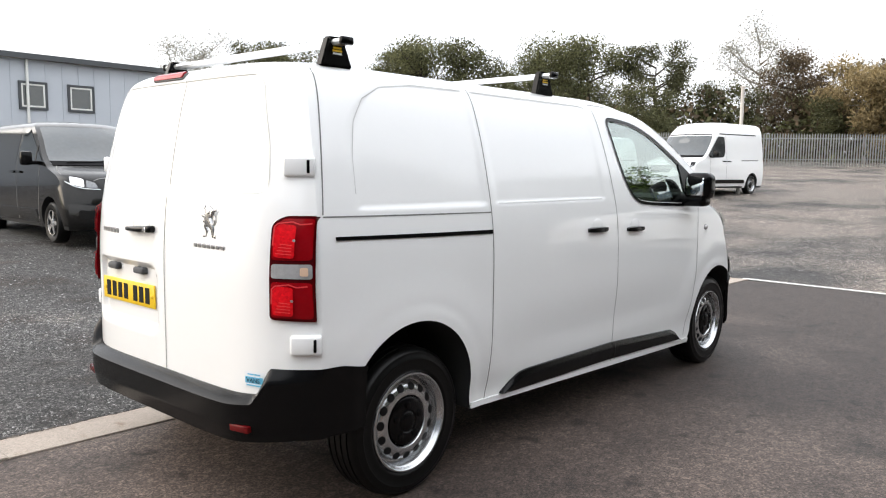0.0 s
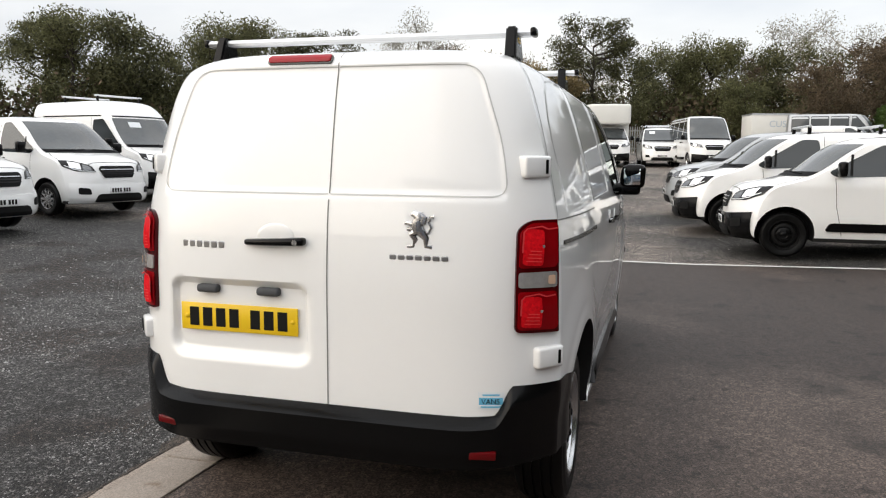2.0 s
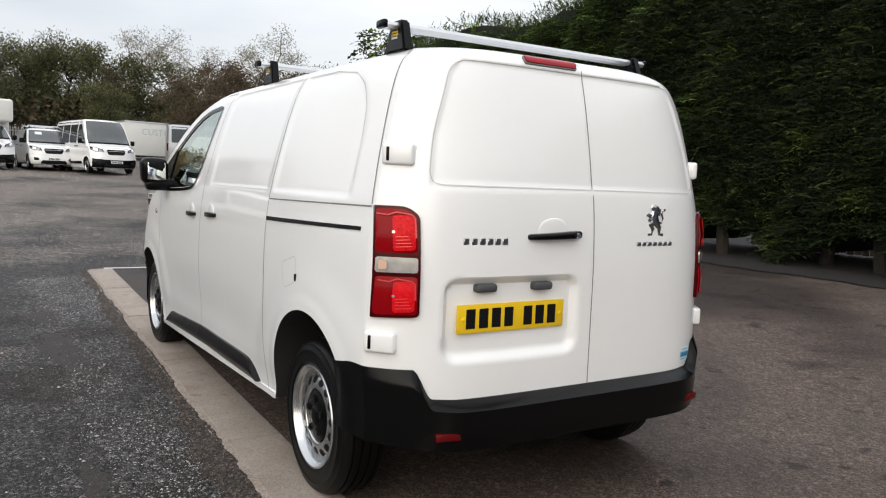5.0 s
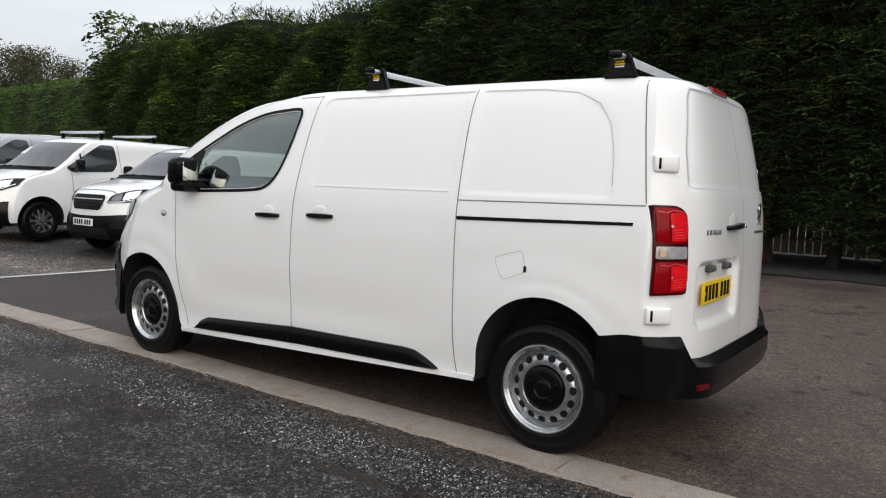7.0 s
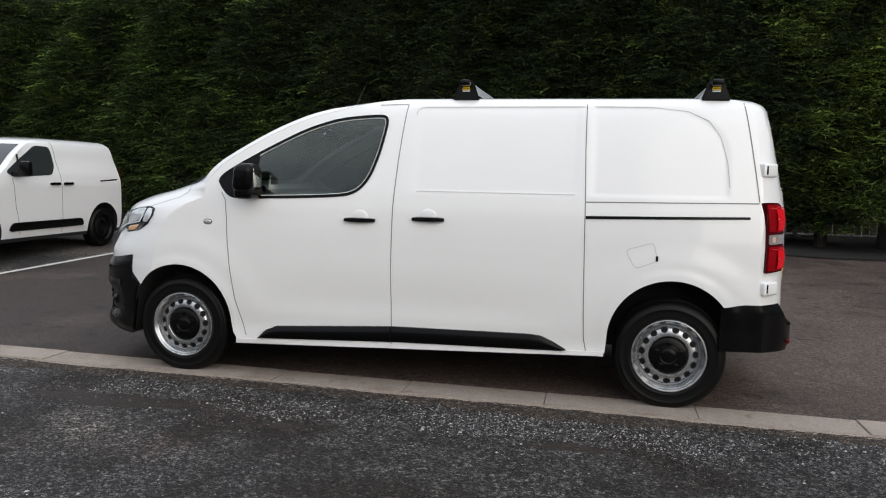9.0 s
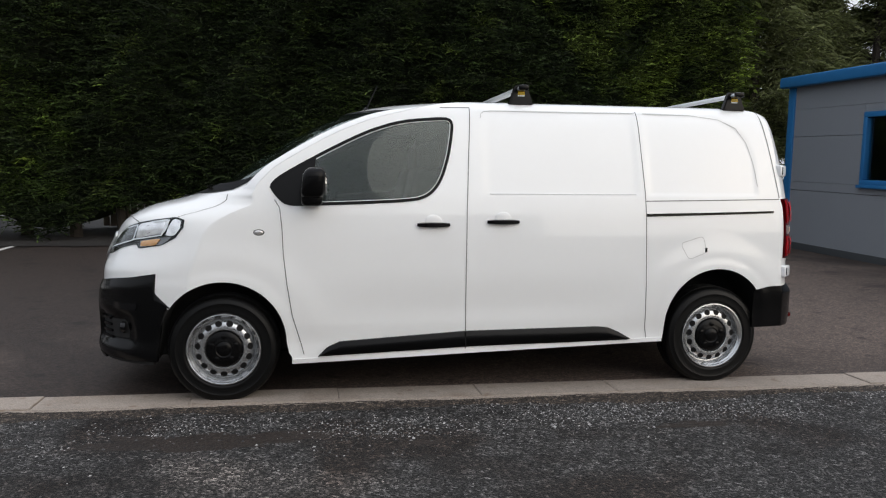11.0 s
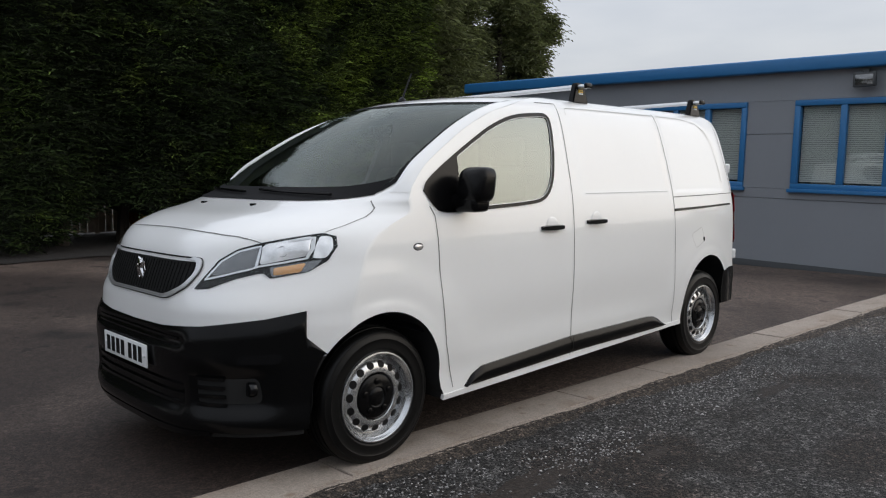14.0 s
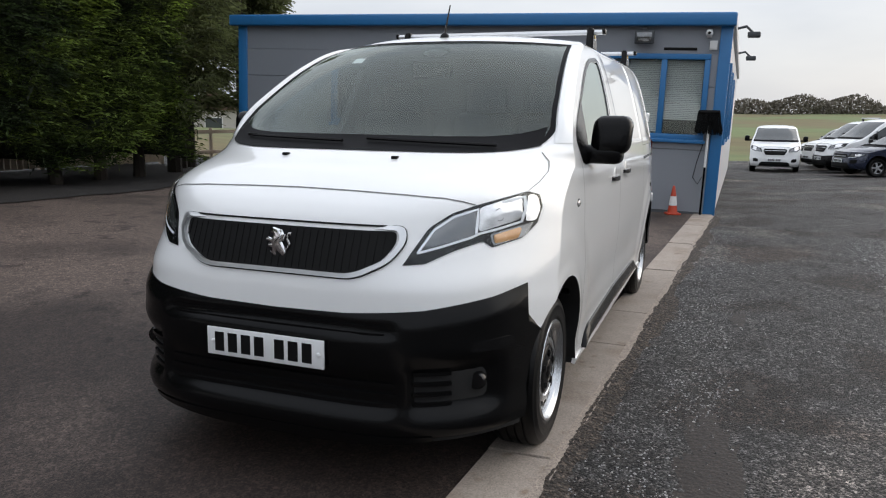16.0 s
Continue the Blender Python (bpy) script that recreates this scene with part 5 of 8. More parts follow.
        # handles
        for hx, hz in ((1.515, 1.140), (1.970, 1.122)):
            h = new("door_handle")
            h.parent = van
            p = V.at(seg, hx, hz)
            h.location = p
            cup = bmesh.new()
            bmesh.ops.create_uvsphere(cup, u_segments=20, v_segments=10, radius=1.0)
            for v in cup.verts:
                v.co = Vector((v.co.x * 0.055, v.co.y * 0.006, v.co.z * 0.045 + 0.012))
            part("handle_cup", cup, WHITE_PAINT, h)
            grip = bmesh.new()
            n = 13
            for i in range(n):
                u = -1 + 2 * i / (n - 1)
                hh = 0.0165 * (1 - 0.35 * abs(u) ** 3)
                dep = 0.030 * (1 - 0.5 * u * u)
                for q in ((-hh, 0.0), (-hh * 0.8, dep), (hh * 0.8, dep), (hh, 0.0)):
                    grip.verts.new((u * 0.105, s * q[1], q[0] - 0.008))
            grip.verts.ensure_lookup_table()
            for i in range(n - 1):
                for j in range(4):
                    grip.faces.new([grip.verts[i * 4 + j], grip.verts[i * 4 + (j + 1) % 4], grip.verts[(i + 1) * 4 + (j + 1) % 4], grip.verts[(i + 1) * 4 + j]])
            grip.faces.new(grip.verts[:4]), grip.faces.new(grip.verts[-4:])
            part("handle_grip", grip, GLOSS_BLACK, h, "black handle")
        # side repeater
        p = V.at(seg, 3.05, 1.07)
        rep = bmesh.new()
        bmesh.ops.create_uvsphere(rep, u_segments=16, v_segments=8, radius=1.0)
        for v in rep.verts:
            v.co = Vector((v.co.x * 0.030 + p[0], v.co.y * 0.009 + p[1], v.co.z * 0.016 + p[2]))
        ring = bmesh.new()
        bmesh.ops.create_uvsphere(ring, u_segments=16, v_segments=8, radius=1.0)
        for v in ring.verts:
            v.co = Vector((v.co.x * 0.034 + p[0], v.co.y * 0.004 + p[1], v.co.z * 0.020 + p[2]))
        part("repeater_seal", ring, INK, van)
        part("side_repeater", rep, CLEAR_PLASTIC, van, "small clear indicator lamp")
        # mirror
        mi = new("door_mirror")
        mi.parent = van
        mi.location = (2.725, s * 0.885, 1.275)
        hb = box_bm(-0.075, 0.062, 0.048, 0.235, 0.004, 0.192, 0.052, 4)
        for v in hb.verts:
            u = (v.co.z - 0.012) / 0.171
            v.co.x = v.co.x * (1.0 - 0.15 * u) - 0.02 * u + (0.02 if v.co.x > 0 else 0)
            v.co.y = (v.co.y + 0.012 * u) * s
        part("mirror_housing", hb, BLACK_PLASTIC, mi, "black plastic mirror housing")
        ab = box_bm(-0.060, 0.070, -0.05, 0.205, -0.040, 0.050, 0.030, 3)
        for v in ab.verts:
            v.co.y *= s
        part("mirror_arm", ab, BLACK_PLASTIC, mi)
        gb = box_bm(-0.010, 0.006, -0.062, 0.062, -0.062, 0.062, 0.005, 2)
        gb.transform(Matrix.Translation((-0.0705, s * 0.142, 0.098)) @ Matrix.Rotation(radians(2 * s), 4, "Z") @ Matrix.Rotation(radians(3), 4, "Y"))
        part("mirror_glass", gb, MIRROR, mi, "mirror glass")
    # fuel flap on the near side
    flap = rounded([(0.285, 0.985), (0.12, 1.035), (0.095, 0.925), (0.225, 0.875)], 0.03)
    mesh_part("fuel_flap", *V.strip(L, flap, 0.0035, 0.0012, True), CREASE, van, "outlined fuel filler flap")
    p = V.at(L, 0.098, 0.94)
    part("flap_latch", box_bm(p[0] - 0.006, p[0] + 0.008, p[1] - 0.004, p[1] + 0.006, p[2] - 0.016, p[2] + 0.016, 0.003), INK, van)


van_parts()


def wrap(V, path, lo, hi, off, m=10, thick=0.0):
    """A piece that runs round a corner: path is a list of (seg, c0, c1, n); lo, hi and off are functions of the way along (0 to 1) and height."""
    zs_t = np.linspace(0, 1, m)
    rows = []
    total = sum(n for *_, n in path)
    for j in range(m):
        pts = []
        i = 0
        for seg, c0, c1, n in path:
            for k in range(n):
                s = i / (total - 1)
                z = lo(s) + (hi(s) - lo(s)) * zs_t[j]
                a = c0(max(z, 0.52)) if callable(c0) else c0
                b = c1(max(z, 0.52)) if callable(c1) else c1
                q = V.at(seg, a + (b - a) * k / max(1, n - 1 if (seg, c0, c1, n) == path[-1] else n), max(z, 0.52))
                pts.append((q[0], q[1], z))
                i += 1
        pts = np.array(pts)
        d = np.gradient(pts[:, :2], axis=0)
        for _ in range(3):
            d = np.concatenate([d[:1], (d[:-2] + 2 * d[1:-1] + d[2:]) / 4, d[-1:]])
        nrm = np.stack([d[:, 1], -d[:, 0]], -1)
        nrm /= np.linalg.norm(nrm, axis=1, keepdims=True) + 1e-9
        mid = pts[len(pts) // 2, :2] - np.array([1.6, 0.0])
        if (nrm[len(pts) // 2] @ mid) < 0:
            nrm = -nrm
        o = np.array([off(i / (total - 1), zs_t[j]) for i in range(total)])
        pts[:, :2] += nrm * o[:, None]
        rows.append(pts)
    k = total
    verts = [p for r in rows for p in r]
    faces = [(j * k + i, j * k + i + 1, (j + 1) * k + i + 1, (j + 1) * k + i) for j in range(m - 1) for i in range(k - 1)]
    return verts, faces


def badge_shape(x0, x1, y, z, side):
    """A plain striding figure of rounded strokes, standing off the panel from x0 to x1."""
    strokes = [
        ([(-0.046, -0.064), (-0.022, -0.062), (-0.014, -0.040), (-0.026, -0.022), (-0.008, 0.0)], [0.006, 0.006, 0.008, 0.012, 0.015]),
        ([(0.050, -0.064), (0.026, -0.062), (0.026, -0.034), (0.008, -0.012), (-0.002, 0.006)], [0.006, 0.006, 0.009, 0.014, 0.015]),
        ([(-0.004, -0.008), (-0.010, 0.014), (-0.004, 0.034)], [0.016, 0.018, 0.016]),
        ([(-0.006, 0.022), (-0.030, 0.016), (-0.046, 0.024), (-0.056, 0.020)], [0.010, 0.008, 0.006, 0.004]),
        ([(-0.012, 0.012), (-0.028, -0.002), (-0.046, 0.000)], [0.009, 0.007, 0.005]),
        ([(0.000, 0.034), (-0.006, 0.050), (-0.022, 0.058), (-0.030, 0.050)], [0.016, 0.015, 0.010, 0.005]),
        ([(0.006, 0.058), (0.018, 0.044), (0.012, 0.022)], [0.008, 0.011, 0.010]),
        ([(0.014, -0.010), (0.036, -0.012), (0.046, 0.008), (0.036, 0.028), (0.044, 0.048), (0.056, 0.046)], [0.005, 0.004, 0.004, 0.004, 0.004, 0.006])]
    bm = bmesh.new()
    for pts, radii in strokes:
        tube([(0.0, y + side * u, z + v) for u, v in pts], [1.3 * r for r in radii], 8, bm)
    for v in bm.verts:
        v.co.x = (x0 + x1) / 2 + v.co.x * 0.55 * abs(x1 - x0) / 0.016
    return bm


def van_rear():
    V = VAN
    # bumper round the tail
    def corner(s):
        """0 in the middle of the tail, 1 at the sides."""
        return float(step(0.24, 0.40, abs(s - 0.5)))

    path = [("left", -0.285, lambda z: float(V.xr(z)), 24), ("rear", lambda z: float(V.Y(V.xr(z), z)), lambda z: -float(V.Y(V.xr(z), z)), 154), ("right", lambda z: float(V.xr(z)), -0.285, 24)]

    def hi(s):
        return 0.563 + 0.006 * float(step(0.25, 0.30, abs(s - 0.5))) + 0.112 * float(step(0.294, 0.322, abs(s - 0.5))) - 0.02 * float(step(0.42, 0.5, abs(s - 0.5)))

    def lo(s):
        return 0.375 + 0.02 * corner(s)

    def off(s, t):
        out = 0.062 * (1 - corner(s)) + 0.004 * corner(s) - 0.012 * float(step(0.46, 0.5, abs(s - 0.5)))
        return 0.004 + out * (1 - 0.94 * min(1.0, max(0.0, (t - 0.83) / 0.17)) ** 1.1) * (0.72 + 0.28 * min(1.0, t * 3.0))

    shell = wrap(V, path, lo, hi, off, 24)
    top = wrap(V, path, lambda s: hi(s) - 0.002, lambda s: hi(s) + 0.004, lambda s, t: (1 - t) * off(s, 1.0) + t * -0.03, 3)
    low = wrap(V, path, lambda s: lo(s) - 0.012, lo, lambda s, t: (1 - t) * -0.12 + t * off(s, 0.0), 3)
    mesh_part("rear_bumper", *joined(shell, top, low), BLACK_PLASTIC, van, "black textured plastic rear bumper", smooth=True)
    for s in (1, -1):
        rf = box_bm(-0.010, 0.03, -0.050, 0.050, -0.015, 0.015, 0.006, 2)
        rp = part("bumper_reflector", rf, RED_DIM, van, "red reflector")
        rp.matrix_basis = Matrix.Translation((-0.726, s * 0.660, 0.437)) @ Matrix.Rotation(s * radians(-12), 4, "Z")
        # tail lights
        def side(pts):
            return [(s * a * 0.962, b) for a, b in pts]
        lamp = new("tail_light")
        lamp.parent = van
        mesh_part("lamp_body", *V.poly("rear", rounded(side([(0.780, 0.88), (0.780, 1.255), (0.82, 1.287), (0.915, 1.287), (0.925, 0.872)]), [0.02, 0.03, 0.03, 0.004, 0.004]), 26, 16, off=0.014, thick=0.03), RED_LENS, lamp, "dark red lens", smooth=True)
        mesh_part("upper_lens", *V.poly("rear", rounded(side([(0.788, 1.115), (0.788, 1.245), (0.822, 1.276), (0.908, 1.276), (0.912, 1.115)]), 0.014), 20, 10, off=0.017, thick=0.006, bulge=lambda c, z, t: 0.005 * np.sin(math.pi * t)), RED_MID, lamp, smooth=True)
        mesh_part("reverse_lens", *V.poly("rear", rounded(side([(0.788, 1.045), (0.788, 1.100), (0.912, 1.100), (0.914, 1.042)]), 0.010), 16, 6, off=0.018, thick=0.006), CLEAR_PLASTIC, lamp, "clear reversing lens", smooth=True)
        mesh_part("lower_lens", *V.poly("rear", rounded(side([(0.788, 0.890), (0.788, 1.030), (0.914, 1.028), (0.918, 0.884)]), 0.014), 20, 10, off=0.017, thick=0.006, bulge=lambda c, z, t: 0.005 * np.sin(math.pi * t)), RED_MID, lamp, smooth=True)
        for za, zb in ((1.122, 1.262), (0.896, 1.022)):
            # Reflector patch; its raised red stands in for light thrown back.
            mesh_part("inner_glow", *V.poly("rear", rounded(side([(0.796, za + 0.006), (0.796, zb - 0.022), (0.812, zb - 0.006), (0.862, zb - 0.012), (0.862, za)]), 0.012), 16, 8, off=0.0265, bulge=lambda c, z, t: 0.004 * np.sin(math.pi * t)), RED_BRIGHT, lamp, "bright red reflector", smooth=True)
            for k in range(4):
                zr = za + 0.016 + 0.012 * k
                mesh_part("reflector_rib", *V.strip("rear", side([(0.806 + 0.004 * k, zr + 0.004), (0.854, zr)]), 0.003, 0.0315), RED_DOT, lamp)
            mesh_part("lens_band", *V.strip("rear", side([(0.794, za + 0.05), (0.796, zb - 0.018), (0.806, zb - 0.006), (0.850, zb + 0.001), (0.872, zb - 0.010), (0.902, zb - 0.006)]), 0.005, 0.0310), RED_BAND, lamp, "pale red edge of the lens")
            zm = (za + zb) / 2
            # Small pale dot drawn as a highlight on the lens.
            mesh_part("lamp_spark", *V.poly("rear", rounded(side([(0.855, zm - 0.005), (0.855, zm + 0.005), (0.863, zm + 0.005), (0.863, zm - 0.005)]), 0.003, 3), 6, 4, off=0.032), CLEAR_PLASTIC, lamp)
        mesh_part("turn_lens", *V.poly("rear", rounded(side([(0.880, 1.056), (0.880, 1.088), (0.902, 1.088), (0.903, 1.054)]), 0.006), 8, 4, off=0.026), ORANGE_LENS, lamp, "pale orange turn bulb", smooth=True)
        for z0, z1 in ((1.440, 1.520), (0.740, 0.820)):
            h = new("rear_door_hinge")
            h.parent = van
            zc = (z0 + z1) / 2
            p = V.at("rear", s * float(V.Y(V.xr(zc), zc)) * 0.955, zc)
            h.matrix_basis = Matrix.Translation(p) @ Matrix.Rotation(s * radians(-48), 4, "Z")
            part("hinge_cover", box_bm(-0.026, 0.05, -0.062, 0.062, -(z1 - z0) / 2, (z1 - z0) / 2, 0.012, 3), WHITE_PAINT, h)
            part("hinge_pin", box_bm(-0.030, 0.01, s * 0.036 - 0.006, s * 0.036 + 0.006, -0.026, 0.026, 0.003), BLACK_PLASTIC, h)
    # doors
    mesh_part("door_gap", *V.strip("rear", [(-0.038, 1.926), (-0.040, 1.895), (-0.042, 1.5), (-0.042, 1.0), (-0.042, 0.56)], 0.0048), GAP_DARK, van)
    # Shade round the rear doors' pressed panels, drawn as grey strips.
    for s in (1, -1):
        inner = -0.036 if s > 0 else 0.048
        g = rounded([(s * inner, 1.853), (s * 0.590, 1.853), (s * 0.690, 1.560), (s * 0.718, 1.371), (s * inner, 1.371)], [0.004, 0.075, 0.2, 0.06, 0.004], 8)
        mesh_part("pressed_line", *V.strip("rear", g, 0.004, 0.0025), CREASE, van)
    # handle
    h = new("rear_door_handle")
    h.parent = van
    h.location = V.at("rear", 0.175, 1.19)
    cup = bmesh.new()
    bmesh.ops.create_uvsphere(cup, u_segments=24, v_segments=12, radius=1.0)
    for v in cup.verts:
        v.co = Vector((v.co.x * 0.005, v.co.y * 0.078, v.co.z * 0.052 + 0.014))
    part("handle_cup", cup, WHITE_PAINT, h)
    grip = box_bm(-0.040, 0.004, -0.130, 0.130, -0.021, 0.010, 0.012, 3)
    bmesh.ops.subdivide_edges(grip, edges=[e for e in grip.edges if abs(e.verts[0].co.y - e.verts[1].co.y) > 0.1], cuts=9)
    for v in grip.verts:
        u = v.co.y / 0.13
        v.co.z = v.co.z * (0.72 + 0.30 * (0.5 - 0.5 * u)) - 0.006 * u
        v.co.x += 0.016 * max(0.0, u) ** 2 + 0.006 * u * u
    part("handle_grip", grip, BLACK_PLASTIC, h, "black handle")
    part("lock", lathe([(0.011, -0.036), (0.011, -0.042), (0.0, -0.042)], 14, "x", None, (0, -0.100, -0.003)), CHROME, h)
    plate = plate_bars(van, "rear_number_plate", (float(V.at("rear", 0.35, 0.868)[0]) - 0.008, 0.352, 0.868), -1, PLATE_YELLOW, groups=((-0.222, 4), (0.052, 3)))
    tagged(plate, "yellow rear number plate")
    for a in (0.485, 0.215):
        q = V.at("rear", a, 0.985)
        part("plate_lamp", box_bm(q[0] - 0.030, q[0] + 0.02, a - 0.048, a + 0.048, 0.968, 1.001, 0.012, 3), CABIN_GREY, van, "dark grey number plate lamp")
    stop = rounded([(-0.012, 1.866), (-0.012, 1.898), (0.262, 1.898), (0.262, 1.866)], 0.012, 4)
    mesh_part("brake_light_frame", *V.poly("rear", stop, 30, 6, off=0.008, thick=0.012), GAP_DARK, van, smooth=True)
    stop = rounded([(-0.008, 1.870), (-0.008, 1.895), (0.258, 1.895), (0.258, 1.870)], 0.010, 4)
    mesh_part("brake_light", *V.poly("rear", stop, 30, 6, off=0.013, thick=0.006, bulge=lambda c, z, t: 0.004 * np.sin(math.pi * t)), RED_STOP, van, "red high brake light", smooth=True)
    # badges as plain shapes
    for i in range(6):
        a = 0.595 - i * 0.034
        q = V.at("rear", a, 1.163)
        part("badge_letter", box_bm(q[0] - 0.004, q[0] + 0.003, a - 0.026, a, 1.150, 1.177, 0.003, 1), BADGE_GREY, van)
    for i in range(7):
        a = -0.292 - i * 0.033
        q = V.at("rear", a, 1.146)
        part("badge_letter", box_bm(q[0] - 0.004, q[0] + 0.003, a - 0.026, a, 1.137, 1.156, 0.003, 1), BADGE_GREY, van)
    q = V.at("rear", -0.405, 1.25)
    bm = badge_shape(q[0] + 0.004, q[0] - 0.010, q[1], q[2], -1.0)
    part("maker_badge", bm, BADGE_CHROME, van, "plain chrome badge")
    # sticker
    mesh_part("dealer_sticker", *V.sheet("rear", np.linspace(-0.722, -0.630, 6), np.full(6, 0.594), np.full(6, 0.658), 3, off=0.002), STICKER_WHITE, van, "small white and blue sticker")
    mesh_part("sticker_band", *V.sheet("rear", np.linspace(-0.718, -0.634, 6), np.full(6, 0.611), np.full(6, 0.638), 3, off=0.003), STICKER_BLUE, van)
    word = bpy.data.curves.new("sticker_word", "FONT")
    word.body, word.size, word.extrude, word.align_x = "VANS", 0.027, 0.0002, "CENTER"
    word.materials.append(INK)
    for z0, wd in ((0.600, 0.036), (0.645, 0.030)):
        mesh_part("sticker_line", *V.sheet("rear", np.linspace(-0.676 - wd, -0.676 + wd, 6), np.full(6, z0), np.full(6, z0 + 0.006), 2, off=0.003), STICKER_BLUE, van)
    w = new("sticker_word", word)
    w.parent = van
    q = V.at("rear", -0.675, 0.616)
    w.matrix_basis = Matrix.Translation((q[0] - 0.0050, -0.676, 0.615)) @ Euler((radians(90), 0, radians(-74))).to_matrix().to_4x4()


van_rear()


def van_front():
    V = VAN
    # bumper
    def across(x, z):
        """How far out the nose is at x."""
        return float(V.Y(V.xf(z), z) * ((V.F(z) - x) / V.D(z)) ** (1 / V.P(z)))

    c_top, c_mid, c_end = across(3.682, 0.76), across(3.676, 0.70), across(3.588, 0.62)
    half = np.concatenate([np.linspace(0, 1, 34) ** 0.8 * c_top, [c_mid], np.linspace(c_mid, c_end, 9)[1:]])
    up = np.concatenate([np.interp(half[:34], [0, 0.3, 0.59, 0.80, 0.89, 0.93], [0.722, 0.728, 0.752, 0.786, 0.818, 0.826]), np.linspace(0.695, 0.612, 9)])
    cs, hi = np.concatenate([-half[:0:-1], half]), np.concatenate([up[:0:-1], up])
    lo = np.interp(np.abs(cs), [0, 0.45, 0.75, 0.93], [0.275, 0.285, 0.275, 0.27])
    for i, c in enumerate(cs):
        for _ in range(6):
            x = float(V.at("front", c, max(lo[i], 0.5))[0]) - 3.275
            if abs(x) < 0.386:
                lo[i] = max(lo[i], 0.385 + math.sqrt(0.386**2 - x * x))
        lo[i] = min(lo[i], hi[i] - 0.008)

    def puff(c, z, t):
        edge = np.minimum(1, (1 - t) * 8) * np.minimum(1, t * 6)
        corner = step(0.93, 0.78, np.abs(c))
        mid = 0.004 * np.exp(-(((z - 0.60) / 0.05) ** 2)) + 0.020 * np.exp(-(((z - 0.30) / 0.05) ** 2))
        dip = -0.022 * step(0.52, 0.48, np.abs(c)) * (np.exp(-(((z - 0.43) / 0.075) ** 4)) + 0.7 * np.exp(-(((z - 0.675) / 0.025) ** 4)))
        pods = -0.030 * step(0.54, 0.57, np.abs(c)) * step(0.82, 0.78, np.abs(c)) * np.exp(-(((z - 0.46) / 0.10) ** 4))
        return 0.022 * edge * (0.25 + 0.75 * corner) + (mid + dip + pods) * corner

    mesh_part("front_bumper", *V.sheet("front", cs, lo, hi, 30, off=0.004, thick=0.02, bulge=puff), BLACK_PLASTIC, van, "black textured plastic front bumper", smooth=True)
    for z0 in (0.345, 0.385, 0.425, 0.465):
        mesh_part("intake_slat", *V.sheet("front", np.linspace(-0.50, 0.50, 24), np.full(24, z0), np.full(24, z0 + 0.014), 3, off=0.016, thick=0.02), BLACK_PLASTIC, van)
    for z0 in (0.655, 0.682):
        mesh_part("intake_slat", *V.sheet("front", np.linspace(-0.46, 0.46, 24), np.full(24, z0), np.full(24, z0 + 0.010), 3, off=0.016, thick=0.02), BLACK_PLASTIC, van)
    for s in (1, -1):
        for z0 in (0.39, 0.43, 0.47, 0.51):
            mesh_part("intake_slat", *V.sheet("front", s * np.linspace(0.56, 0.68, 8), np.full(8, z0), np.full(8, z0 + 0.014), 3, off=0.012, thick=0.02), BLACK_PLASTIC, van)
        q = V.at("front", s * 0.755, 0.47)
        f = lathe([(0.0, 0.012), (0.030, 0.010), (0.036, 0.0), (0.036, -0.02)], 20, "x", None, (q[0] + 0.004, q[1], q[2]))
        part("fog_lamp", f, GLOSS_BLACK, van, "round dark fog lamp cover")
        mesh_part("bumper_insert", *V.poly("front", [(s * a, b) for a, b in rounded([(0.725, 0.592), (0.735, 0.634), (0.838, 0.632), (0.832, 0.588)], 0.01)], 12, 4, off=0.030, thick=0.02), GLOSS_BLACK, van, smooth=True)
    mesh_part("chin_spoiler", *V.sheet("front", np.linspace(-0.62, 0.62, 30), np.full(30, 0.238) + 0.03 * np.abs(np.linspace(-1, 1, 30)) ** 2, np.full(30, 0.285), 4, off=0.028, thick=0.03), BLACK_PLASTIC, van, smooth=True)
    # grille
    inner = [(-0.462, 1.026), (0.462, 1.026), (0.468, 0.985), (0.43, 0.925), (0.32, 0.868), (-0.32, 0.868), (-0.43, 0.925), (-0.468, 0.985)]
    inner = rounded(inner, 0.045, 5)
    mesh_part("grille_mesh", *V.poly("front", inner, 50, 8, off=0.004), INK, van, "black grille mesh", smooth=True)
    for i in range(31):
        a = -0.45 + 0.03 * i
        b0 = np.interp(abs(a), [0, 0.32, 0.43, 0.47], [0.873, 0.873, 0.93, 0.99])
        mesh_part("grille_bar", *V.sheet("front", np.array([a - 0.005, a + 0.005]), np.full(2, b0), np.full(2, 1.018), 6, off=0.007, thick=0.004), INK, van)
    fr = [(-0.492, 1.044), (0.492, 1.044), (0.502, 0.985), (0.458, 0.916), (0.335, 0.853), (-0.335, 0.853), (-0.458, 0.916), (-0.502, 0.985)]
    a, b = rounded(fr, 0.05, 6), rounded([(x * 0.955, 0.95 + (z - 0.95) * 0.84) for x, z in fr], 0.045, 6)
    k = len(a)
    A, Bp = np.array(a), np.array(b)
    rim = []
    for arr, o in ((A, 0.003), (A, 0.014), (Bp, 0.016), (Bp, 0.004)):
        rim.append(V.at("front", arr[:, 0], arr[:, 1]) + o * V.normal("front", arr[:, 0], arr[:, 1]))
    mesh_part("grille_frame", [p for r in rim for p in r], [(r * k + i, r * k + (i + 1) % k, (r + 1) * k + (i + 1) % k, (r + 1) * k + i) for r in range(3) for i in range(k)], ALUMINIUM, van, "satin chrome grille surround", smooth=True)
    mesh_part("grille_outline", *V.strip("front", a, 0.007, 0.004, True), INK, van)
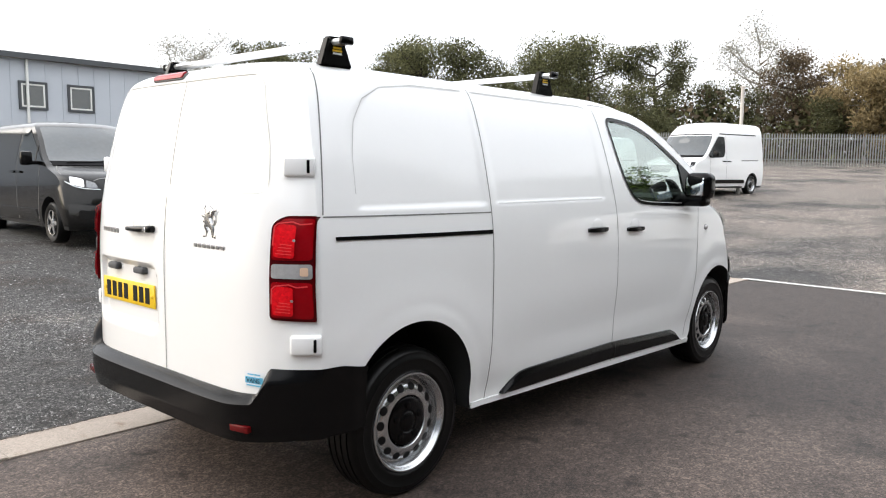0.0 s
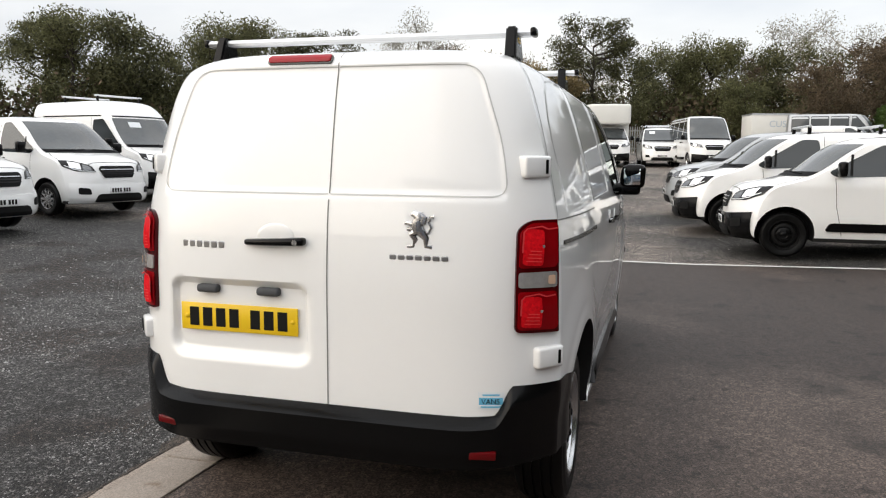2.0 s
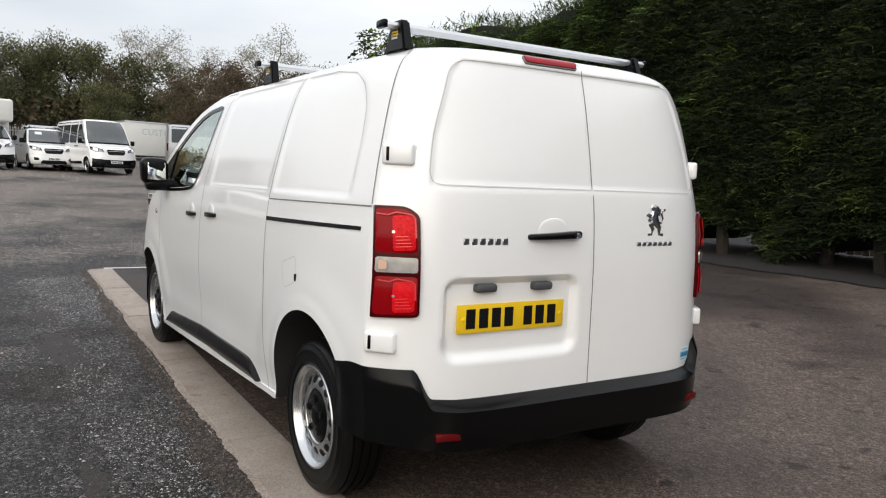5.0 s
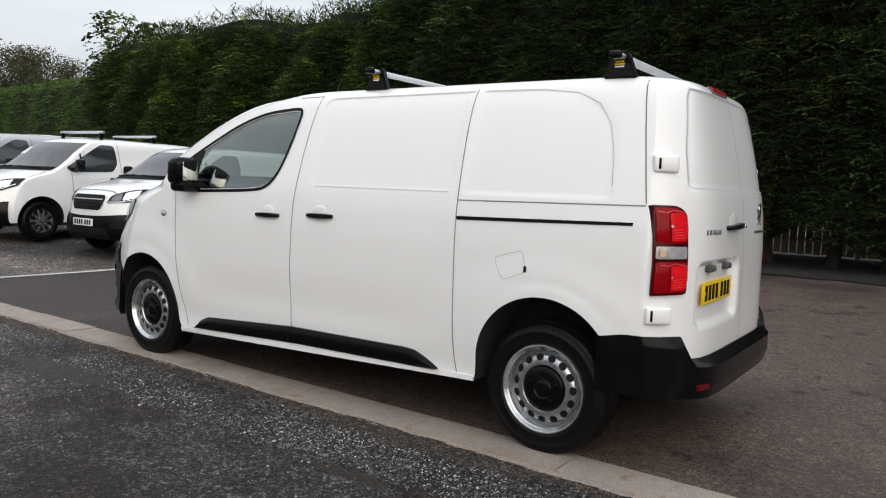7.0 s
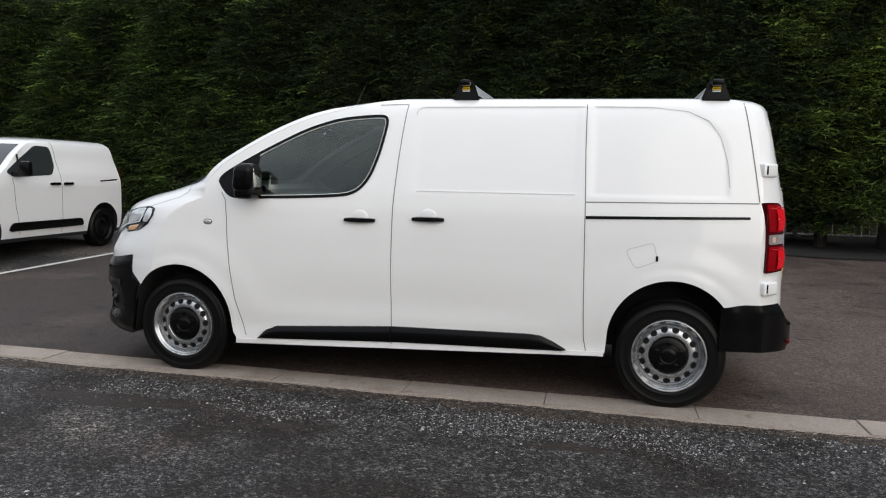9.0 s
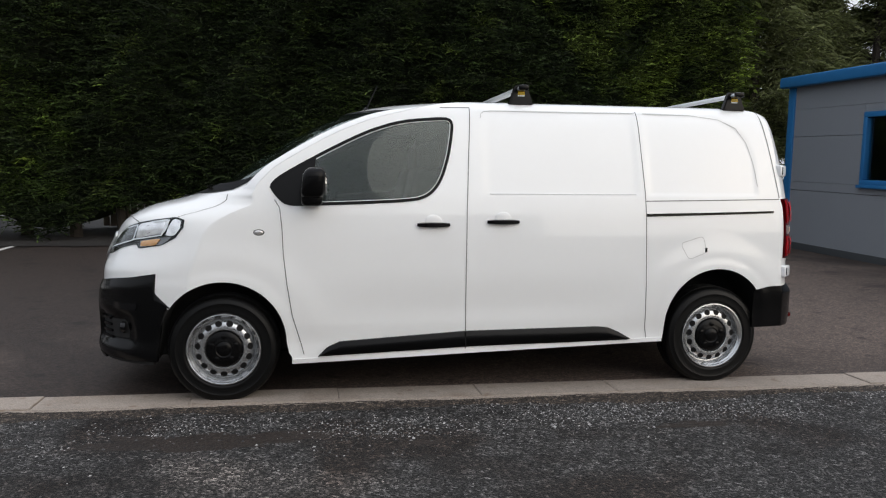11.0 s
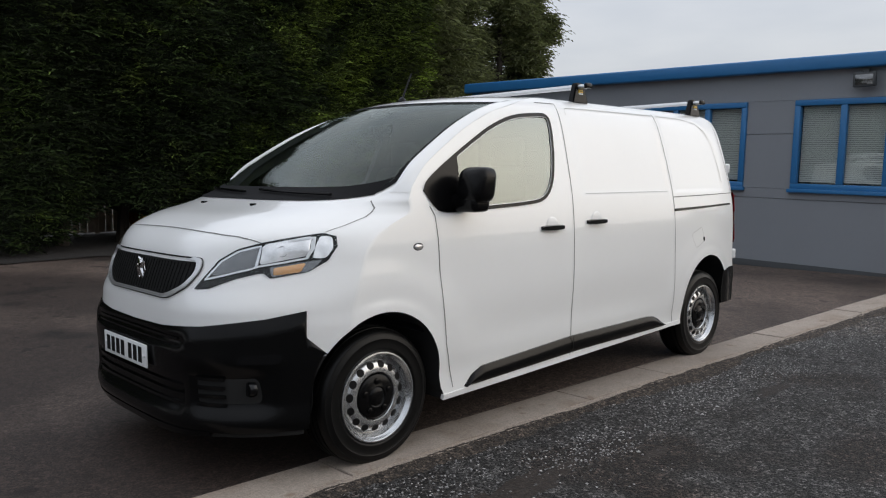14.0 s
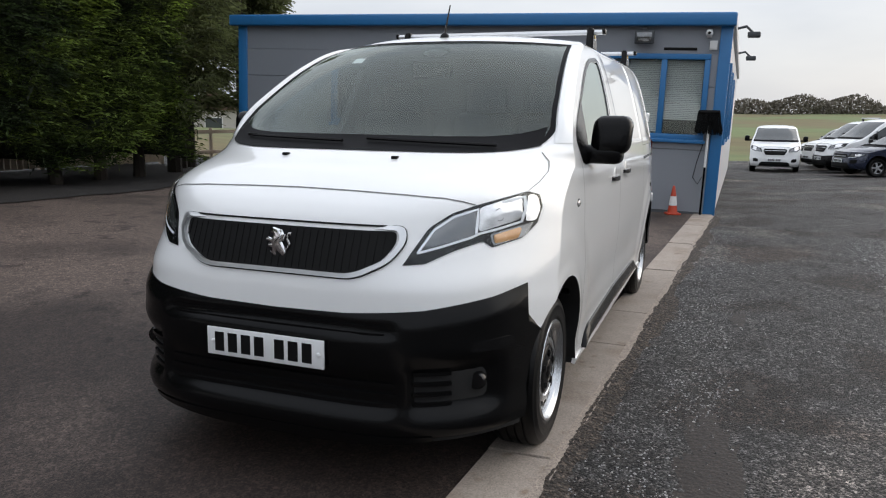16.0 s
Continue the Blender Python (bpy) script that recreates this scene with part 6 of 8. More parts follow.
    q = V.at("front", 0.0, 0.952)
    bm = badge_shape(q[0] + 0.002, q[0] + 0.020, 0.0, q[2], 1.0)
    part("maker_badge", bm, CHROME, van, "plain chrome badge")
    plate = plate_bars(van, "front_number_plate", (4.140, -0.016, 0.572), 1, PLATE_WHITE, groups=((-0.225, 4), (0.045, 3)))
    tagged(plate, "white front number plate")
    # headlights
    out = [(0.502, 0.909), (0.530, 0.965), (0.568, 1.040), (0.632, 1.090), (0.703, 1.118), (0.775, 1.140), (0.838, 1.158), (0.872, 1.142), (0.887, 1.097), (0.880, 1.035), (0.848, 0.985), (0.768, 0.960), (0.738, 0.986), (0.660, 0.958), (0.575, 0.915)]
    for s in (1, -1):
        def side(p):
            return [(s * a, b) for a, b in p]
        h = new("headlight")
        h.parent = van
        mesh_part("lamp_housing", *V.poly("front", side(out), 44, 12, off=0.003), GLOSS_BLACK, h, smooth=True)
        dome = lambda c, z, t: 0.004 * np.sin(math.pi * t)
        mesh_part("main_reflector", *V.poly("front", side(rounded([(0.718, 1.018), (0.712, 1.108), (0.826, 1.146), (0.836, 1.058)], 0.016)), 20, 10, off=0.006, bulge=dome), LAMP_SILVER, h, "chrome reflector", smooth=True)
        mesh_part("inner_reflector", *V.poly("front", side(rounded([(0.556, 0.962), (0.590, 1.048), (0.636, 1.082), (0.706, 1.106), (0.710, 1.008)], 0.014)), 20, 10, off=0.006, bulge=dome), LAMP_GREY, h, smooth=True)
        mesh_part("outer_reflector", *V.poly("front", side(rounded([(0.844, 1.046), (0.840, 1.146), (0.866, 1.138), (0.880, 1.09), (0.874, 1.045)], 0.010)), 10, 8, off=0.006), LAMP_SILVER, h, smooth=True)
        for bc, bz, br in ((0.650, 1.035, 0.026), (0.770, 1.078, 0.030)):
            q, nq = V.at("front", s * bc, bz), V.normal("front", s * bc, bz)
            bulb = lathe([(br, -0.004), (br, 0.006), (br * 0.75, 0.009), (br * 0.55, 0.004), (0.0, 0.008)], 18, "z")
            bulb.transform(Matrix.Translation(Vector(q)) @ Vector(nq).to_track_quat("Z", "Y").to_matrix().to_4x4())
            part("bulb", bulb, LAMP_DIM, h)
        mesh_part("indicator_bowl", *V.poly("front", side(rounded([(0.768, 0.966), (0.752, 1.008), (0.868, 1.040), (0.852, 0.990)], 0.006)), 16, 6, off=0.006), LAMP_GREY, h, smooth=True)
        mesh_part("indicator", *V.poly("front", side(rounded([(0.770, 0.972), (0.762, 1.004), (0.835, 1.026), (0.832, 0.984)], 0.008)), 12, 5, off=0.009, bulge=dome), AMBER, h, "amber indicator", smooth=True)
        mesh_part("light_guide", *V.strip("front", side([(0.545, 0.950), (0.62, 0.972), (0.70, 1.000), (0.72, 1.012), (0.78, 1.028), (0.832, 1.046), (0.838, 1.09), (0.830, 1.136), (0.775, 1.124)]), 0.009, 0.011), STICKER_WHITE, h, "white light guide")
        mesh_part("light_guide", *V.strip("front", side([(0.545, 0.950), (0.585, 1.032), (0.640, 1.078), (0.708, 1.102), (0.712, 1.012)]), 0.008, 0.010), CHROME, h)
        lens = mesh_part("lens", *V.poly("front", side(out), 44, 12, off=0.014, bulge=lambda c, z, t: 0.006 * np.sin(math.pi * t)), CLEAR_LENS, h, "clear headlight lens", smooth=True)
        lens.visible_shadow = False
        mesh_part("bonnet_gap", *V.strip("front", side([(0.0, 1.163), (0.25, 1.160), (0.45, 1.154), (0.60, 1.144), (0.66, 1.132), (0.700, 1.119)]), 0.004), GAP_DARK, van)
        mesh_part("bonnet_gap", *V.strip("front", side([(0.838, 1.160), (0.856, 1.190), (0.862, 1.225), (0.848, 1.265), (0.815, 1.300)]), 0.003), GAP_DARK, van)
        q, nq = V.at("front", s * 0.266, 1.272), V.normal("front", s * 0.266, 1.272)
        jet = box_bm(-0.016, 0.012, -0.014, 0.014, -0.004, 0.010, 0.004, 2)
        for v in jet.verts:
            v.co += Vector(q)
        part("washer_jet", jet, BLACK_PLASTIC, van)
    # wipers
    for y0, y1, z0, z1 in ((0.64, 0.05, 1.316, 1.334), (-0.06, -0.64, 1.322, 1.336)):
        pts = []
        for k in range(9):
            y, z = y0 + (y1 - y0) * k / 8, z0 + (z1 - z0) * k / 8
            p, n = V.at("front", y, z), V.normal("front", y, z)
            pts.append(p + n * 0.016)
        part("wiper", tube(pts, 0.0075, 6), BLACK_PLASTIC, van, "black windscreen wiper")
    # aerial
    base = V.at("front", 0.0, 1.893)
    part("aerial_foot", lathe([(0.03, 0), (0.024, 0.02), (0.008, 0.035), (0.0, 0.036)], 14, "z", None, (base[0] - 0.02, 0, base[2] - 0.004)), BLACK_PLASTIC, van)
    part("aerial", tube([(base[0] - 0.02, 0, base[2] + 0.02), (base[0] - 0.10, 0, base[2] + 0.19)], [0.007, 0.004], 6), BLACK_PLASTIC, van, "black whip aerial")
    mesh_part("screen_sticker", *V.sheet("front", np.linspace(-0.40, -0.33, 4), np.full(4, 1.735), np.full(4, 1.765), 3, off=-0.006), STICKER_WHITE, van, "small white windscreen sticker")
    # sensor cover behind the top of the screen
    q = V.at("front", 0.03, 1.81)
    sc = bmesh.new()
    bmesh.ops.create_uvsphere(sc, u_segments=20, v_segments=10, radius=1.0)
    for v in sc.verts:
        v.co = Vector((q[0] - 0.075 + v.co.x * 0.055 - v.co.z * 0.06, 0.03 + v.co.y * 0.075, 1.80 + v.co.z * 0.035))
    part("sensor_cover", sc, BLACK_PLASTIC, van)
    # rear view mirror
    part("rear_view_mirror", box_bm(2.50, 2.53, -0.11, 0.11, 1.66, 1.74, 0.012), BLACK_PLASTIC, van)


van_front()


def van_cab():
    """Seats, dashboard and wheel."""
    for y0, y1 in ((-0.70, -0.20), (-0.08, 0.34), (0.34, 0.72)):
        s = new("cab_seat")
        s.parent = van
        part("seat_base", box_bm(2.02, 2.52, y0 + 0.01, y1 - 0.01, 0.64, 0.93, 0.05, 3), SEAT_CLOTH, s)
        back = box_bm(-0.07, 0.07, y0 + 0.02, y1 - 0.02, 0.0, 0.62, 0.05, 3)
        for v in back.verts:
            v.co.x += 2.06 - 0.20 * v.co.z
            v.co.z += 0.86
        part("seat_back", back, SEAT_CLOTH, s)
        hd = box_bm(1.87, 1.95, (y0 + y1) / 2 - 0.13, (y0 + y1) / 2 + 0.13, 1.47, 1.66, 0.03, 3)
        part("headrest", hd, SEAT_CLOTH, s)
    dash = box_bm(2.72, 3.10, -0.80, 0.80, 0.70, 1.24, 0.07, 4)
    part("dashboard", dash, CABIN_GREY, van, "dark grey dashboard")
    w = new("steering_wheel")
    w.parent = van
    w.matrix_basis = Matrix.Translation((2.62, -0.44, 1.15)) @ Matrix.Rotation(radians(-28), 4, "Y")
    ring = [(0.0, 0.19 * math.cos(a), 0.19 * math.sin(a)) for a in np.linspace(0, 2 * math.pi, 29)]
    part("wheel_rim", tube(ring, 0.016, 8, None, False), BLACK_PLASTIC, w)
    part("wheel_hub", box_bm(-0.02, 0.03, -0.17, 0.17, -0.05, 0.05, 0.02), BLACK_PLASTIC, w)


van_cab()

for hx in (0.0, 3.275):
    for y in (0.905, -0.905):
        wheel(van, hx, y)
part("rear_axle", tube([(0, -0.80, 0.33), (0, 0.80, 0.33)], 0.06, 10), LINER_BLACK, van)


def roof_bar(x, z):
    b = new("roof_bar")
    b.parent = van
    b.location = (x, 0, z)
    bar = bmesh.new()
    prof = [(-0.032, 0.0), (-0.024, 0.013), (0.0, 0.018), (0.024, 0.013), (0.032, 0.0), (0.024, -0.012), (-0.024, -0.012)]
    ends = []
    for y in (-0.735, 0.735):
        ends.append([bar.verts.new((u, y, v)) for u, v in prof])
    n = len(prof)
    for i in range(n):
        bar.faces.new((ends[0][i], ends[0][(i + 1) % n], ends[1][(i + 1) % n], ends[1][i]))
    part("bar", bar, ALUMINIUM, b, "brushed aluminium load bar")
    for s in (1, -1):
        cap = box_bm(-0.034, 0.034, s * 0.735 - 0.012, s * 0.735 + 0.012, -0.014, 0.02, 0.008, 2)
        part("end_cap", cap, BLACK_PLASTIC, b)
        foot = bmesh.new()
        low, top = [], []
        zb = float(np.interp(abs(0.64), [0.56, 0.66, 0.715], [1.928, 1.91, 1.885])) - z
        for u, v in ((-1, -1), (1, -1), (1, 1), (-1, 1)):
            low.append(foot.verts.new((u * 0.088, s * 0.655 + v * 0.024, zb - 0.012)))
            top.append(foot.verts.new((u * 0.040, s * 0.650 + v * 0.022, 0.026)))
        foot.faces.new(low), foot.faces.new(top)
        for i in range(4):
            foot.faces.new((low[i], low[(i + 1) % 4], top[(i + 1) % 4], top[i]))
        bmesh.ops.bevel(foot, geom=foot.edges[:], offset=0.008, segments=2, affect="EDGES")
        part("foot", foot, BLACK_PLASTIC, b, "black clamp foot")
        for k, (wd, zz) in enumerate(((0.022, -0.022), (0.026, -0.034), (0.024, -0.046))):
            part("foot_label", box_bm(-wd, wd, s * 0.6755 - 0.002, s * 0.6755 + 0.002, zz - 0.004, zz + 0.004), STICKER_WHITE if k == 2 else PLATE_YELLOW, b)


roof_bar(-0.225, 2.005)
roof_bar(1.335, 2.012)


# ---- parked vehicles ----
def tables(wb, fo, ro, H, hw, hh, hood, roofx):
    """Slices for an ordinary van from its main sizes: wheelbase, overhangs, height, half width, bonnet height and how far back screen and roof begin."""
    zf = wb + fo
    return Shell(
        F=[(0.2, zf - 0.12), (0.34, zf), (0.6, zf), (0.8, zf - 0.02), (hh - 0.14, zf - 0.08), (hh - 0.05, zf - 0.20), (hh, zf - 0.36), (hh + 0.10, zf - hood), (H - 0.14, zf - roofx), (H - 0.05, zf - roofx - 0.25), (H, zf - roofx - 0.8)],
        D=[(0.2, 0.32), (hh - 0.1, 0.46), (hh, 0.48), (hh + 0.12, 0.30), (H, 0.36)],
        P=[(0.2, 4.0), (hh, 3.2), (H, 2.4)],
        W=[(0.2, 0.92 * hw), (0.36, 0.97 * hw), (0.6, hw), (1.0, hw), (hh + 0.08, 0.975 * hw), (H - 0.36, 0.88 * hw), (H - 0.13, 0.81 * hw), (H - 0.04, 0.68 * hw), (H, 0.3 * hw)],
        R=[(0.2, -ro + 0.06), (0.4, -ro), (1.1, -ro), (H - 0.25, -ro + 0.05), (H - 0.05, -ro + 0.12), (H, -ro + 0.5)],
        B=[(0.2, 0.12), (H, 0.12)], zmin=0.24, zmax=H, x_f=wb - 0.1)


def parked_van(name, label, category, S, paint, bumper, m, roof_glass=0, alloy=0, r=0.33, plate=True, rack=False, screen_label=True, wb=3.1, hh=1.12, hood=0.75, H=1.95, hw=0.95, cargo=True, rear_lights=True, grille_w=0.42, dark_wheels=False):
    v = thing(name, label, category, None, group="parked vehicles")
    zs = np.unique(np.round(np.concatenate([np.linspace(0.24, hh - 0.12, 14), np.linspace(hh - 0.12, hh + 0.14, 14), np.linspace(hh + 0.14, H - 0.12, 14), np.linspace(H - 0.12, H, 8)]), 4))
    verts, faces = S.solid(zs, 24, 26, 10)
    body = mesh_part("body", verts, faces, paint, v)
    body.data.materials.append(LINER_BLACK)
    bm = bmesh.new()
    bm.from_mesh(body.data)
    bmesh.ops.recalc_face_normals(bm, faces=bm.faces)
    bm.to_mesh(body.data)
    bm.free()
    arches = []
    for hx in (0.0, wb):
        ring = [(hx + (r + 0.075) * math.cos(a), max(0.1, r + 0.01 + (r + 0.075) * math.sin(a))) for a in np.linspace(0, 2 * math.pi, 28, endpoint=False)]
        arches += [prism(ring, hw * 0.6, hw + 0.3), prism(ring, -hw - 0.3, -hw * 0.6)]
    cut(body, [cutter(*joined(*arches), 1)])
    for f in body.data.polygons:
        if f.center.z < 0.27:
            f.material_index = 1
    v.matrix_basis = m
    smooth_by_angle(body.data, 34)
    zf = float(S.F(0.5))
    # glass
    z0, z1 = hh + 0.115, min(H - 0.13, hh + (0.80 if H < 2.45 else 1.25))
    zz = np.linspace(z0, z1, 10)
    t = np.linspace(-1, 1, 21)
    grid = np.array([S.at("front", S.Y(S.xf(zz), zz) * 0.93 * u, zz) + 0.006 * S.normal("front", S.Y(S.xf(zz), zz) * 0.93 * u, zz) for u in t])
    mm = len(zz)
    mesh_part("windscreen", grid.reshape(-1, 3), [(i * mm + j, i * mm + j + 1, (i + 1) * mm + j + 1, (i + 1) * mm + j) for i in range(20) for j in range(mm - 1)], SCREEN_GREY, v, "grey reflective windscreen", smooth=True)
    for seg in ("left", "right"):
        a = float(S.xf(z0 + 0.02)) - 0.10
        b = float(S.xf(z1)) - 0.06
        back = min(b - 0.35, a - 1.05)
        win = rounded([(a, z0 + 0.04), (a - 0.12, z0 - 0.03), (back + 0.12, z0 + 0.0), (back, z0 + 0.16), (back + 0.02, z1 - 0.02), (b - 0.10, z1 - 0.01)], 0.06, 3)
        mesh_part("side_window", *S.poly(seg, win, 24, 6, off=0.005), DARK_GLASS, v, smooth=True)
        mesh_part("window_pillar", *S.strip(seg, [(a - 0.30, z0 + 0.0), (a - 0.32, min(z1 - 0.03, z0 + 0.30))], 0.035, 0.008), INK, v)
        if roof_glass:
            for k in range(roof_glass):
                x1 = back - 0.10 - k * 1.02
                q = rounded([(x1, z0 + 0.02), (x1 - 0.94, z0 + 0.02), (x1 - 0.94, z1 - 0.02), (x1, z1 - 0.02)], 0.08, 3)
                mesh_part("side_window", *S.poly(seg, q, 14, 6, off=0.005), DARK_GLASS, v, smooth=True)
        elif cargo:
            q = rounded([(back - 0.14, z0 + 0.0), (-0.30, z0 + 0.0), (-0.22, z1 + 0.01), (back - 0.12, z1 + 0.03)], 0.10, 4)
            mesh_part("panel_crease", *S.strip(seg, q, 0.012, 0.002, True), paint, v)
            mesh_part("door_rail", *S.strip(seg, [(back - 1.0, hh + 0.02), (-0.40, hh + 0.04)], 0.022, 0.004), BLACK_PLASTIC, v)
        mesh_part("door_gap", *S.strip(seg, [(a - 0.10, z0 - 0.04), (a - 0.13, 0.75), (a - 0.22, 0.34)], 0.010, 0.002), GAP_DARK, v)
        mesh_part("door_gap", *S.strip(seg, [(back - 0.06, z1 + 0.05), (back - 0.05, 0.9), (back - 0.05, 0.32)], 0.010, 0.002), GAP_DARK, v)
        for hx in (back + 0.10, back - 0.20):
            mesh_part("door_handle", *S.sheet(seg, np.linspace(hx - 0.10, hx + 0.10, 5), np.full(5, hh - 0.035), np.full(5, hh), 3, off=0.03, thick=0.03), BLACK_PLASTIC, v)
        mesh_part("side_moulding", *S.poly(seg, rounded([(wb - 0.52, 0.40), (0.52, 0.40), (0.58, 0.52), (wb - 0.58, 0.52)], 0.05, 3), 20, 4, off=0.02, thick=0.03), BLACK_PLASTIC if bumper is BLACK_PLASTIC else paint, v)
        s = 1 if seg == "left" else -1
        mi = box_bm(a - 0.20, a - 0.09, s * (hw + 0.16) - 0.09, s * (hw + 0.16) + 0.09, z0 - 0.02, z0 + 0.20, 0.04, 2)
        box_bm(a - 0.17, a - 0.10, min(s * hw * 0.90, s * (hw + 0.10)), max(s * hw * 0.90, s * (hw + 0.10)), z0 - 0.01, z0 + 0.05, 0.01, 1, mi)
        part("door_mirror", mi, BLACK_PLASTIC, v)
        lo = hh - 0.30
        hl = rounded([(s * hw * 0.50, lo + 0.02), (s * hw * 0.55, lo + 0.14), (s * hw * 0.80, lo + 0.235), (s * hw * 0.955, lo + 0.25), (s * hw * 0.965, lo + 0.13), (s * hw * 0.82, lo + 0.04)], 0.022, 3)
        lamp = mesh_part("headlight", *S.poly("front", hl, 24, 6, off=0.010, thick=0.01), GLOSS_BLACK, v, "dark-rimmed clear headlight", smooth=True)
        for bowl, mat in (([(0.56, 0.055), (0.585, 0.13), (0.70, 0.175), (0.71, 0.06)], LAMP_GREY), ([(0.73, 0.065), (0.725, 0.185), (0.87, 0.225), (0.88, 0.11)], LAMP_SILVER)):
            mesh_part("reflector", *S.poly("front", rounded([(s * hw * p, lo + q) for p, q in bowl], 0.02, 3), 12, 5, off=0.014), mat, lamp, smooth=True)
        mesh_part("light_guide", *S.strip("front", [(s * hw * p, lo + q) for p, q in ((0.53, 0.035), (0.72, 0.045), (0.83, 0.075), (0.93, 0.15))], 0.012, 0.016), STICKER_WHITE, lamp)
        mesh_part("bonnet_gap", *S.strip("front", [(s * hw * p, q) for p, q in ((0.0, hh - 0.085), (0.3, hh - 0.088), (0.5, hh - 0.10), (0.60, hh - 0.13))], 0.010, 0.003), GAP_DARK, v)
        mesh_part("bonnet_gap", *S.strip("front", [(s * hw * p, q) for p, q in ((0.93, hh - 0.04), (0.90, hh + 0.03), (0.85, hh + 0.085))], 0.009, 0.003), GAP_DARK, v)
        p0, p1 = s * hw * 0.70, s * hw * 0.10
        wp = [S.at("front", p0 + (p1 - p0) * q / 6, z0 + 0.012 + 0.004 * q) + 0.018 * S.normal("front", p0 + (p1 - p0) * q / 6, z0 + 0.012 + 0.004 * q) for q in range(7)]
        part("wiper", tube(wp, 0.010, 5), INK, v)
        mesh_part("fog_recess", *S.poly("front", rounded([(s * hw * 0.62, 0.42), (s * hw * 0.64, 0.54), (s * hw * 0.82, 0.56), (s * hw * 0.82, 0.43)], 0.03, 3), 10, 4, off=0.032), INK, v)
        if rear_lights:
            mesh_part("tail_light", *S.poly("rear", rounded([(s * hw * 0.83, 0.85), (s * hw * 0.83, 1.30), (s * hw * 0.955, 1.30), (s * hw * 0.955, 0.85)], 0.03, 3), 8, 6, off=0.012, thick=0.02), RED_LENS, v, "red tail light")
        for hx in (0.0, wb):
            wheel(v, hx, s * (hw - 0.02), r, steel=not alloy, spokes=alloy, dark=dark_wheels)
    # nose
    c = np.linspace(-1, 1, 33) * hw * 0.93
    top = 0.60 + 0.05 * np.abs(np.linspace(-1, 1, 33)) ** 2
    low = np.full(33, 0.26)
    for i, cc in enumerate(c):
        x = float(S.at("front", cc, 0.5)[0]) - wb
        if abs(x) < r + 0.085:
            low[i] = min(r + 0.01 + math.sqrt((r + 0.085) ** 2 - x * x), top[i] - 0.01)
    mesh_part("front_bumper", *S.sheet("front", c, low, top, 8, off=0.012, thick=0.02, bulge=lambda cc, z, tt: 0.018 * np.sin(math.pi * tt)), bumper, v, smooth=True)
    mesh_part("screen_surround", *S.sheet("front", np.linspace(-1, 1, 21) * float(S.Y(S.xf(z0), z0)) * 0.92, np.full(21, z0 - 0.022), np.full(21, z0 + 0.045), 3, off=0.010), FRIT, v, smooth=True)
    if H > 2.3 and not roof_glass:
        # seam of the raised roof
        for seg in ("left", "right"):
            mesh_part("roof_seam", *S.strip(seg, [(float(S.xf(z1)) - 0.25, z1 + 0.07), (-0.3, z1 + 0.09)], 0.035, 0.004), INK, v)
        w = float(S.Y(S.xf(z1 + 0.05), z1 + 0.05)) * 0.9
        mesh_part("roof_seam", *S.sheet("front", np.linspace(-w, w, 15), np.full(15, z1 + 0.03), np.full(15, z1 + 0.065), 2, off=0.006), INK, v)
    if rack:
        sheet_c = hw * 0.42
        mesh_part("price_sheet", *S.sheet("front", np.linspace(-sheet_c - 0.14, -sheet_c + 0.14, 5), np.full(5, z1 - 0.22), np.full(5, z1 - 0.09), 3, off=0.008), STICKER_WHITE, v)
    g0 = hh - 0.36
    mesh_part("grille", *S.poly("front", rounded([(-grille_w, g0 + 0.14), (-grille_w * 0.9, g0 + 0.20), (grille_w * 0.9, g0 + 0.20), (grille_w, g0 + 0.14), (grille_w * 0.80, g0 - 0.03), (-grille_w * 0.80, g0 - 0.03)], 0.03, 3), 24, 5, off=0.010), INK, v, "dark grille", smooth=True)
    for k in range(3):
        mesh_part("grille_bar", *S.sheet("front", np.linspace(-grille_w * 0.9, grille_w * 0.9, 14), np.full(14, g0 + 0.035 + 0.045 * k), np.full(14, g0 + 0.05 + 0.045 * k), 2, off=0.016), STEEL_SILVER if k == 2 else GLOSS_BLACK, v)
    mesh_part("lower_intake", *S.poly("front", rounded([(-0.48, 0.43), (0.48, 0.43), (0.56, 0.29), (-0.56, 0.29)], 0.03, 3), 16, 4, off=0.034), INK, v)
    plate_bars(v, "number_plate", (zf + 0.048, 0, 0.50), 1, PLATE_WHITE)
    if rack:
        for x in (0.3, wb * 0.52):
            bar = tube([(x, -hw * 0.72, H + 0.10), (x, hw * 0.72, H + 0.10)], 0.025, 8)
            part("roof_bar", bar, ALUMINIUM, v)
            for s in (1, -1):
                part("bar_foot", box_bm(x - 0.03, x + 0.03, s * hw * 0.64 - 0.02, s * hw * 0.64 + 0.02, H - 0.10, H + 0.09, 0.006), BLACK_PLASTIC, v)
    return v


MID = dict(wb=3.10, hh=1.13, hood=0.80, H=1.98, hw=0.96)
SMALL = dict(wb=2.785, hh=1.08, hood=0.82, H=1.82, hw=0.91)
LARGE = dict(wb=3.60, hh=1.22, hood=0.62, H=2.48, hw=1.02)


def shell_of(k, fo, ro, roofx):
    return tables(k["wb"], fo, ro, k["H"], k["hw"], k["hh"], k["hood"], roofx)


MID_S, SMALL_S, LARGE_S = shell_of(MID, 0.95, 0.90, 1.62), shell_of(SMALL, 0.85, 0.78, 1.52), shell_of(LARGE, 0.90, 1.0, 1.35)
TALL = dict(MID, H=2.42)
TALL_S = shell_of(TALL, 0.95, 0.90, 1.75)


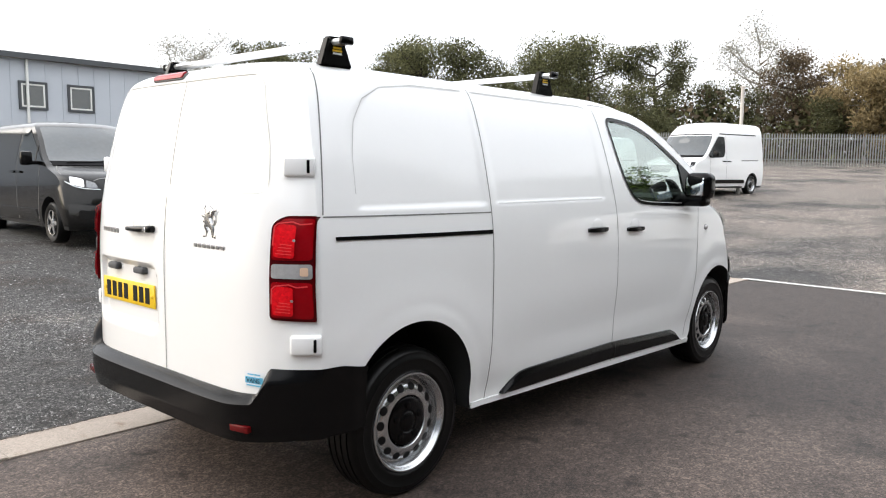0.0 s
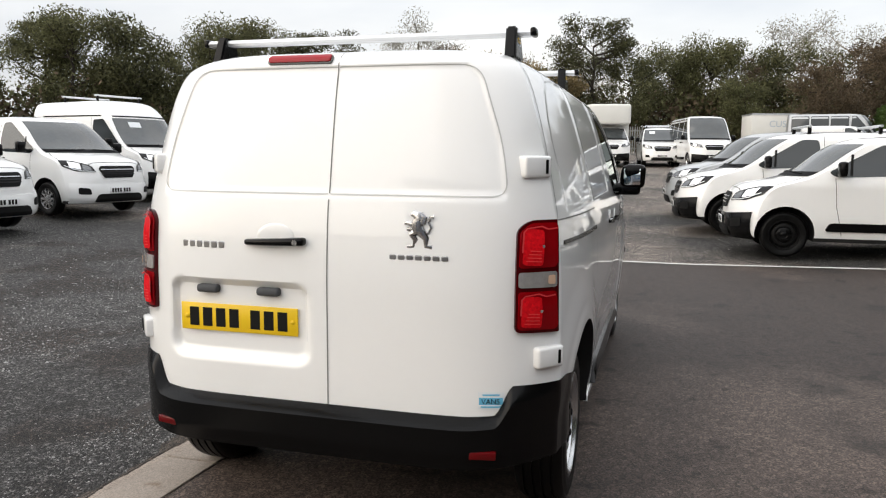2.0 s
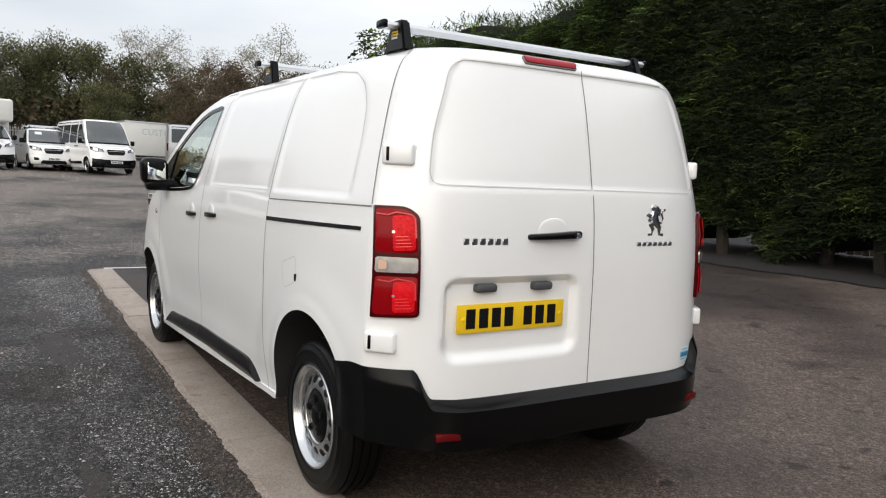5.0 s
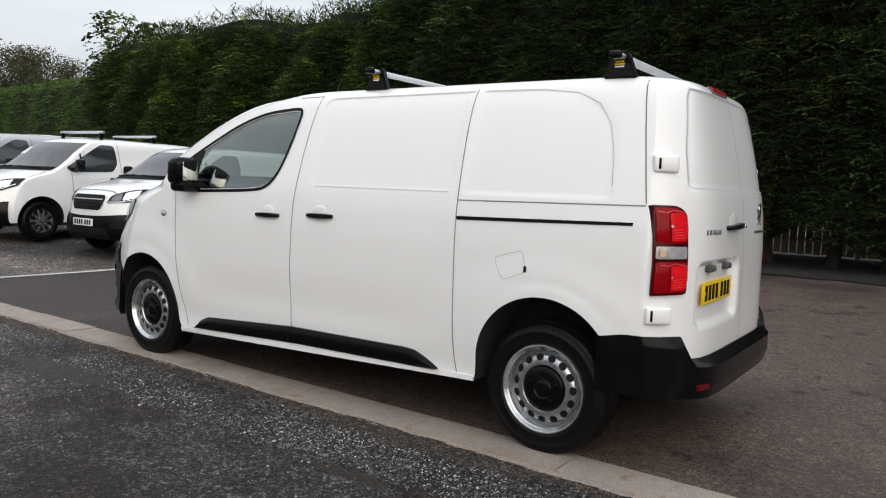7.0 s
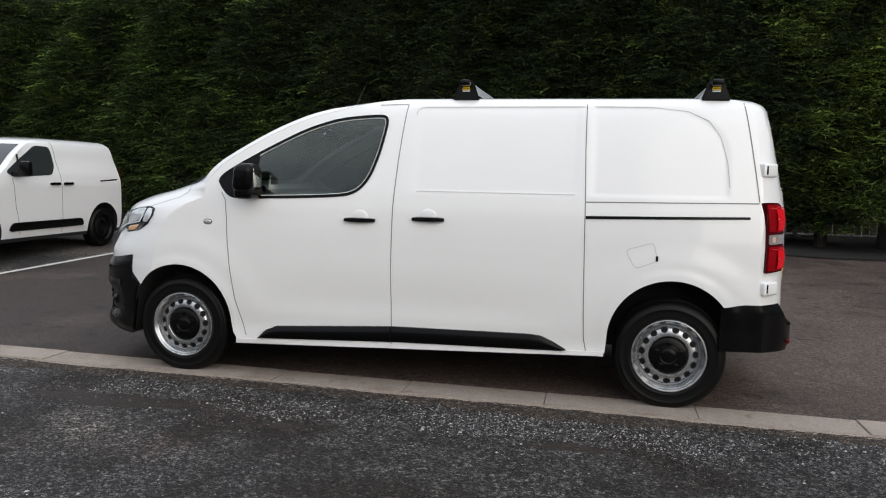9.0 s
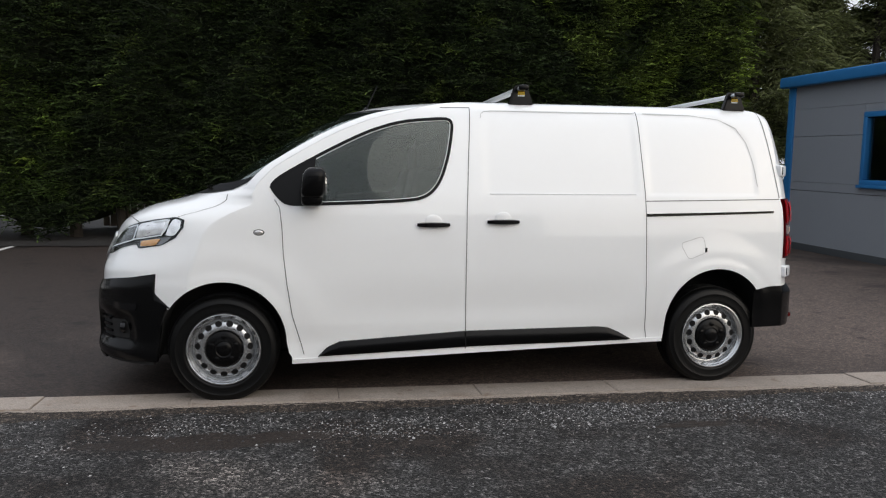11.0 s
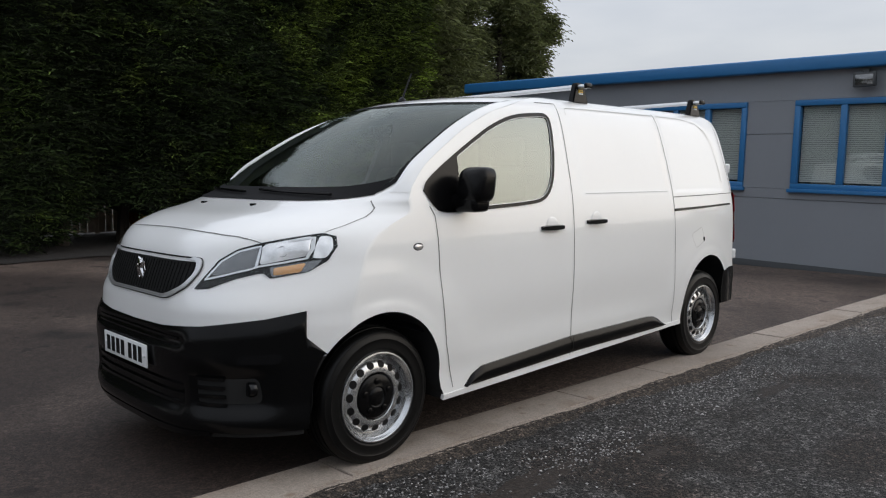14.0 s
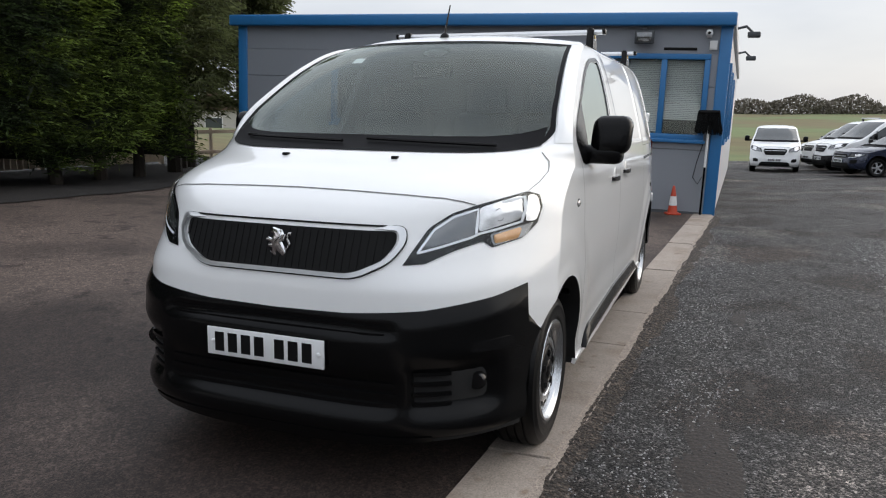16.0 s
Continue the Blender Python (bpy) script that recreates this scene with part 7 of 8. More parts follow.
def stand(fx, fy, az, front):
    """Where the rear axle goes when the nose's middle stands over (fx, fy) and the vehicle heads along az degrees."""
    x, y = fx - front * math.cos(radians(az)), fy - front * math.sin(radians(az))
    c = front * 0.5
    mx, my = fx - c * math.cos(radians(az)), fy - c * math.sin(radians(az))
    return pose(x, y, float(gz(mx, my)) + 0.0, 0, 0, az)


# The row on the open side of the yard.
parked_van("parked_van", "dark grey medium panel van with alloy wheels", "van", MID_S, DARK_PAINT, DARK_PAINT, stand(3.3, 8.3, 268, 4.05), alloy=5, **MID)
ford = parked_van("parked_van", "white medium panel van with body-coloured bumper and dark grille", "van", MID_S, WHITE_PAINT, WHITE_PAINT, stand(6.38, 8.8, 266, 4.05), alloy=5, rack=True, **MID)
parked_van("parked_van", "white crew van with chrome grille bars", "van", MID_S, WHITE_PAINT, WHITE_PAINT, stand(9.6, 9.2, 258, 4.05), alloy=10, **MID)
parked_van("parked_van", "white high-roof van with roof rack and black bumper", "van", TALL_S, WHITE_PAINT, BLACK_PLASTIC, stand(12.9, 9.9, 256, 4.05), rack=True, **TALL)
blackbump = parked_van("parked_van", "white medium panel van with black bumper", "van", MID_S, WHITE_PAINT, BLACK_PLASTIC, stand(17.5, 10.3, 184, 4.05), **MID)
copy_thing(ford, stand(18.5, 13.9, 188, 4.05))
high = parked_van("parked_van", "white high-roof panel van with black bumper", "van", TALL_S, WHITE_PAINT, BLACK_PLASTIC, stand(20.4, 7.9, 172, 4.05), **TALL)
copy_thing(high, stand(24.0, 17.5, 200, 4.05))
copy_thing(high, stand(26.0, 15.0, 196, 4.05))

# The row across the tarmac's end, noses to the open side.
parked_van("parked_van", "white small panel van with black bumper and black steel wheels", "van", shell_of(dict(SMALL, wb=2.66, H=1.77), 0.76, 0.62, 1.48), WHITE_PAINT, BLACK_PLASTIC, stand(9.48, -2.2, 91, 3.42), dark_wheels=True, **dict(SMALL, wb=2.66, H=1.77))
parked_van("parked_van", "white small panel van with grey bumper and alloy wheels", "van", SMALL_S, WHITE_PAINT, BLACK_PLASTIC, stand(12.0, -1.5, 94, 3.63), alloy=10, rack=True, **SMALL)
silver = parked_van("parked_van", "silver small panel van with body-coloured bumper", "van", SMALL_S, SILVER_PAINT, SILVER_PAINT, stand(14.8, -1.35, 95, 3.63), alloy=5, **SMALL)
small = parked_van("parked_van", "white small panel van with body-coloured bumper", "van", SMALL_S, WHITE_PAINT, WHITE_PAINT, stand(19.0, -5.6, 97, 3.63), alloy=5, **SMALL)
copy_thing(small, stand(22.6, -6.0, 98, 3.63))

# Far end of the yard.
parked_van("minibus", "silver minibus with dark side windows", "minibus", LARGE_S, SILVER_PAINT, BLACK_PLASTIC, stand(45.5, -13.6, -98, 4.5), roof_glass=3, **LARGE)
parked_van("minibus", "white minibus with dark side windows", "minibus", LARGE_S, WHITE_PAINT, BLACK_PLASTIC, stand(34.0, -3.5, 192, 4.5), roof_glass=3, **LARGE)
copy_thing(ford, stand(36.5, -1.2, 186, 4.05))
copy_thing(small, stand(41.2, -12.6, -96, 3.63))


def box_truck(m):
    v = parked_van("box_truck", "white box truck with a tall boxed load body", "truck", shell_of(dict(LARGE, H=2.05), 0.90, 1.0, 1.25), WHITE_PAINT, BLACK_PLASTIC, m, cargo=False, **dict(LARGE, H=2.05))
    b = box_bm(-1.3, 2.75, -1.08, 1.08, 0.75, 3.15, 0.05, 2)
    part("load_box", b, BOX_WHITE, v, "white boxed load body")
    part("over_cab_box", box_bm(2.745, 3.75, -1.05, 1.05, 2.10, 3.12, 0.12, 3), BOX_WHITE, v)
    return v


box_truck(stand(36.0, 1.3, 190, 4.5))


def box_body():
    o = thing("storage_container", "white demountable box body with faint lettering standing in the yard", "container", pose(55.2, -9.6, float(gz(55.2, -9.6)), 0, 0, 12))
    part("box", box_bm(-1.1, 1.1, -2.9, 2.9, 0.30, 2.62, 0.03, 2), BOX_WHITE, o)
    part("trim_rail", box_bm(-1.12, 1.12, -2.92, 2.92, 2.56, 2.66, 0.01), ALUMINIUM, o)
    for x in (-0.9, 0.9):
        for y in (-2.4, 2.4):
            part("leg", box_bm(x - 0.06, x + 0.06, y - 0.06, y + 0.06, -0.1, 0.31), FENCE_STEEL, o)
    word = bpy.data.curves.new("lettering", "FONT")
    word.body, word.size, word.extrude, word.align_x = "CUSTO", 0.62, 0.002, "CENTER"
    word.materials.append(FAINT_BLUE)
    w = new("lettering", word)
    w.parent = o
    w.matrix_basis = Matrix.Translation((-1.105, 0.7, 1.75)) @ Euler((radians(90), 0, radians(-90))).to_matrix().to_4x4()


box_body()

# Behind the office.
copy_thing(small, stand(-25.4, 2.9, -2, 3.63))
for k, (px, py) in enumerate(((-34.0, 4.4), (-31.0, 4.5), (-28.2, 4.6), (-25.4, 4.8))):
    src = (small, small, ford, blackbump)[k]
    copy_thing(src, stand(px, py, -70, 3.63))
CAR = dict(wb=2.6, hh=0.88, hood=0.95, H=1.48, hw=0.88)
parked_van("parked_car", "dark blue hatchback car with alloy wheels", "car", shell_of(CAR, 0.82, 0.70, 1.75), BLUE_CAR_PAINT, BLUE_CAR_PAINT, stand(-22.1, 4.75, -68, 3.42), alloy=5, r=0.31, **CAR)


# ---- grey shed ----
def shed():
    o = thing("industrial_shed", "long pale grey clad industrial shed with a low pitched roof", "building", pose(8.0, 30.6, 0.5, 0, 0, 1.0))
    H, L, D = 5.22, 17.0, 14.0
    part("wall", box_bm(-16, L, 0.0, 0.25, -1, H), SHED_CLADDING, o)
    part("wall", box_bm(L - 0.25, L, 0.25, D, -1, H), SHED_CLADDING, o)
    for k in range(48):
        part("wall_rib", box_bm(-15.8 + k * 0.68, -15.74 + k * 0.68, -0.025, 0.0, 0, H - 0.1), SHED_CLADDING, o)
    rb = bmesh.new()
    pts = [(-16.3, -0.35, H), (L + 0.3, -0.35, H), (L + 0.3, D / 2, H + 0.8), (-16.3, D / 2, H + 0.8)]
    lo = [rb.verts.new(p) for p in pts]
    hi = [rb.verts.new((p[0], p[1], p[2] + 0.22)) for p in pts]
    rb.faces.new(lo), rb.faces.new(hi)
    for i in range(4):
        rb.faces.new((lo[i], lo[(i + 1) % 4], hi[(i + 1) % 4], hi[i]))
    part("roof", rb, ROOF_DARK, o, "dark roof edge")
    part("downpipe", tube([(1.82, -0.10, 0), (1.82, -0.10, H)], 0.06, 8), BOX_WHITE, o)
    part("downpipe", tube([(10.5, -0.10, 0), (10.5, -0.10, H)], 0.06, 8), BOX_WHITE, o)
    for a, light in ((1.585, True), (3.535, True), (7.535, False), (14.285, False), (-4.0, True)):
        w = new("window")
        w.parent = o
        f = bmesh.new()
        b, z0, z1 = a + 0.93, 3.30, 4.25
        for q in ((a - 0.1, b + 0.1, z0 - 0.1, z0), (a - 0.1, b + 0.1, z1, z1 + 0.1), (a - 0.1, a, z0, z1), (b, b + 0.1, z0, z1)):
            box_bm(q[0], q[1], -0.09, 0.0, q[2], q[3], 0.01, 1, f)
        part("window_frame", f, ROOF_DARK, w)
        if light:
            g = bmesh.new()
            for q in ((a, b, z0, z0 + 0.07), (a, b, z1 - 0.07, z1), (a, a + 0.07, z0 + 0.07, z1 - 0.07), (b - 0.07, b, z0 + 0.07, z1 - 0.07)):
                box_bm(q[0], q[1], -0.07, 0.0, q[2], q[3], 0.01, 1, g)
            part("window_sash", g, BOX_WHITE, w)
        part("pane", box_bm(a, b, -0.03, -0.01, z0, z1), SCREEN_GREY if light else WINDOW_GLASS, w)


shed()


# ---- palisade fence at the yard's end ----
def palisade(points):
    f = thing("palisade_fence", "galvanised steel palisade fence along the yard", "fence")
    pales, n = [], 0
    for (x0, y0), (x1, y1) in zip(points, points[1:]):
        d = math.hypot(x1 - x0, y1 - y0)
        k = int(d / 0.17)
        az = math.degrees(math.atan2(y1 - y0, x1 - x0))
        for i in range(k):
            x, y = x0 + (x1 - x0) * i / k, y0 + (y1 - y0) * i / k
            pales.append((x, y, float(gz(x, y)), az))
        for h in (0.45, 1.75):
            z0, z1 = float(gz(x0, y0)), float(gz(x1, y1))
            part("rail", tube([(x0, y0, z0 + h), ((x0 + x1) / 2, (y0 + y1) / 2, float(gz((x0 + x1) / 2, (y0 + y1) / 2)) + h), (x1, y1, z1 + h)], 0.03, 5), FENCE_STEEL, f)
    me = None
    for x, y, z, az in pales:
        if me is None:
            bm = bmesh.new()
            pts = [(-0.034, 0.0), (0.034, 0.0), (0.034, 1.98), (0.0, 2.08), (-0.034, 1.98)]
            a = [bm.verts.new((u, -0.05, v)) for u, v in pts]
            b = [bm.verts.new((u, -0.035, v)) for u, v in pts]
            bm.faces.new(a), bm.faces.new(reversed(b))
            for i in range(5):
                bm.faces.new((a[i], a[(i + 1) % 5], b[(i + 1) % 5], b[i]))
            me = bpy.data.meshes.new("pale")
            bm.to_mesh(me)
            bm.free()
            me.materials.append(FENCE_STEEL)
        ob = new("pale", me)
        ob.parent = f
        ob.matrix_basis = pose(x, y, z, 0, 0, az)


palisade([(33, 21.5), (46.0, 14.8), (53.0, 7.5), (56.0, -4.0)])


def yard_post():
    o = thing("yard_post", "tall plain pale post standing in the yard", "post", pose(24.0, 6.75, float(gz(24, 6.75))))
    part("shaft", tube([(0, 0, -0.1), (0, 0, 3.6)], 0.06, 10), PALE_STONE, o)
    part("cap", box_bm(-0.07, 0.07, -0.07, 0.07, 3.58, 3.64, 0.01), PALE_STONE, o)


yard_post()


# ---- trees ----
def tree(name, label, seed, h, spread, leaf, bark, leaves=21000, base=0.14, leaf_size=(0.06, 0.17), clump=1.15, tall=1.0):
    rng = random.Random(seed)
    nr = np.random.default_rng(seed)
    t = thing(name, label, "tree", group="trees round the yard")
    bm = bmesh.new()
    top = h * 0.72
    trunk = [(0.0, 0.0, -0.2)]
    for k in range(1, 6):
        trunk.append((rng.uniform(-0.12, 0.12) * k * 0.5, rng.uniform(-0.12, 0.12) * k * 0.5, top * k / 5))
    tube(trunk, [0.022 * h * (1 - 0.16 * k) for k in range(6)], 8, bm)
    tips = []
    for i in range(15):
        z = h * rng.uniform(base, 0.75)
        k = z / top * 5
        p = Vector(trunk[min(5, int(k))])
        p.z = z
        a = rng.uniform(0, 6.28)
        reach = spread * (0.55 + 0.45 * math.sin(math.pi * min(1, (z / h - base * 0.6) / (1 - base * 0.6)))) * rng.uniform(0.7, 1.0)
        q = p + Vector((math.cos(a) * reach, math.sin(a) * reach, h * rng.uniform(0.06, 0.24)))
        mid = (p + q) / 2 + Vector((rng.uniform(-0.3, 0.3), rng.uniform(-0.3, 0.3), -0.1 * reach))
        tube([p, mid, q], [0.0085 * h, 0.005 * h, 0.002 * h], 5, bm)
        tips += [q, (mid + q) / 2, mid]
        for _ in range(2):
            e = (mid + q) / 2 + Vector((rng.gauss(0, 0.35), rng.gauss(0, 0.35), rng.uniform(0.1, 0.6))) * spread * 0.42
            tube([(mid + q) / 2, e], [0.003 * h, 0.001 * h], 4, bm)
            tips.append(e)
    for _ in range(5):
        tips.append(Vector((rng.gauss(0, 0.22) * spread, rng.gauss(0, 0.22) * spread, h * rng.uniform(0.80, 0.94) * tall)))
    part("trunk", bm, bark, t)
    c = np.array([tuple(p) for p in tips])
    pick = nr.integers(0, len(c), leaves)
    off = nr.normal(0, 1, (leaves, 3))
    off /= np.linalg.norm(off, axis=1, keepdims=True)
    size = nr.uniform(0.5, 1.15, len(c))[pick] * spread * 0.30 * clump
    pos = c[pick] + off * (size * nr.random(leaves) ** 0.45)[:, None] * np.array([1, 1, 0.75])
    u = nr.normal(0, 1, (leaves, 3))
    u /= np.linalg.norm(u, axis=1, keepdims=True)
    w = np.cross(u, nr.normal(0, 1, (leaves, 3)))
    w /= np.linalg.norm(w, axis=1, keepdims=True)
    s = nr.uniform(leaf_size[0], leaf_size[1], (leaves, 1))
    v = np.stack([pos - u * s, pos + w * s * 0.75, pos + u * s * 1.1], 1).reshape(-1, 3)
    f = np.arange(3 * leaves).reshape(-1, 3)
    mesh_part("crown", v, f, leaf, t)
    return t


KINDS = [
    tree("broadleaf_tree", "green broadleaf tree beginning to turn", 1, 9.5, 3.4, LEAF_GREEN, BARK, 16500, clump=1.4, leaf_size=(0.06, 0.15)),
    tree("broadleaf_tree", "tall green broadleaf tree with gaps in its crown", 2, 11.5, 3.2, LEAF_GREEN, BARK, 16500, clump=1.35, leaf_size=(0.06, 0.15)),
    tree("broadleaf_tree", "rusty brown autumn tree", 3, 8.0, 3.3, LEAF_RUST, BARK, 15000, clump=1.35, leaf_size=(0.06, 0.14)),
    tree("broadleaf_tree", "golden brown autumn tree with thinning leaves", 4, 6.8, 3.2, LEAF_GOLD, PALE_BARK, 18000),
    tree("broadleaf_tree", "pale thin-leaved tree with bare twigs", 5, 10.5, 3.6, LEAF_PALE, PALE_BARK, 9000, clump=1.3, leaf_size=(0.05, 0.12)),
    tree("broadleaf_tree", "dark green bushy tree", 6, 7.0, 3.0, LEAF_GREEN, BARK, 16000, base=0.08, clump=1.35, leaf_size=(0.06, 0.15)),
]
rng = random.Random(77)
first = set()


def plant(kind, x, y, s):
    m = pose(x, y, float(gz(x, y)) - 0.1, 0, 0, rng.uniform(0, 360)) @ Matrix.Diagonal((s, s, s * rng.uniform(0.92, 1.08), 1))
    if kind not in first:
        first.add(kind)
        KINDS[kind].matrix_basis = m
    else:
        c = copy_thing(KINDS[kind], pose(0, 0, 0))
        c.matrix_basis = m


for kind, x, y, s in (
        (0, 42, 39, 1.1), (5, 45, 36, 1.3), (0, 51, 29, 1.05), (1, 54, 25, 0.85), (5, 47, 22, 0.8), (4, 61, 19.5, 1.0), (2, 60, 16.5, 1.0), (2, 64, 13, 0.95), (3, 59, 11.0, 1.0), (3, 60, 7.5, 0.95),
        (1, 61, 4.5, 0.98), (0, 64, 1.5, 0.95), (0, 69, -2, 1.05), (0, 67, -5, 1.0), (2, 71, -8.5, 1.0), (5, 63, -7.5, 0.8), (5, 66, -12, 1.2), (4, 77, -12, 1.15), (4, 75, -18, 1.1), (2, 70, -17, 1.1),
        (5, 66, -20, 1.1), (4, 72, -24, 1.15), (2, 64, -25, 1.15), (0, 60, -28, 1.0), (5, 56, -24, 1.0), (2, 58, -18, 0.9), (1, 44, 43, 0.95), (5, 38, 45, 1.0), (0, 34, 47, 1.05), (5, 49, 40, 1.1),
        (0, 52, 36, 1.0), (0, 47, 31, 0.9), (1, 36, 52, 0.9), (5, 56, 32, 1.0), (5, 57, 20, 0.9), (5, 30, 50, 1.1), (5, 58, 14, 0.75), (2, 55, -12, 0.75), (4, 30, 54, 1.0), (2, 80, -4, 1.15), (4, 82, 6, 1.0), (0, 78, 12, 1.0)):
    plant(kind, x, y, s)


def thicket():
    """The undergrowth behind the fences."""
    rg = np.random.default_rng(21)
    n = 52000
    line = np.array([(20, 56), (34, 48), (47, 34), (56, 22), (62, 10), (66, -2), (68, -14), (66, -30)], float)
    t = rg.random(n) * (len(line) - 1)
    i = t.astype(int)
    p = line[i] + (line[i + 1] - line[i]) * (t - i)[:, None] + rg.normal(0, 1.5, (n, 2))
    h = 3.6 + 1.2 * np.sin(t * 9) + 0.8 * np.sin(t * 23 + 1)
    pos = np.stack([p[:, 0], p[:, 1], gz(p[:, 0], p[:, 1]) + rg.random(n) ** 1.15 * h], -1)
    u = rg.normal(0, 1, (n, 3))
    u /= np.linalg.norm(u, axis=1, keepdims=True)
    w = np.cross(u, rg.normal(0, 1, (n, 3)))
    w /= np.linalg.norm(w, axis=1, keepdims=True)
    s = rg.uniform(0.12, 0.30, (n, 1))
    v = np.stack([pos - u * s, pos + w * s * 0.6, pos + u * s, pos - w * s * 0.6], 1).reshape(-1, 3)
    half = 4 * (n // 2)
    tagged(mesh_part("undergrowth", v[:half], np.arange(half).reshape(-1, 4), LEAF_RUST), "brown undergrowth behind the yard fence", "bushes", kind="stuff")
    tagged(mesh_part("undergrowth", v[half:], np.arange(half).reshape(-1, 4), LEAF_GREEN), "dull green undergrowth behind the yard fence", "bushes", kind="stuff")


thicket()


# ---- clipped lower hedge beyond the tall one ----
def low_hedge():
    o = thing("clipped_hedge", "clipped bright green hedge beyond the parked vans", "hedge")
    p0, p1 = np.array([23.5, -11.0]), np.array([60.0, -16.2])

    def place(rg, k):
        t = rg.random(k)
        xy = p0 + (p1 - p0) * t[:, None]
        zt = 3.95 - 1.1 * t
        face = rg.random(k)
        z = gz(xy[:, 0], xy[:, 1]) + np.where(face < 0.75, rg.random(k) * zt, zt)
        y = xy[:, 1] + np.where(face < 0.75, 0.12 * np.sin(xy[:, 0] * 2), -1.6 * rg.random(k))
        out = np.where((face < 0.75)[:, None], np.array([0, 1.0, 0.1]), np.array([0, 0.1, 1.0]))
        return np.stack([xy[:, 0], y, z], -1), out

    v, f = sprays(30000, place, (0.10, 0.26), 31)
    mesh_part("foliage", v, f, LOW_HEDGE_LEAF, o)
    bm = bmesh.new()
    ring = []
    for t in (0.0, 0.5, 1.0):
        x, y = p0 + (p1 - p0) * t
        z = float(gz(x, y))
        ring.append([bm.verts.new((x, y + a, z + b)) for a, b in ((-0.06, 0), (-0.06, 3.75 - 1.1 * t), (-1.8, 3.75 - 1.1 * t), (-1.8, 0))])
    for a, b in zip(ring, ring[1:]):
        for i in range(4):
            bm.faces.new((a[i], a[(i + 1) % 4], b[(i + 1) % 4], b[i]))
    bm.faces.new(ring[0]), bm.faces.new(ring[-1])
    # Dark block inside the clipped leaves, standing for their inner shade.
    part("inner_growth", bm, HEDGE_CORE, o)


low_hedge()


# ---- looser cypresses between hedge and office ----
def cypress(x, y, h, spread, seed, low=1.0):
    t = thing("cypress_tree", "dark green cypress tree with drooping branches and bare lower trunk", "tree", group="cypress trees by the office")
    rg = random.Random(seed)
    z0 = float(gz(x, y))
    bm = bmesh.new()
    tube([(x, y, z0 - 0.1), (x + 0.05, y, z0 + h * 0.5), (x, y, z0 + h)], [0.16, 0.10, 0.02], 8, bm)
    lines = []
    for i in range(46):
        z = z0 + low + (h - low) * (i / 46) ** 0.9
        a = rg.uniform(0, 6.28)
        ln = spread * (1 - 0.75 * ((z - z0) / h) ** 1.5) * rg.uniform(0.7, 1.1)
        e = Vector((x + math.cos(a) * ln, y + math.sin(a) * ln, z + ln * rg.uniform(-0.05, 0.35)))
        s = Vector((x, y, z))
        tube([s, (s + e) / 2 + Vector((0, 0, 0.08)), e], [0.03, 0.02, 0.006], 4, bm)
        lines.append((s, e))
    part("trunk", bm, BARK, t)
    S0, E0 = np.array([tuple(a) for a, b in lines]), np.array([tuple(b) for a, b in lines])

    def place(r2, k):
        i = r2.integers(0, len(lines), k)
        u = r2.beta(1.6, 1.0, k)[:, None]
        p = S0[i] + (E0[i] - S0[i]) * u + r2.normal(0, 0.13, (k, 3))
        d = E0[i] - S0[i]
        return p, d / np.linalg.norm(d, axis=1, keepdims=True) + np.array([0, 0, -0.1])

    v, f = sprays(12500, place, (0.14, 0.38), seed, 0.35, 0.42)
    mesh_part("foliage", v, f, CYPRESS_LEAF, t)


for k, (x, y, h) in enumerate(((-6.9, -9.8, 6.8), (-7.8, -10.4, 7.2), (-8.6, -10.8, 7.2), (-9.5, -11.6, 7.0), (-10.5, -10.6, 7.2), (-11.3, -10.9, 7.4), (-12.0, -10.9, 7.2))):
    cypress(x, y, h, 1.55, 200 + k, 1.1 if x > -8 else 2.6)


# ---- rail fence behind the hedge ----
def rail_fence():
    f = thing("board_fence", "weathered pale timber board fence behind the hedge", "fence")
    for h in (0.45, 1.0):
        part("rail", box_bm(-15.0, -9.0, -12.0, -11.96, h - 0.05, h + 0.05, 0.005, 1), WHITE_TIMBER, f)
    for px in (-15.0, -13.0, -11.0):
        part("post", box_bm(px - 0.05, px + 0.05, -12.06, -12.003, -0.1, 1.1, 0.01, 1), WHITE_TIMBER, f)
    x = -9.0
    me = bpy.data.meshes.new("board")
    bb = box_bm(0, 0.13, -0.012, 0.012, 0.05, 1.25, 0.004, 1)
    bb.to_mesh(me)
    bb.free()
    me.materials.append(WHITE_TIMBER)
    while x < 6:
        z = float(gz(x, -12.0))
        part("post", box_bm(x - 0.05, x + 0.05, -12.06, -11.96, z - 0.1, z + 1.3, 0.01, 1), WHITE_TIMBER, f)
        for h in (0.35, 1.0):
            part("rail", box_bm(x, x + 1.8, -12.0, -11.96, z + h - 0.04, z + h + 0.04, 0.005, 1), WHITE_TIMBER, f)
        for k in range(12):
            ob = new("board", me)
            ob.parent = f
            ob.matrix_basis = pose(x + 0.06 + k * 0.145, -11.94, z + 0.01 * math.sin(k * 3 + x))
        x += 1.8


rail_fence()


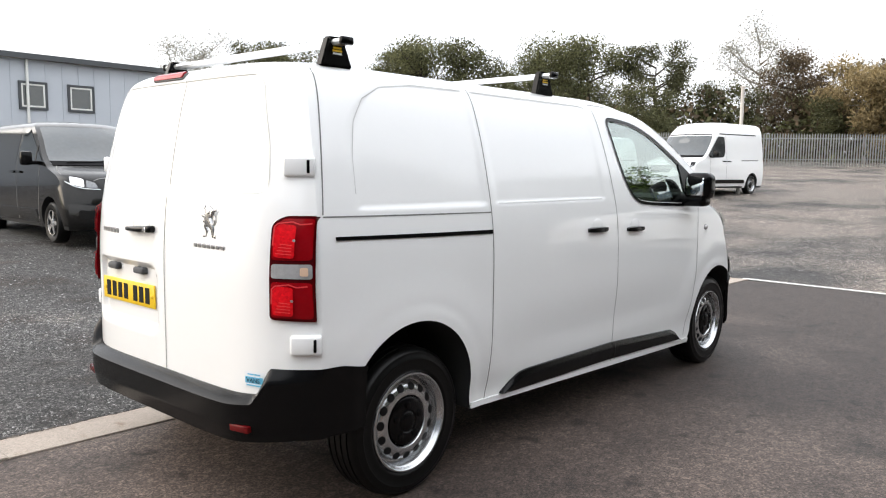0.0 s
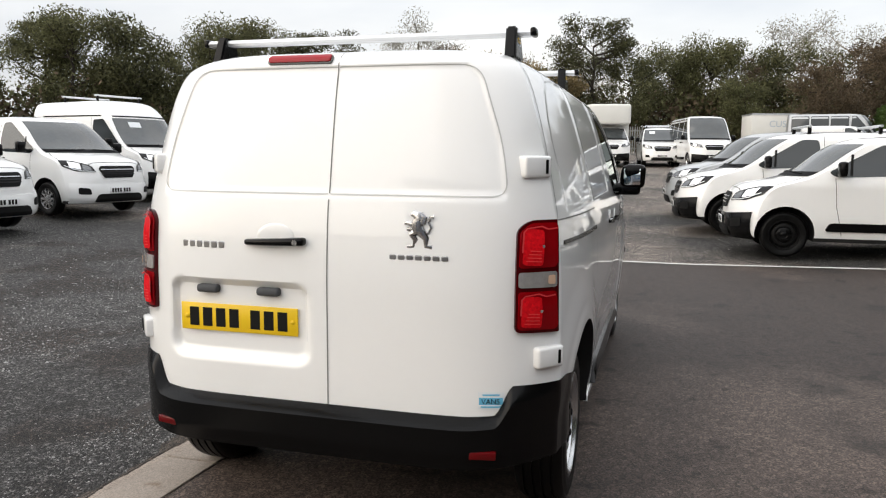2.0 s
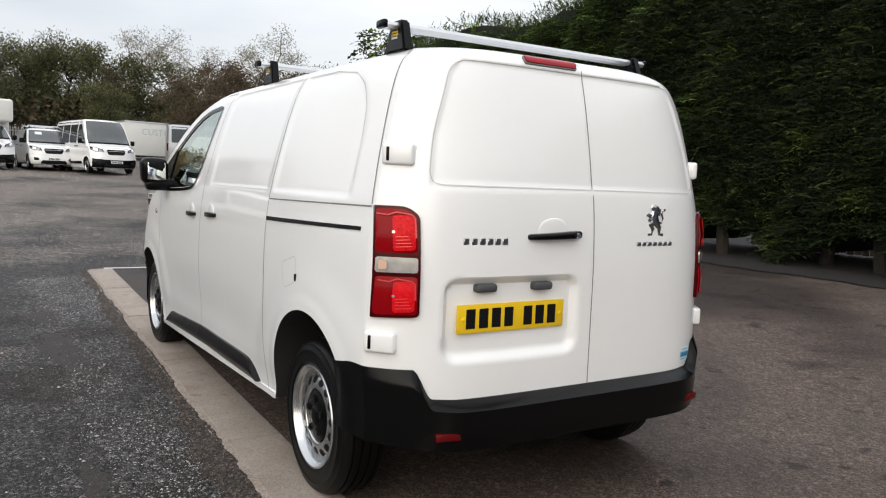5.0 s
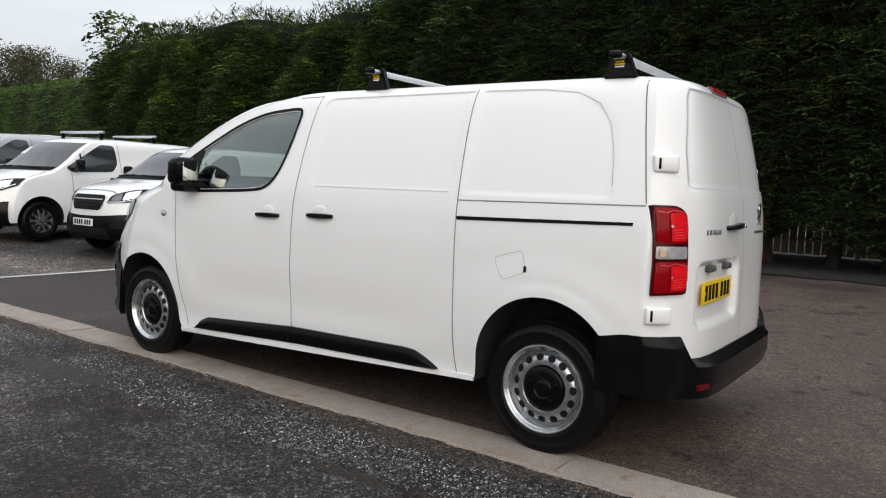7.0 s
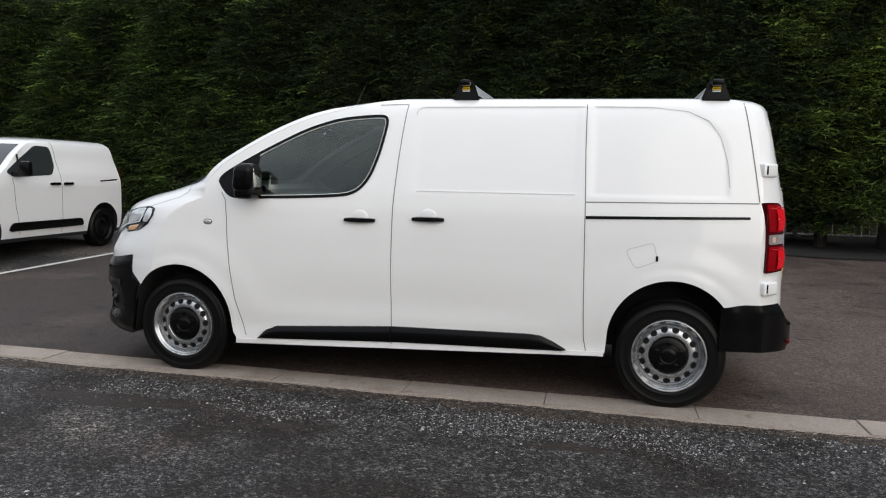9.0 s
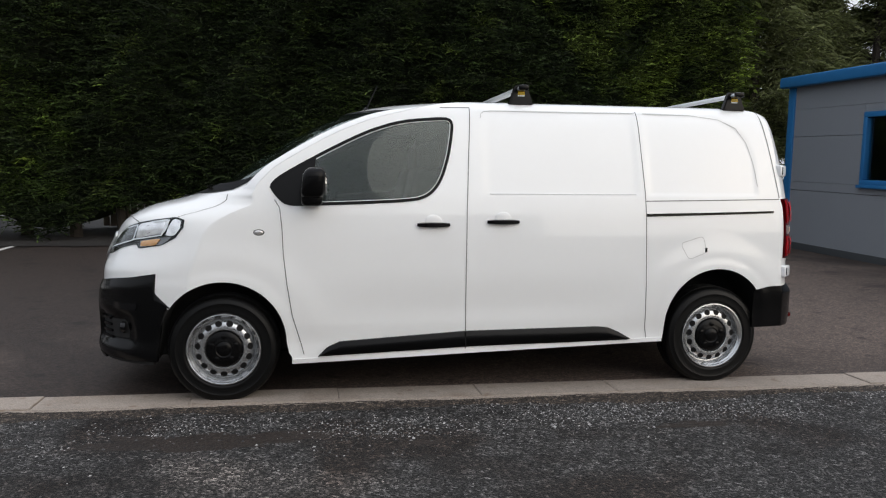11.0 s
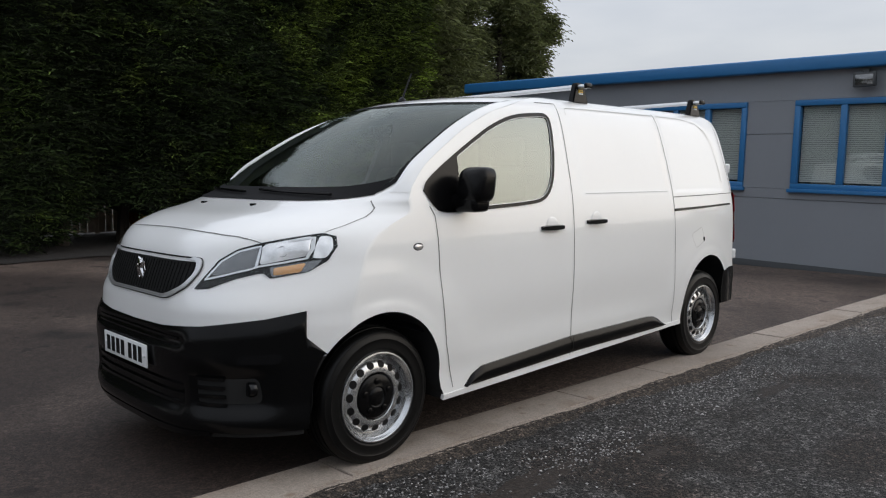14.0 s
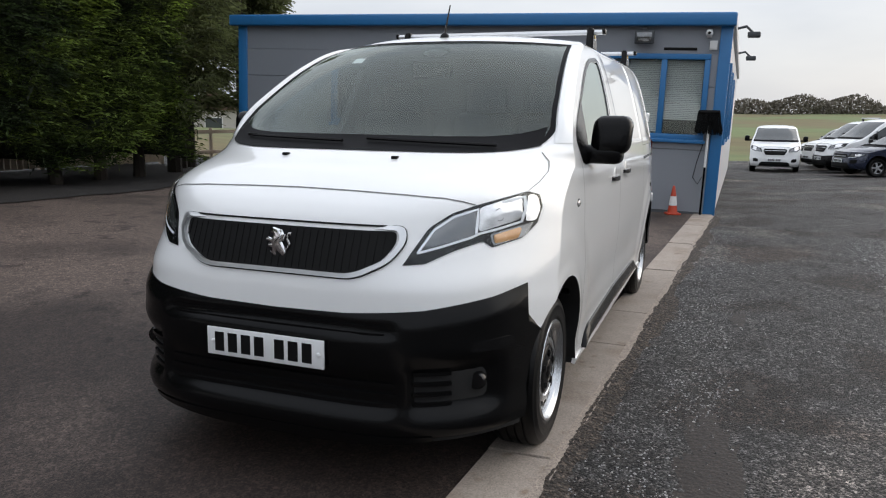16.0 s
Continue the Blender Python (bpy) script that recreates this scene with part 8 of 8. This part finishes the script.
def orange_skip():
    o = thing("waste_skip", "orange steel waste skip standing behind the hedge", "skip", pose(-1.6, -11.0, float(gz(-1.6, -11.0)) + 0.02, 0, 0, 4))
    bm = bmesh.new()
    low = [bm.verts.new(p) for p in ((-1.0, -0.35, 0.0), (1.0, -0.35, 0.0), (1.0, 0.35, 0.0), (-1.0, 0.35, 0.0))]
    top = [bm.verts.new(p) for p in ((-1.75, -0.45, 1.0), (1.75, -0.45, 1.0), (1.75, 0.45, 1.0), (-1.75, 0.45, 1.0))]
    bm.faces.new(reversed(low))
    for i in range(4):
        bm.faces.new((low[i], low[(i + 1) % 4], top[(i + 1) % 4], top[i]))
    bmesh.ops.solidify(bm, geom=bm.faces[:], thickness=0.03)
    part("body", bm, SKIP_ORANGE, o, smooth=False)
    for x in (-0.7, 0.0, 0.7):
        part("rib", box_bm(x - 0.03, x + 0.03, 0.36, 0.47, 0.02, 0.98, 0.008), SKIP_ORANGE, o)
    rim = bmesh.new()
    for q in ((-1.8, 1.8, 0.43, 0.50), (-1.8, 1.8, -0.50, -0.43), (-1.8, -1.73, -0.43, 0.43), (1.73, 1.8, -0.43, 0.43)):
        box_bm(q[0], q[1], q[2], q[3], 0.97, 1.05, 0.01, 1, rim)
    part("rim", rim, SKIP_ORANGE, o)


orange_skip()


def far_house():
    o = thing("bungalow", "brown-roofed bungalow far beyond the yard", "house", pose(-62, -51, -0.6, 0, 0, 35))
    part("wall", box_bm(-5, 5, -3.5, 3.5, -2.5, 2.6), PALE_STONE, o)
    bm = bmesh.new()
    a = [bm.verts.new(p) for p in ((-5.4, -3.9, 2.6), (5.4, -3.9, 2.6), (5.4, 3.9, 2.6), (-5.4, 3.9, 2.6))]
    r = [bm.verts.new(p) for p in ((-5.4, 0, 4.7), (5.4, 0, 4.7))]
    for f in ((a[0], a[1], r[1], r[0]), (a[2], a[3], r[0], r[1]), (a[1], a[2], r[1]), (a[3], a[0], r[0]), tuple(reversed(a))):
        bm.faces.new(f)
    part("roof", bm, ROOF_TILE, o, smooth=False)
    for x in (-3.2, 0.0, 3.0):
        w = part("window", box_bm(x - 0.8, x + 0.8, 3.5, 3.58, 0.6, 1.9, 0.02, 1), CONE_WHITE, o)
        for k in (-0.38, 0.38):
            part("pane", box_bm(x + k - 0.32, x + k + 0.32, 3.58, 3.60, 0.7, 1.8), WINDOW_GLASS, w)
    w = part("window", box_bm(5.0, 5.08, -0.9, 0.9, 0.6, 1.9, 0.02, 1), CONE_WHITE, o)
    part("pane", box_bm(5.08, 5.10, -0.8, 0.8, 0.7, 1.8), WINDOW_GLASS, w)


far_house()


# ---- distance ----
def far_fields():
    gx, gy = np.meshgrid(np.linspace(-420, -40, 24), np.linspace(-160, 260, 16), indexing="ij")
    hill = gz(gx, gy) - 0.10 + 5.2 * np.clip((-45 - gx) / 185, 0, 1) ** 0.8 + 0.35 * np.sin(gx * 0.05) * np.sin(gy * 0.03 + 1)
    k, m = gx.shape
    tagged(mesh_part("field", np.stack([gx, gy, hill], -1).reshape(-1, 3), [(i * m + j, (i + 1) * m + j, (i + 1) * m + j + 1, i * m + j + 1) for i in range(k - 1) for j in range(m - 1)], GRASS, smooth=True), "green and brown fields rising beyond the yard", "field", kind="structure")
    rg = np.random.default_rng(9)
    n = 45000
    x = -226 + rg.normal(0, 4, n)
    y = rg.uniform(-110, 120, n)
    h = 3.6 + 1.3 * np.sin(y * 0.13) + 0.9 * np.sin(y * 0.41 + 1) + 2.4 * np.exp(-(((y - 28) / 5) ** 2))
    pos = np.stack([x, y, gz(x, y) + 4.9 + rg.random(n) ** 1.2 * h], -1)
    u = rg.normal(0, 1, (n, 3))
    u /= np.linalg.norm(u, axis=1, keepdims=True)
    w = np.cross(u, rg.normal(0, 1, (n, 3)))
    w /= np.linalg.norm(w, axis=1, keepdims=True)
    s = rg.uniform(0.18, 0.46, (n, 1))
    v = np.stack([pos - u * s, pos + w * s * 0.7, pos + u * s, pos - w * s * 0.7], 1).reshape(-1, 3)
    tagged(mesh_part("far_woods", v, np.arange(4 * n).reshape(-1, 4), LEAF_FAR), "dark line of distant trees beyond the fields", "woods", kind="stuff")


far_fields()


def broom():
    o = thing("yard_broom", "yard broom with dark bristles leaning head-up on the office corner", "broom", pose(-6.03, 1.11, 0.02, 0, -3.0, 0))
    part("pole", tube([(0, 0, 0.0), (0, 0.02, 0.75)], 0.016, 10), BLACK_PLASTIC, o)
    part("upper_pole", tube([(0, 0.02, 0.74), (0, 0.04, 1.40)], 0.018, 10), CONE_WHITE, o, "white upper pole")
    part("head", box_bm(-0.035, 0.035, -0.13, 0.19, 1.56, 1.62, 0.014), BLACK_PLASTIC, o)
    br = bmesh.new()
    r2 = random.Random(4)
    for i in range(260):
        a, b = r2.uniform(-0.03, 0.03), r2.uniform(-0.13, 0.19)
        lean = (b - 0.03) * 0.25
        tube([(a, b, 1.59), (a + r2.uniform(-0.02, 0.03), b + lean * 0.5, 1.45), (a + r2.uniform(-0.03, 0.05), b + lean + r2.uniform(-0.02, 0.02), 1.30 + r2.uniform(-0.05, 0.04) - 0.12 * max(0, b))], 0.006, 3, br, False)
    tagged(part("bristles", br, INK, o, "dark bristles", smooth=False), kind="stuff")


broom()


def door_camera():
    o = thing("security_camera", "small white security camera under the office roof edge", "camera", pose(-6.17, 1.06, 2.79))
    part("bracket", box_bm(-0.01, 0.03, -0.04, 0.04, -0.06, 0.06, 0.008), CONE_WHITE, o)
    part("dome", lathe([(0.05, 0.0), (0.055, 0.03), (0.045, 0.07), (0.02, 0.09), (0.0, 0.092)], 16, "x", None, (0.02, 0, 0)), CONE_WHITE, o)
    part("lens", lathe([(0.022, 0.088), (0.02, 0.10), (0.0, 0.102)], 12, "x", None, (0.02, 0, 0)), INK, o)


door_camera()


def wall_brackets():
    for x, z in ((-7.3, 2.95), (-11.5, 2.9)):
        o = thing("wall_bracket", "dark metal lamp bracket on the office side wall", "bracket", pose(x, 1.30, z))
        part("arm", tube([(0, 0, 0), (0, 0.28, 0.06), (0, 0.40, -0.06)], 0.022, 8), ROOF_DARK, o)
        part("head", box_bm(-0.07, 0.07, 0.30, 0.50, -0.12, -0.03, 0.02), ROOF_DARK, o)


wall_brackets()
